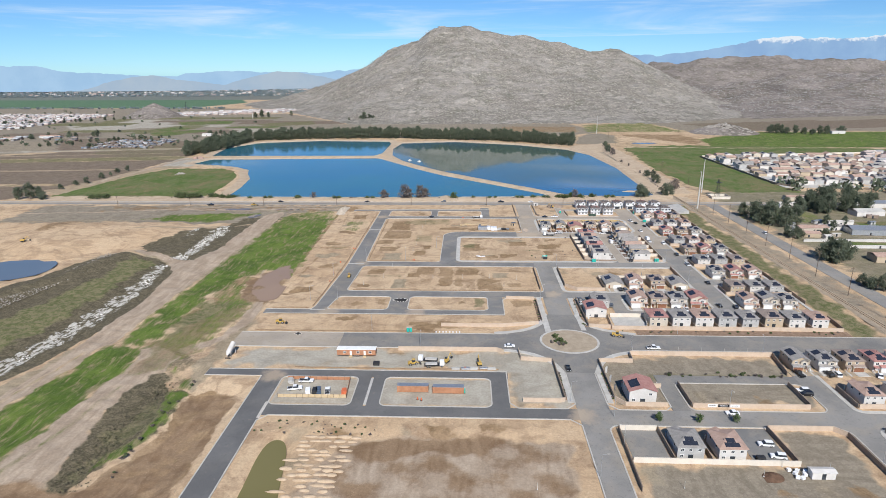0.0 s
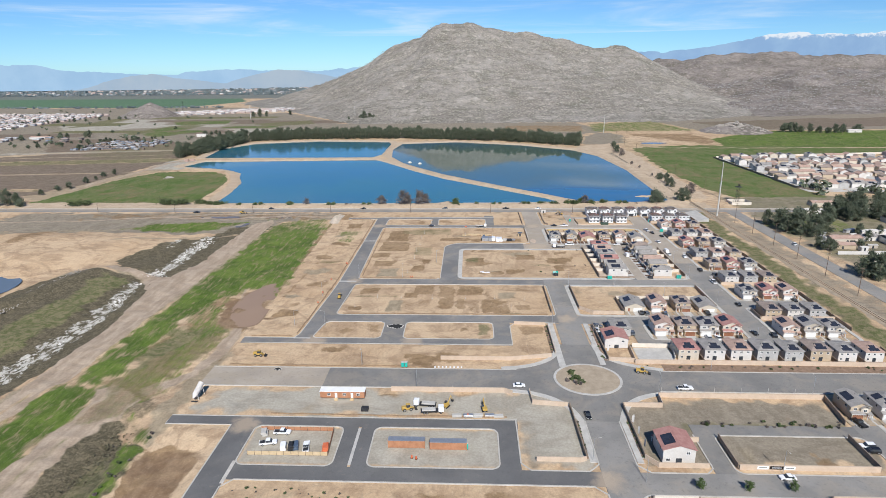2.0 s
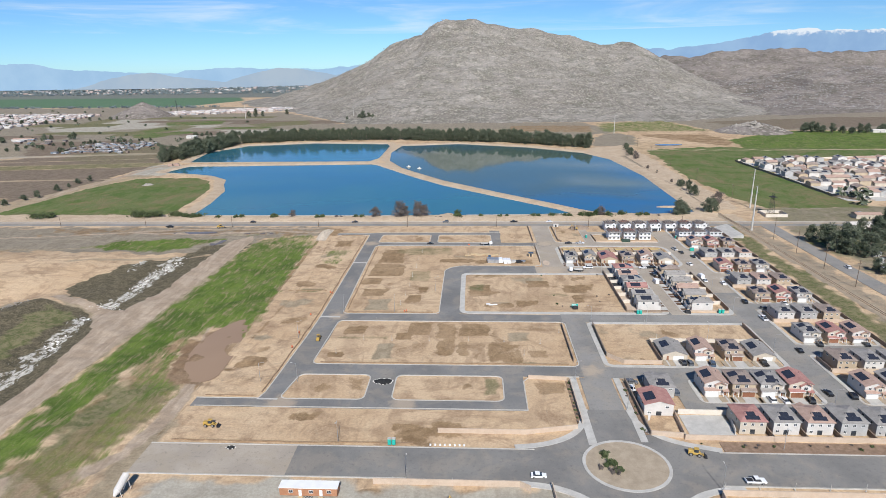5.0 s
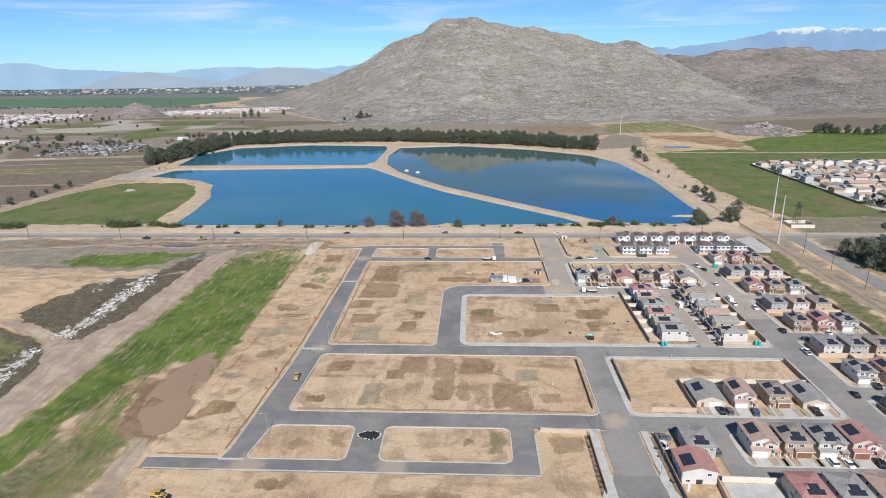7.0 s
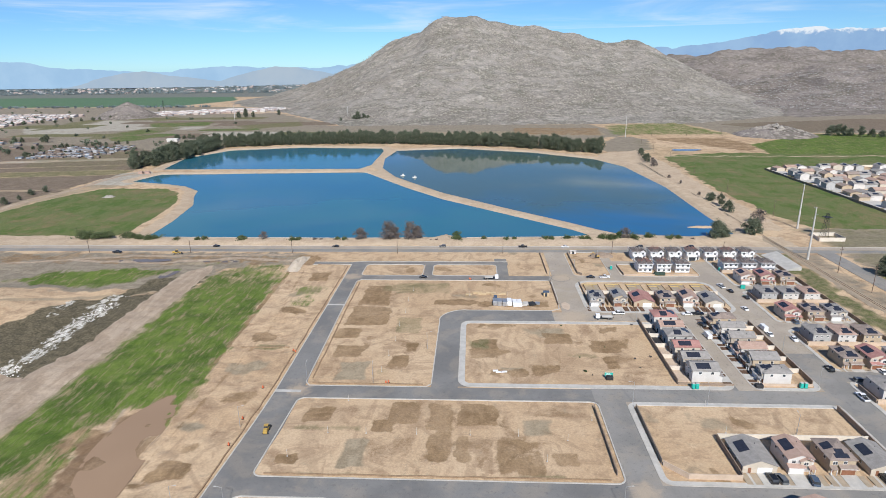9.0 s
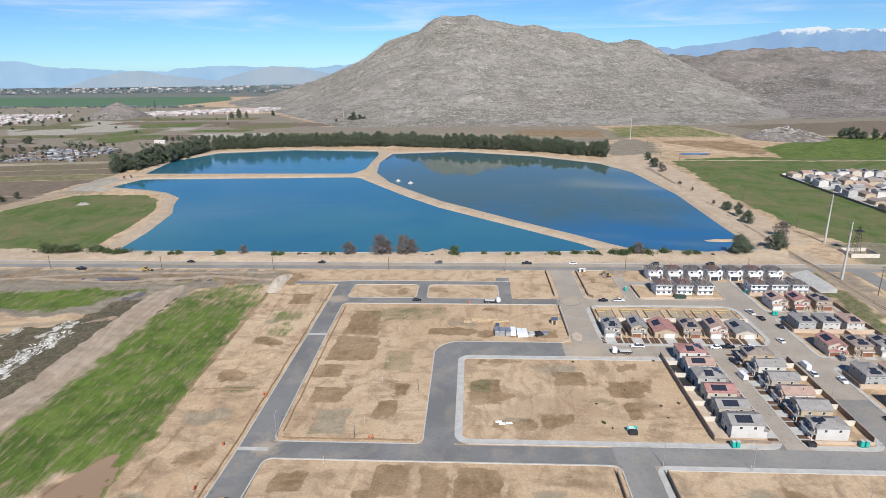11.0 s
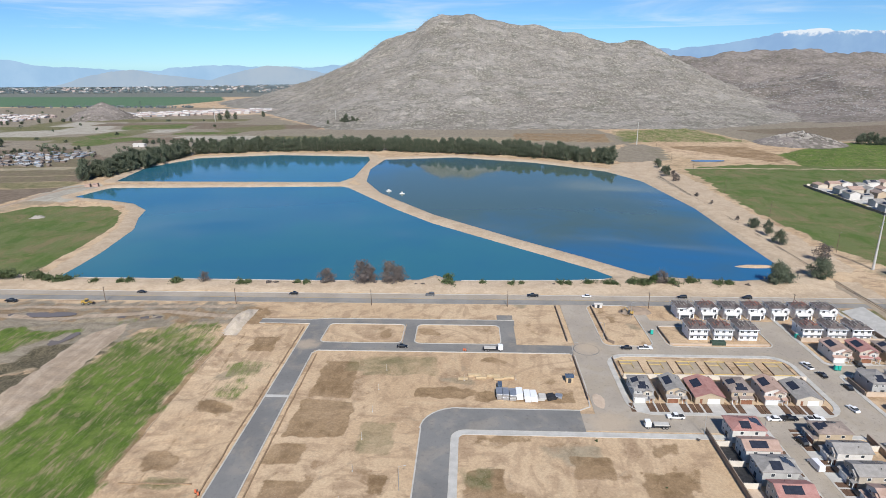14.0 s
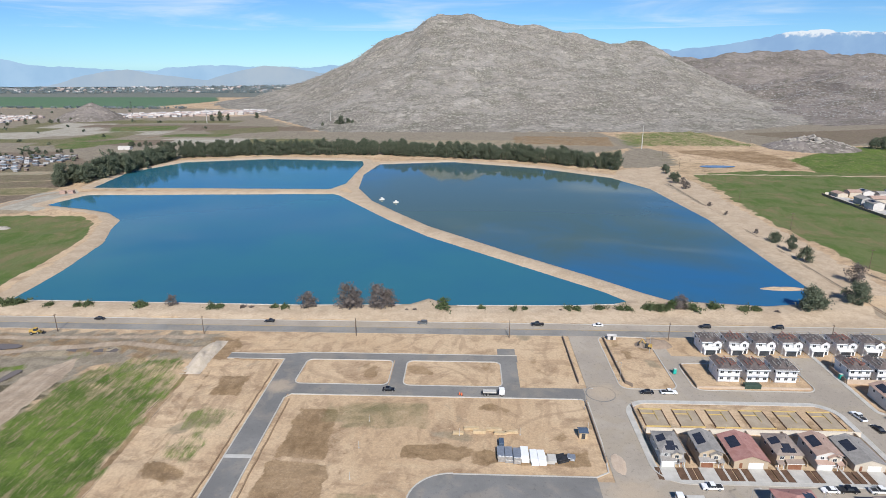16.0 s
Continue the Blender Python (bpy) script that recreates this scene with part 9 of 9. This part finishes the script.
OLDER = [plain_house(w, r, l) for w, r, l in (("white", "roof_tan", "white house with pinkish tan roof in an older estate"), ("cream", "roof_tan", "cream house with tan roof in an older estate"), ("grey", "roof_grey", "grey house with grey roof in an older estate"),
                                              ("white", "roof_grey", "white house with grey roof in an older estate"), ("beige", "roof_brown", "beige house with brown roof in an older estate"))]
r4 = random.Random(4)
first = set()
for j in range(9):
    for i in range(15):
        x, y = 339 + 12.2 * i + 1.5 * r4.uniform(-1, 1) + 2.0 * (j % 2), 634 + 25 * j + (0 if j % 2 else 6) + r4.uniform(-1, 1)
        if y > 842 + 0.13 * (x - 330) or (i % 9 == 8 and j % 2 == 0):
            continue
        k = r4.randrange(5)
        a = r4.choice((0, 0, 90, -90)) + (0 if j % 2 else 180)
        m = pose(x + 6 * math.sin(radians(a)), y + 6 - 6 * math.cos(radians(a)), 0.0, 0, 0, a) @ Matrix.Diagonal((r4.uniform(0.8, 1.05), r4.uniform(0.8, 1.05), r4.choice((0.72, 1.0, 1.15)), 1))
        if k in first:
            copy_thing(OLDER[k], pose(0, 0, 0)).matrix_basis = m
        else:
            first.add(k)
            OLDER[k].matrix_basis = m
tagged(part("estate_ground", boxed(331, 640, 624, 848, -0.2, 0.06), M["concrete"]), "pale concrete yards and lanes of an older estate", "paving", kind="structure")


def far_estate(name, count, place, sizes, label, seed, material, tall=(3.0, 6.0)):
    """Very many tiny house shapes in one mesh."""
    r = np.random.RandomState(seed)
    vs, fs = [], []
    for _ in range(count):
        x, y = place(r)
        w, d, h = r.uniform(*sizes), r.uniform(*sizes), r.uniform(*tall)
        n = len(vs)
        vs += [(x - w / 2, y - d / 2, 0), (x + w / 2, y - d / 2, 0), (x + w / 2, y + d / 2, 0), (x - w / 2, y + d / 2, 0)]
        vs += [(x - w / 2, y - d / 2, h), (x + w / 2, y - d / 2, h), (x + w / 2, y + d / 2, h), (x - w / 2, y + d / 2, h)]
        fs += [(n, n + 1, n + 5, n + 4), (n + 1, n + 2, n + 6, n + 5), (n + 2, n + 3, n + 7, n + 6), (n + 3, n, n + 4, n + 7)]
        n = len(vs)
        o = 0.5
        vs += [(x - w / 2 - o, y - d / 2 - o, h), (x + w / 2 + o, y - d / 2 - o, h), (x + w / 2 + o, y + d / 2 + o, h), (x - w / 2 - o, y + d / 2 + o, h), (x - w / 2, y, h + w * 0.16), (x + w / 2, y, h + w * 0.16)]
        fs += [(n, n + 1, n + 5, n + 4), (n + 2, n + 3, n + 4, n + 5), (n + 1, n + 2, n + 5), (n + 3, n, n + 4)]
    return tagged(mesh_object(name, vs, fs, material), label, "houses", kind="stuff")


SHEDS = per_island("weathered sheds", [(0.30, 0.29, 0.28), (0.22, 0.17, 0.14), (0.42, 0.42, 0.42), (0.16, 0.15, 0.15), (0.20, 0.24, 0.28), (0.27, 0.22, 0.19)])
TOWN = per_island("town walls and roofs", [(0.56, 0.52, 0.48), (0.42, 0.33, 0.29), (0.62, 0.60, 0.57), (0.36, 0.29, 0.26), (0.50, 0.41, 0.36), (0.33, 0.32, 0.32)])
far_estate("far_houses", 420, lambda r: (lambda x: (x, r.uniform(640, 850 + 0.12 * (x - 330))))(r.uniform(526, 1000)), (8, 12), "rows of pale stucco houses with red and grey roofs", 3, TOWN)
far_estate("far_houses", 2600, lambda r: (lambda x, t: (x, 1290 + 420 * t - 0.12 * (x + 1000)))(r.uniform(-1900, -1010), r.uniform()), (6, 11), "far pale estate of many houses on the plain", 4, TOWN, (2.4, 4.2))
far_estate("far_houses", 760, lambda r: (lambda t: (-850 + 330 * t + r.normal() * 30, 1700 + 180 * t + r.uniform(-35, 60)))(r.uniform()), (8, 13), "far new estate at the end of the hill", 5, TOWN, (2.4, 4.4))
far_estate("far_buildings", 150, lambda r: (r.uniform(-640, -520), r.uniform(960, 1080)), (2.5, 6.5), "scattered sheds and trailers on a salvage yard", 6, SHEDS, (1.4, 2.6))
far_estate("far_buildings", 40, lambda r: (r.uniform(-1000, -700), r.uniform(1060, 1130)), (5, 12), "scattered farm buildings on the plain", 7, SHEDS, (2.0, 3.5))
far_estate("far_buildings", 420, lambda r: (r.uniform(-4200, -500), 3050 + 1000 * r.uniform() ** 1.2), (8, 22), "far town on the plain", 8, TOWN)
far_estate("far_buildings", 34, lambda r: (r.uniform(-3600, -1300), r.uniform(3850, 4150)), (50, 150), "far pale warehouses on the plain", 9, M["warehouse"])


def far_woods(name, count, place, sizes, label, seed, leaf="leaf_dark"):
    """Far trees, each a ragged cluster of leaf faces, in one mesh."""
    r = np.random.RandomState(seed)
    cs, ss = [], []
    for _ in range(count):
        x, y = place(r)
        s = r.uniform(*sizes)
        for _ in range(9):
            cs.append((x + r.normal() * 0.35 * s, y + r.normal() * 0.35 * s, s * r.uniform(0.2, 1.0)))
            ss.append(s)
    vs, fs = foliage(r, np.array(cs), 3, 0.3 * sizes[1], 0.12 * sizes[1])
    vs[:, 2] = np.maximum(vs[:, 2], 0.0)
    return tagged(mesh_object(name, vs, fs, M[leaf]), label, "woods", kind="stuff")


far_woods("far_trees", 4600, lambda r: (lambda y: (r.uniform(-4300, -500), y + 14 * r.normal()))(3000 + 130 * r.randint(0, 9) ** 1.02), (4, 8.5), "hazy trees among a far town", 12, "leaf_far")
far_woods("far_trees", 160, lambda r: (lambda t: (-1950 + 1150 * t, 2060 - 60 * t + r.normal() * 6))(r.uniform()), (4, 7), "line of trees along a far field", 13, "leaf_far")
far_woods("far_trees", 60, lambda r: (r.uniform(330, 640), r.uniform(590, 640)), (5, 9), "trees beside the older estate", 14)
far_woods("far_trees", 130, lambda r: (lambda t: (880 + 700 * t, 1850 + 250 * t + r.normal() * 15))(r.uniform()), (6, 12), "line of trees at the foot of low hills", 15)
far_woods("scrub", 700, lambda r: (lambda t: (-222 + 20 * t + r.normal() * 10, 140 + 220 * t))(r.uniform()), (0.15, 0.5), "dry scrub along a drainage channel", 16, "scrub").location.z = -1.2
far_woods("scrub", 420, lambda r: (-122 + r.normal() * 5, r.uniform(146, 214)), (0.15, 0.5), "grey-green scrub in a ditch", 17, "scrub").location.z = -1.8
far_woods("far_trees", 260, lambda r: (lambda x, t: (x, 1290 + 420 * t - 0.12 * (x + 1000)))(r.uniform(-1900, -1010), r.uniform()), (3, 6), "garden trees of a far estate", 18)
far_woods("far_trees", 60, lambda r: (r.uniform(-1050, -430), r.uniform(960, 1150)), (3, 6), "scattered trees round farm sheds on the plain", 18)
far_woods("far_trees", 70, lambda r: (r.uniform(-1900, -500), r.uniform(1180, 1900)), (3, 6), "scattered trees between far fields", 19)
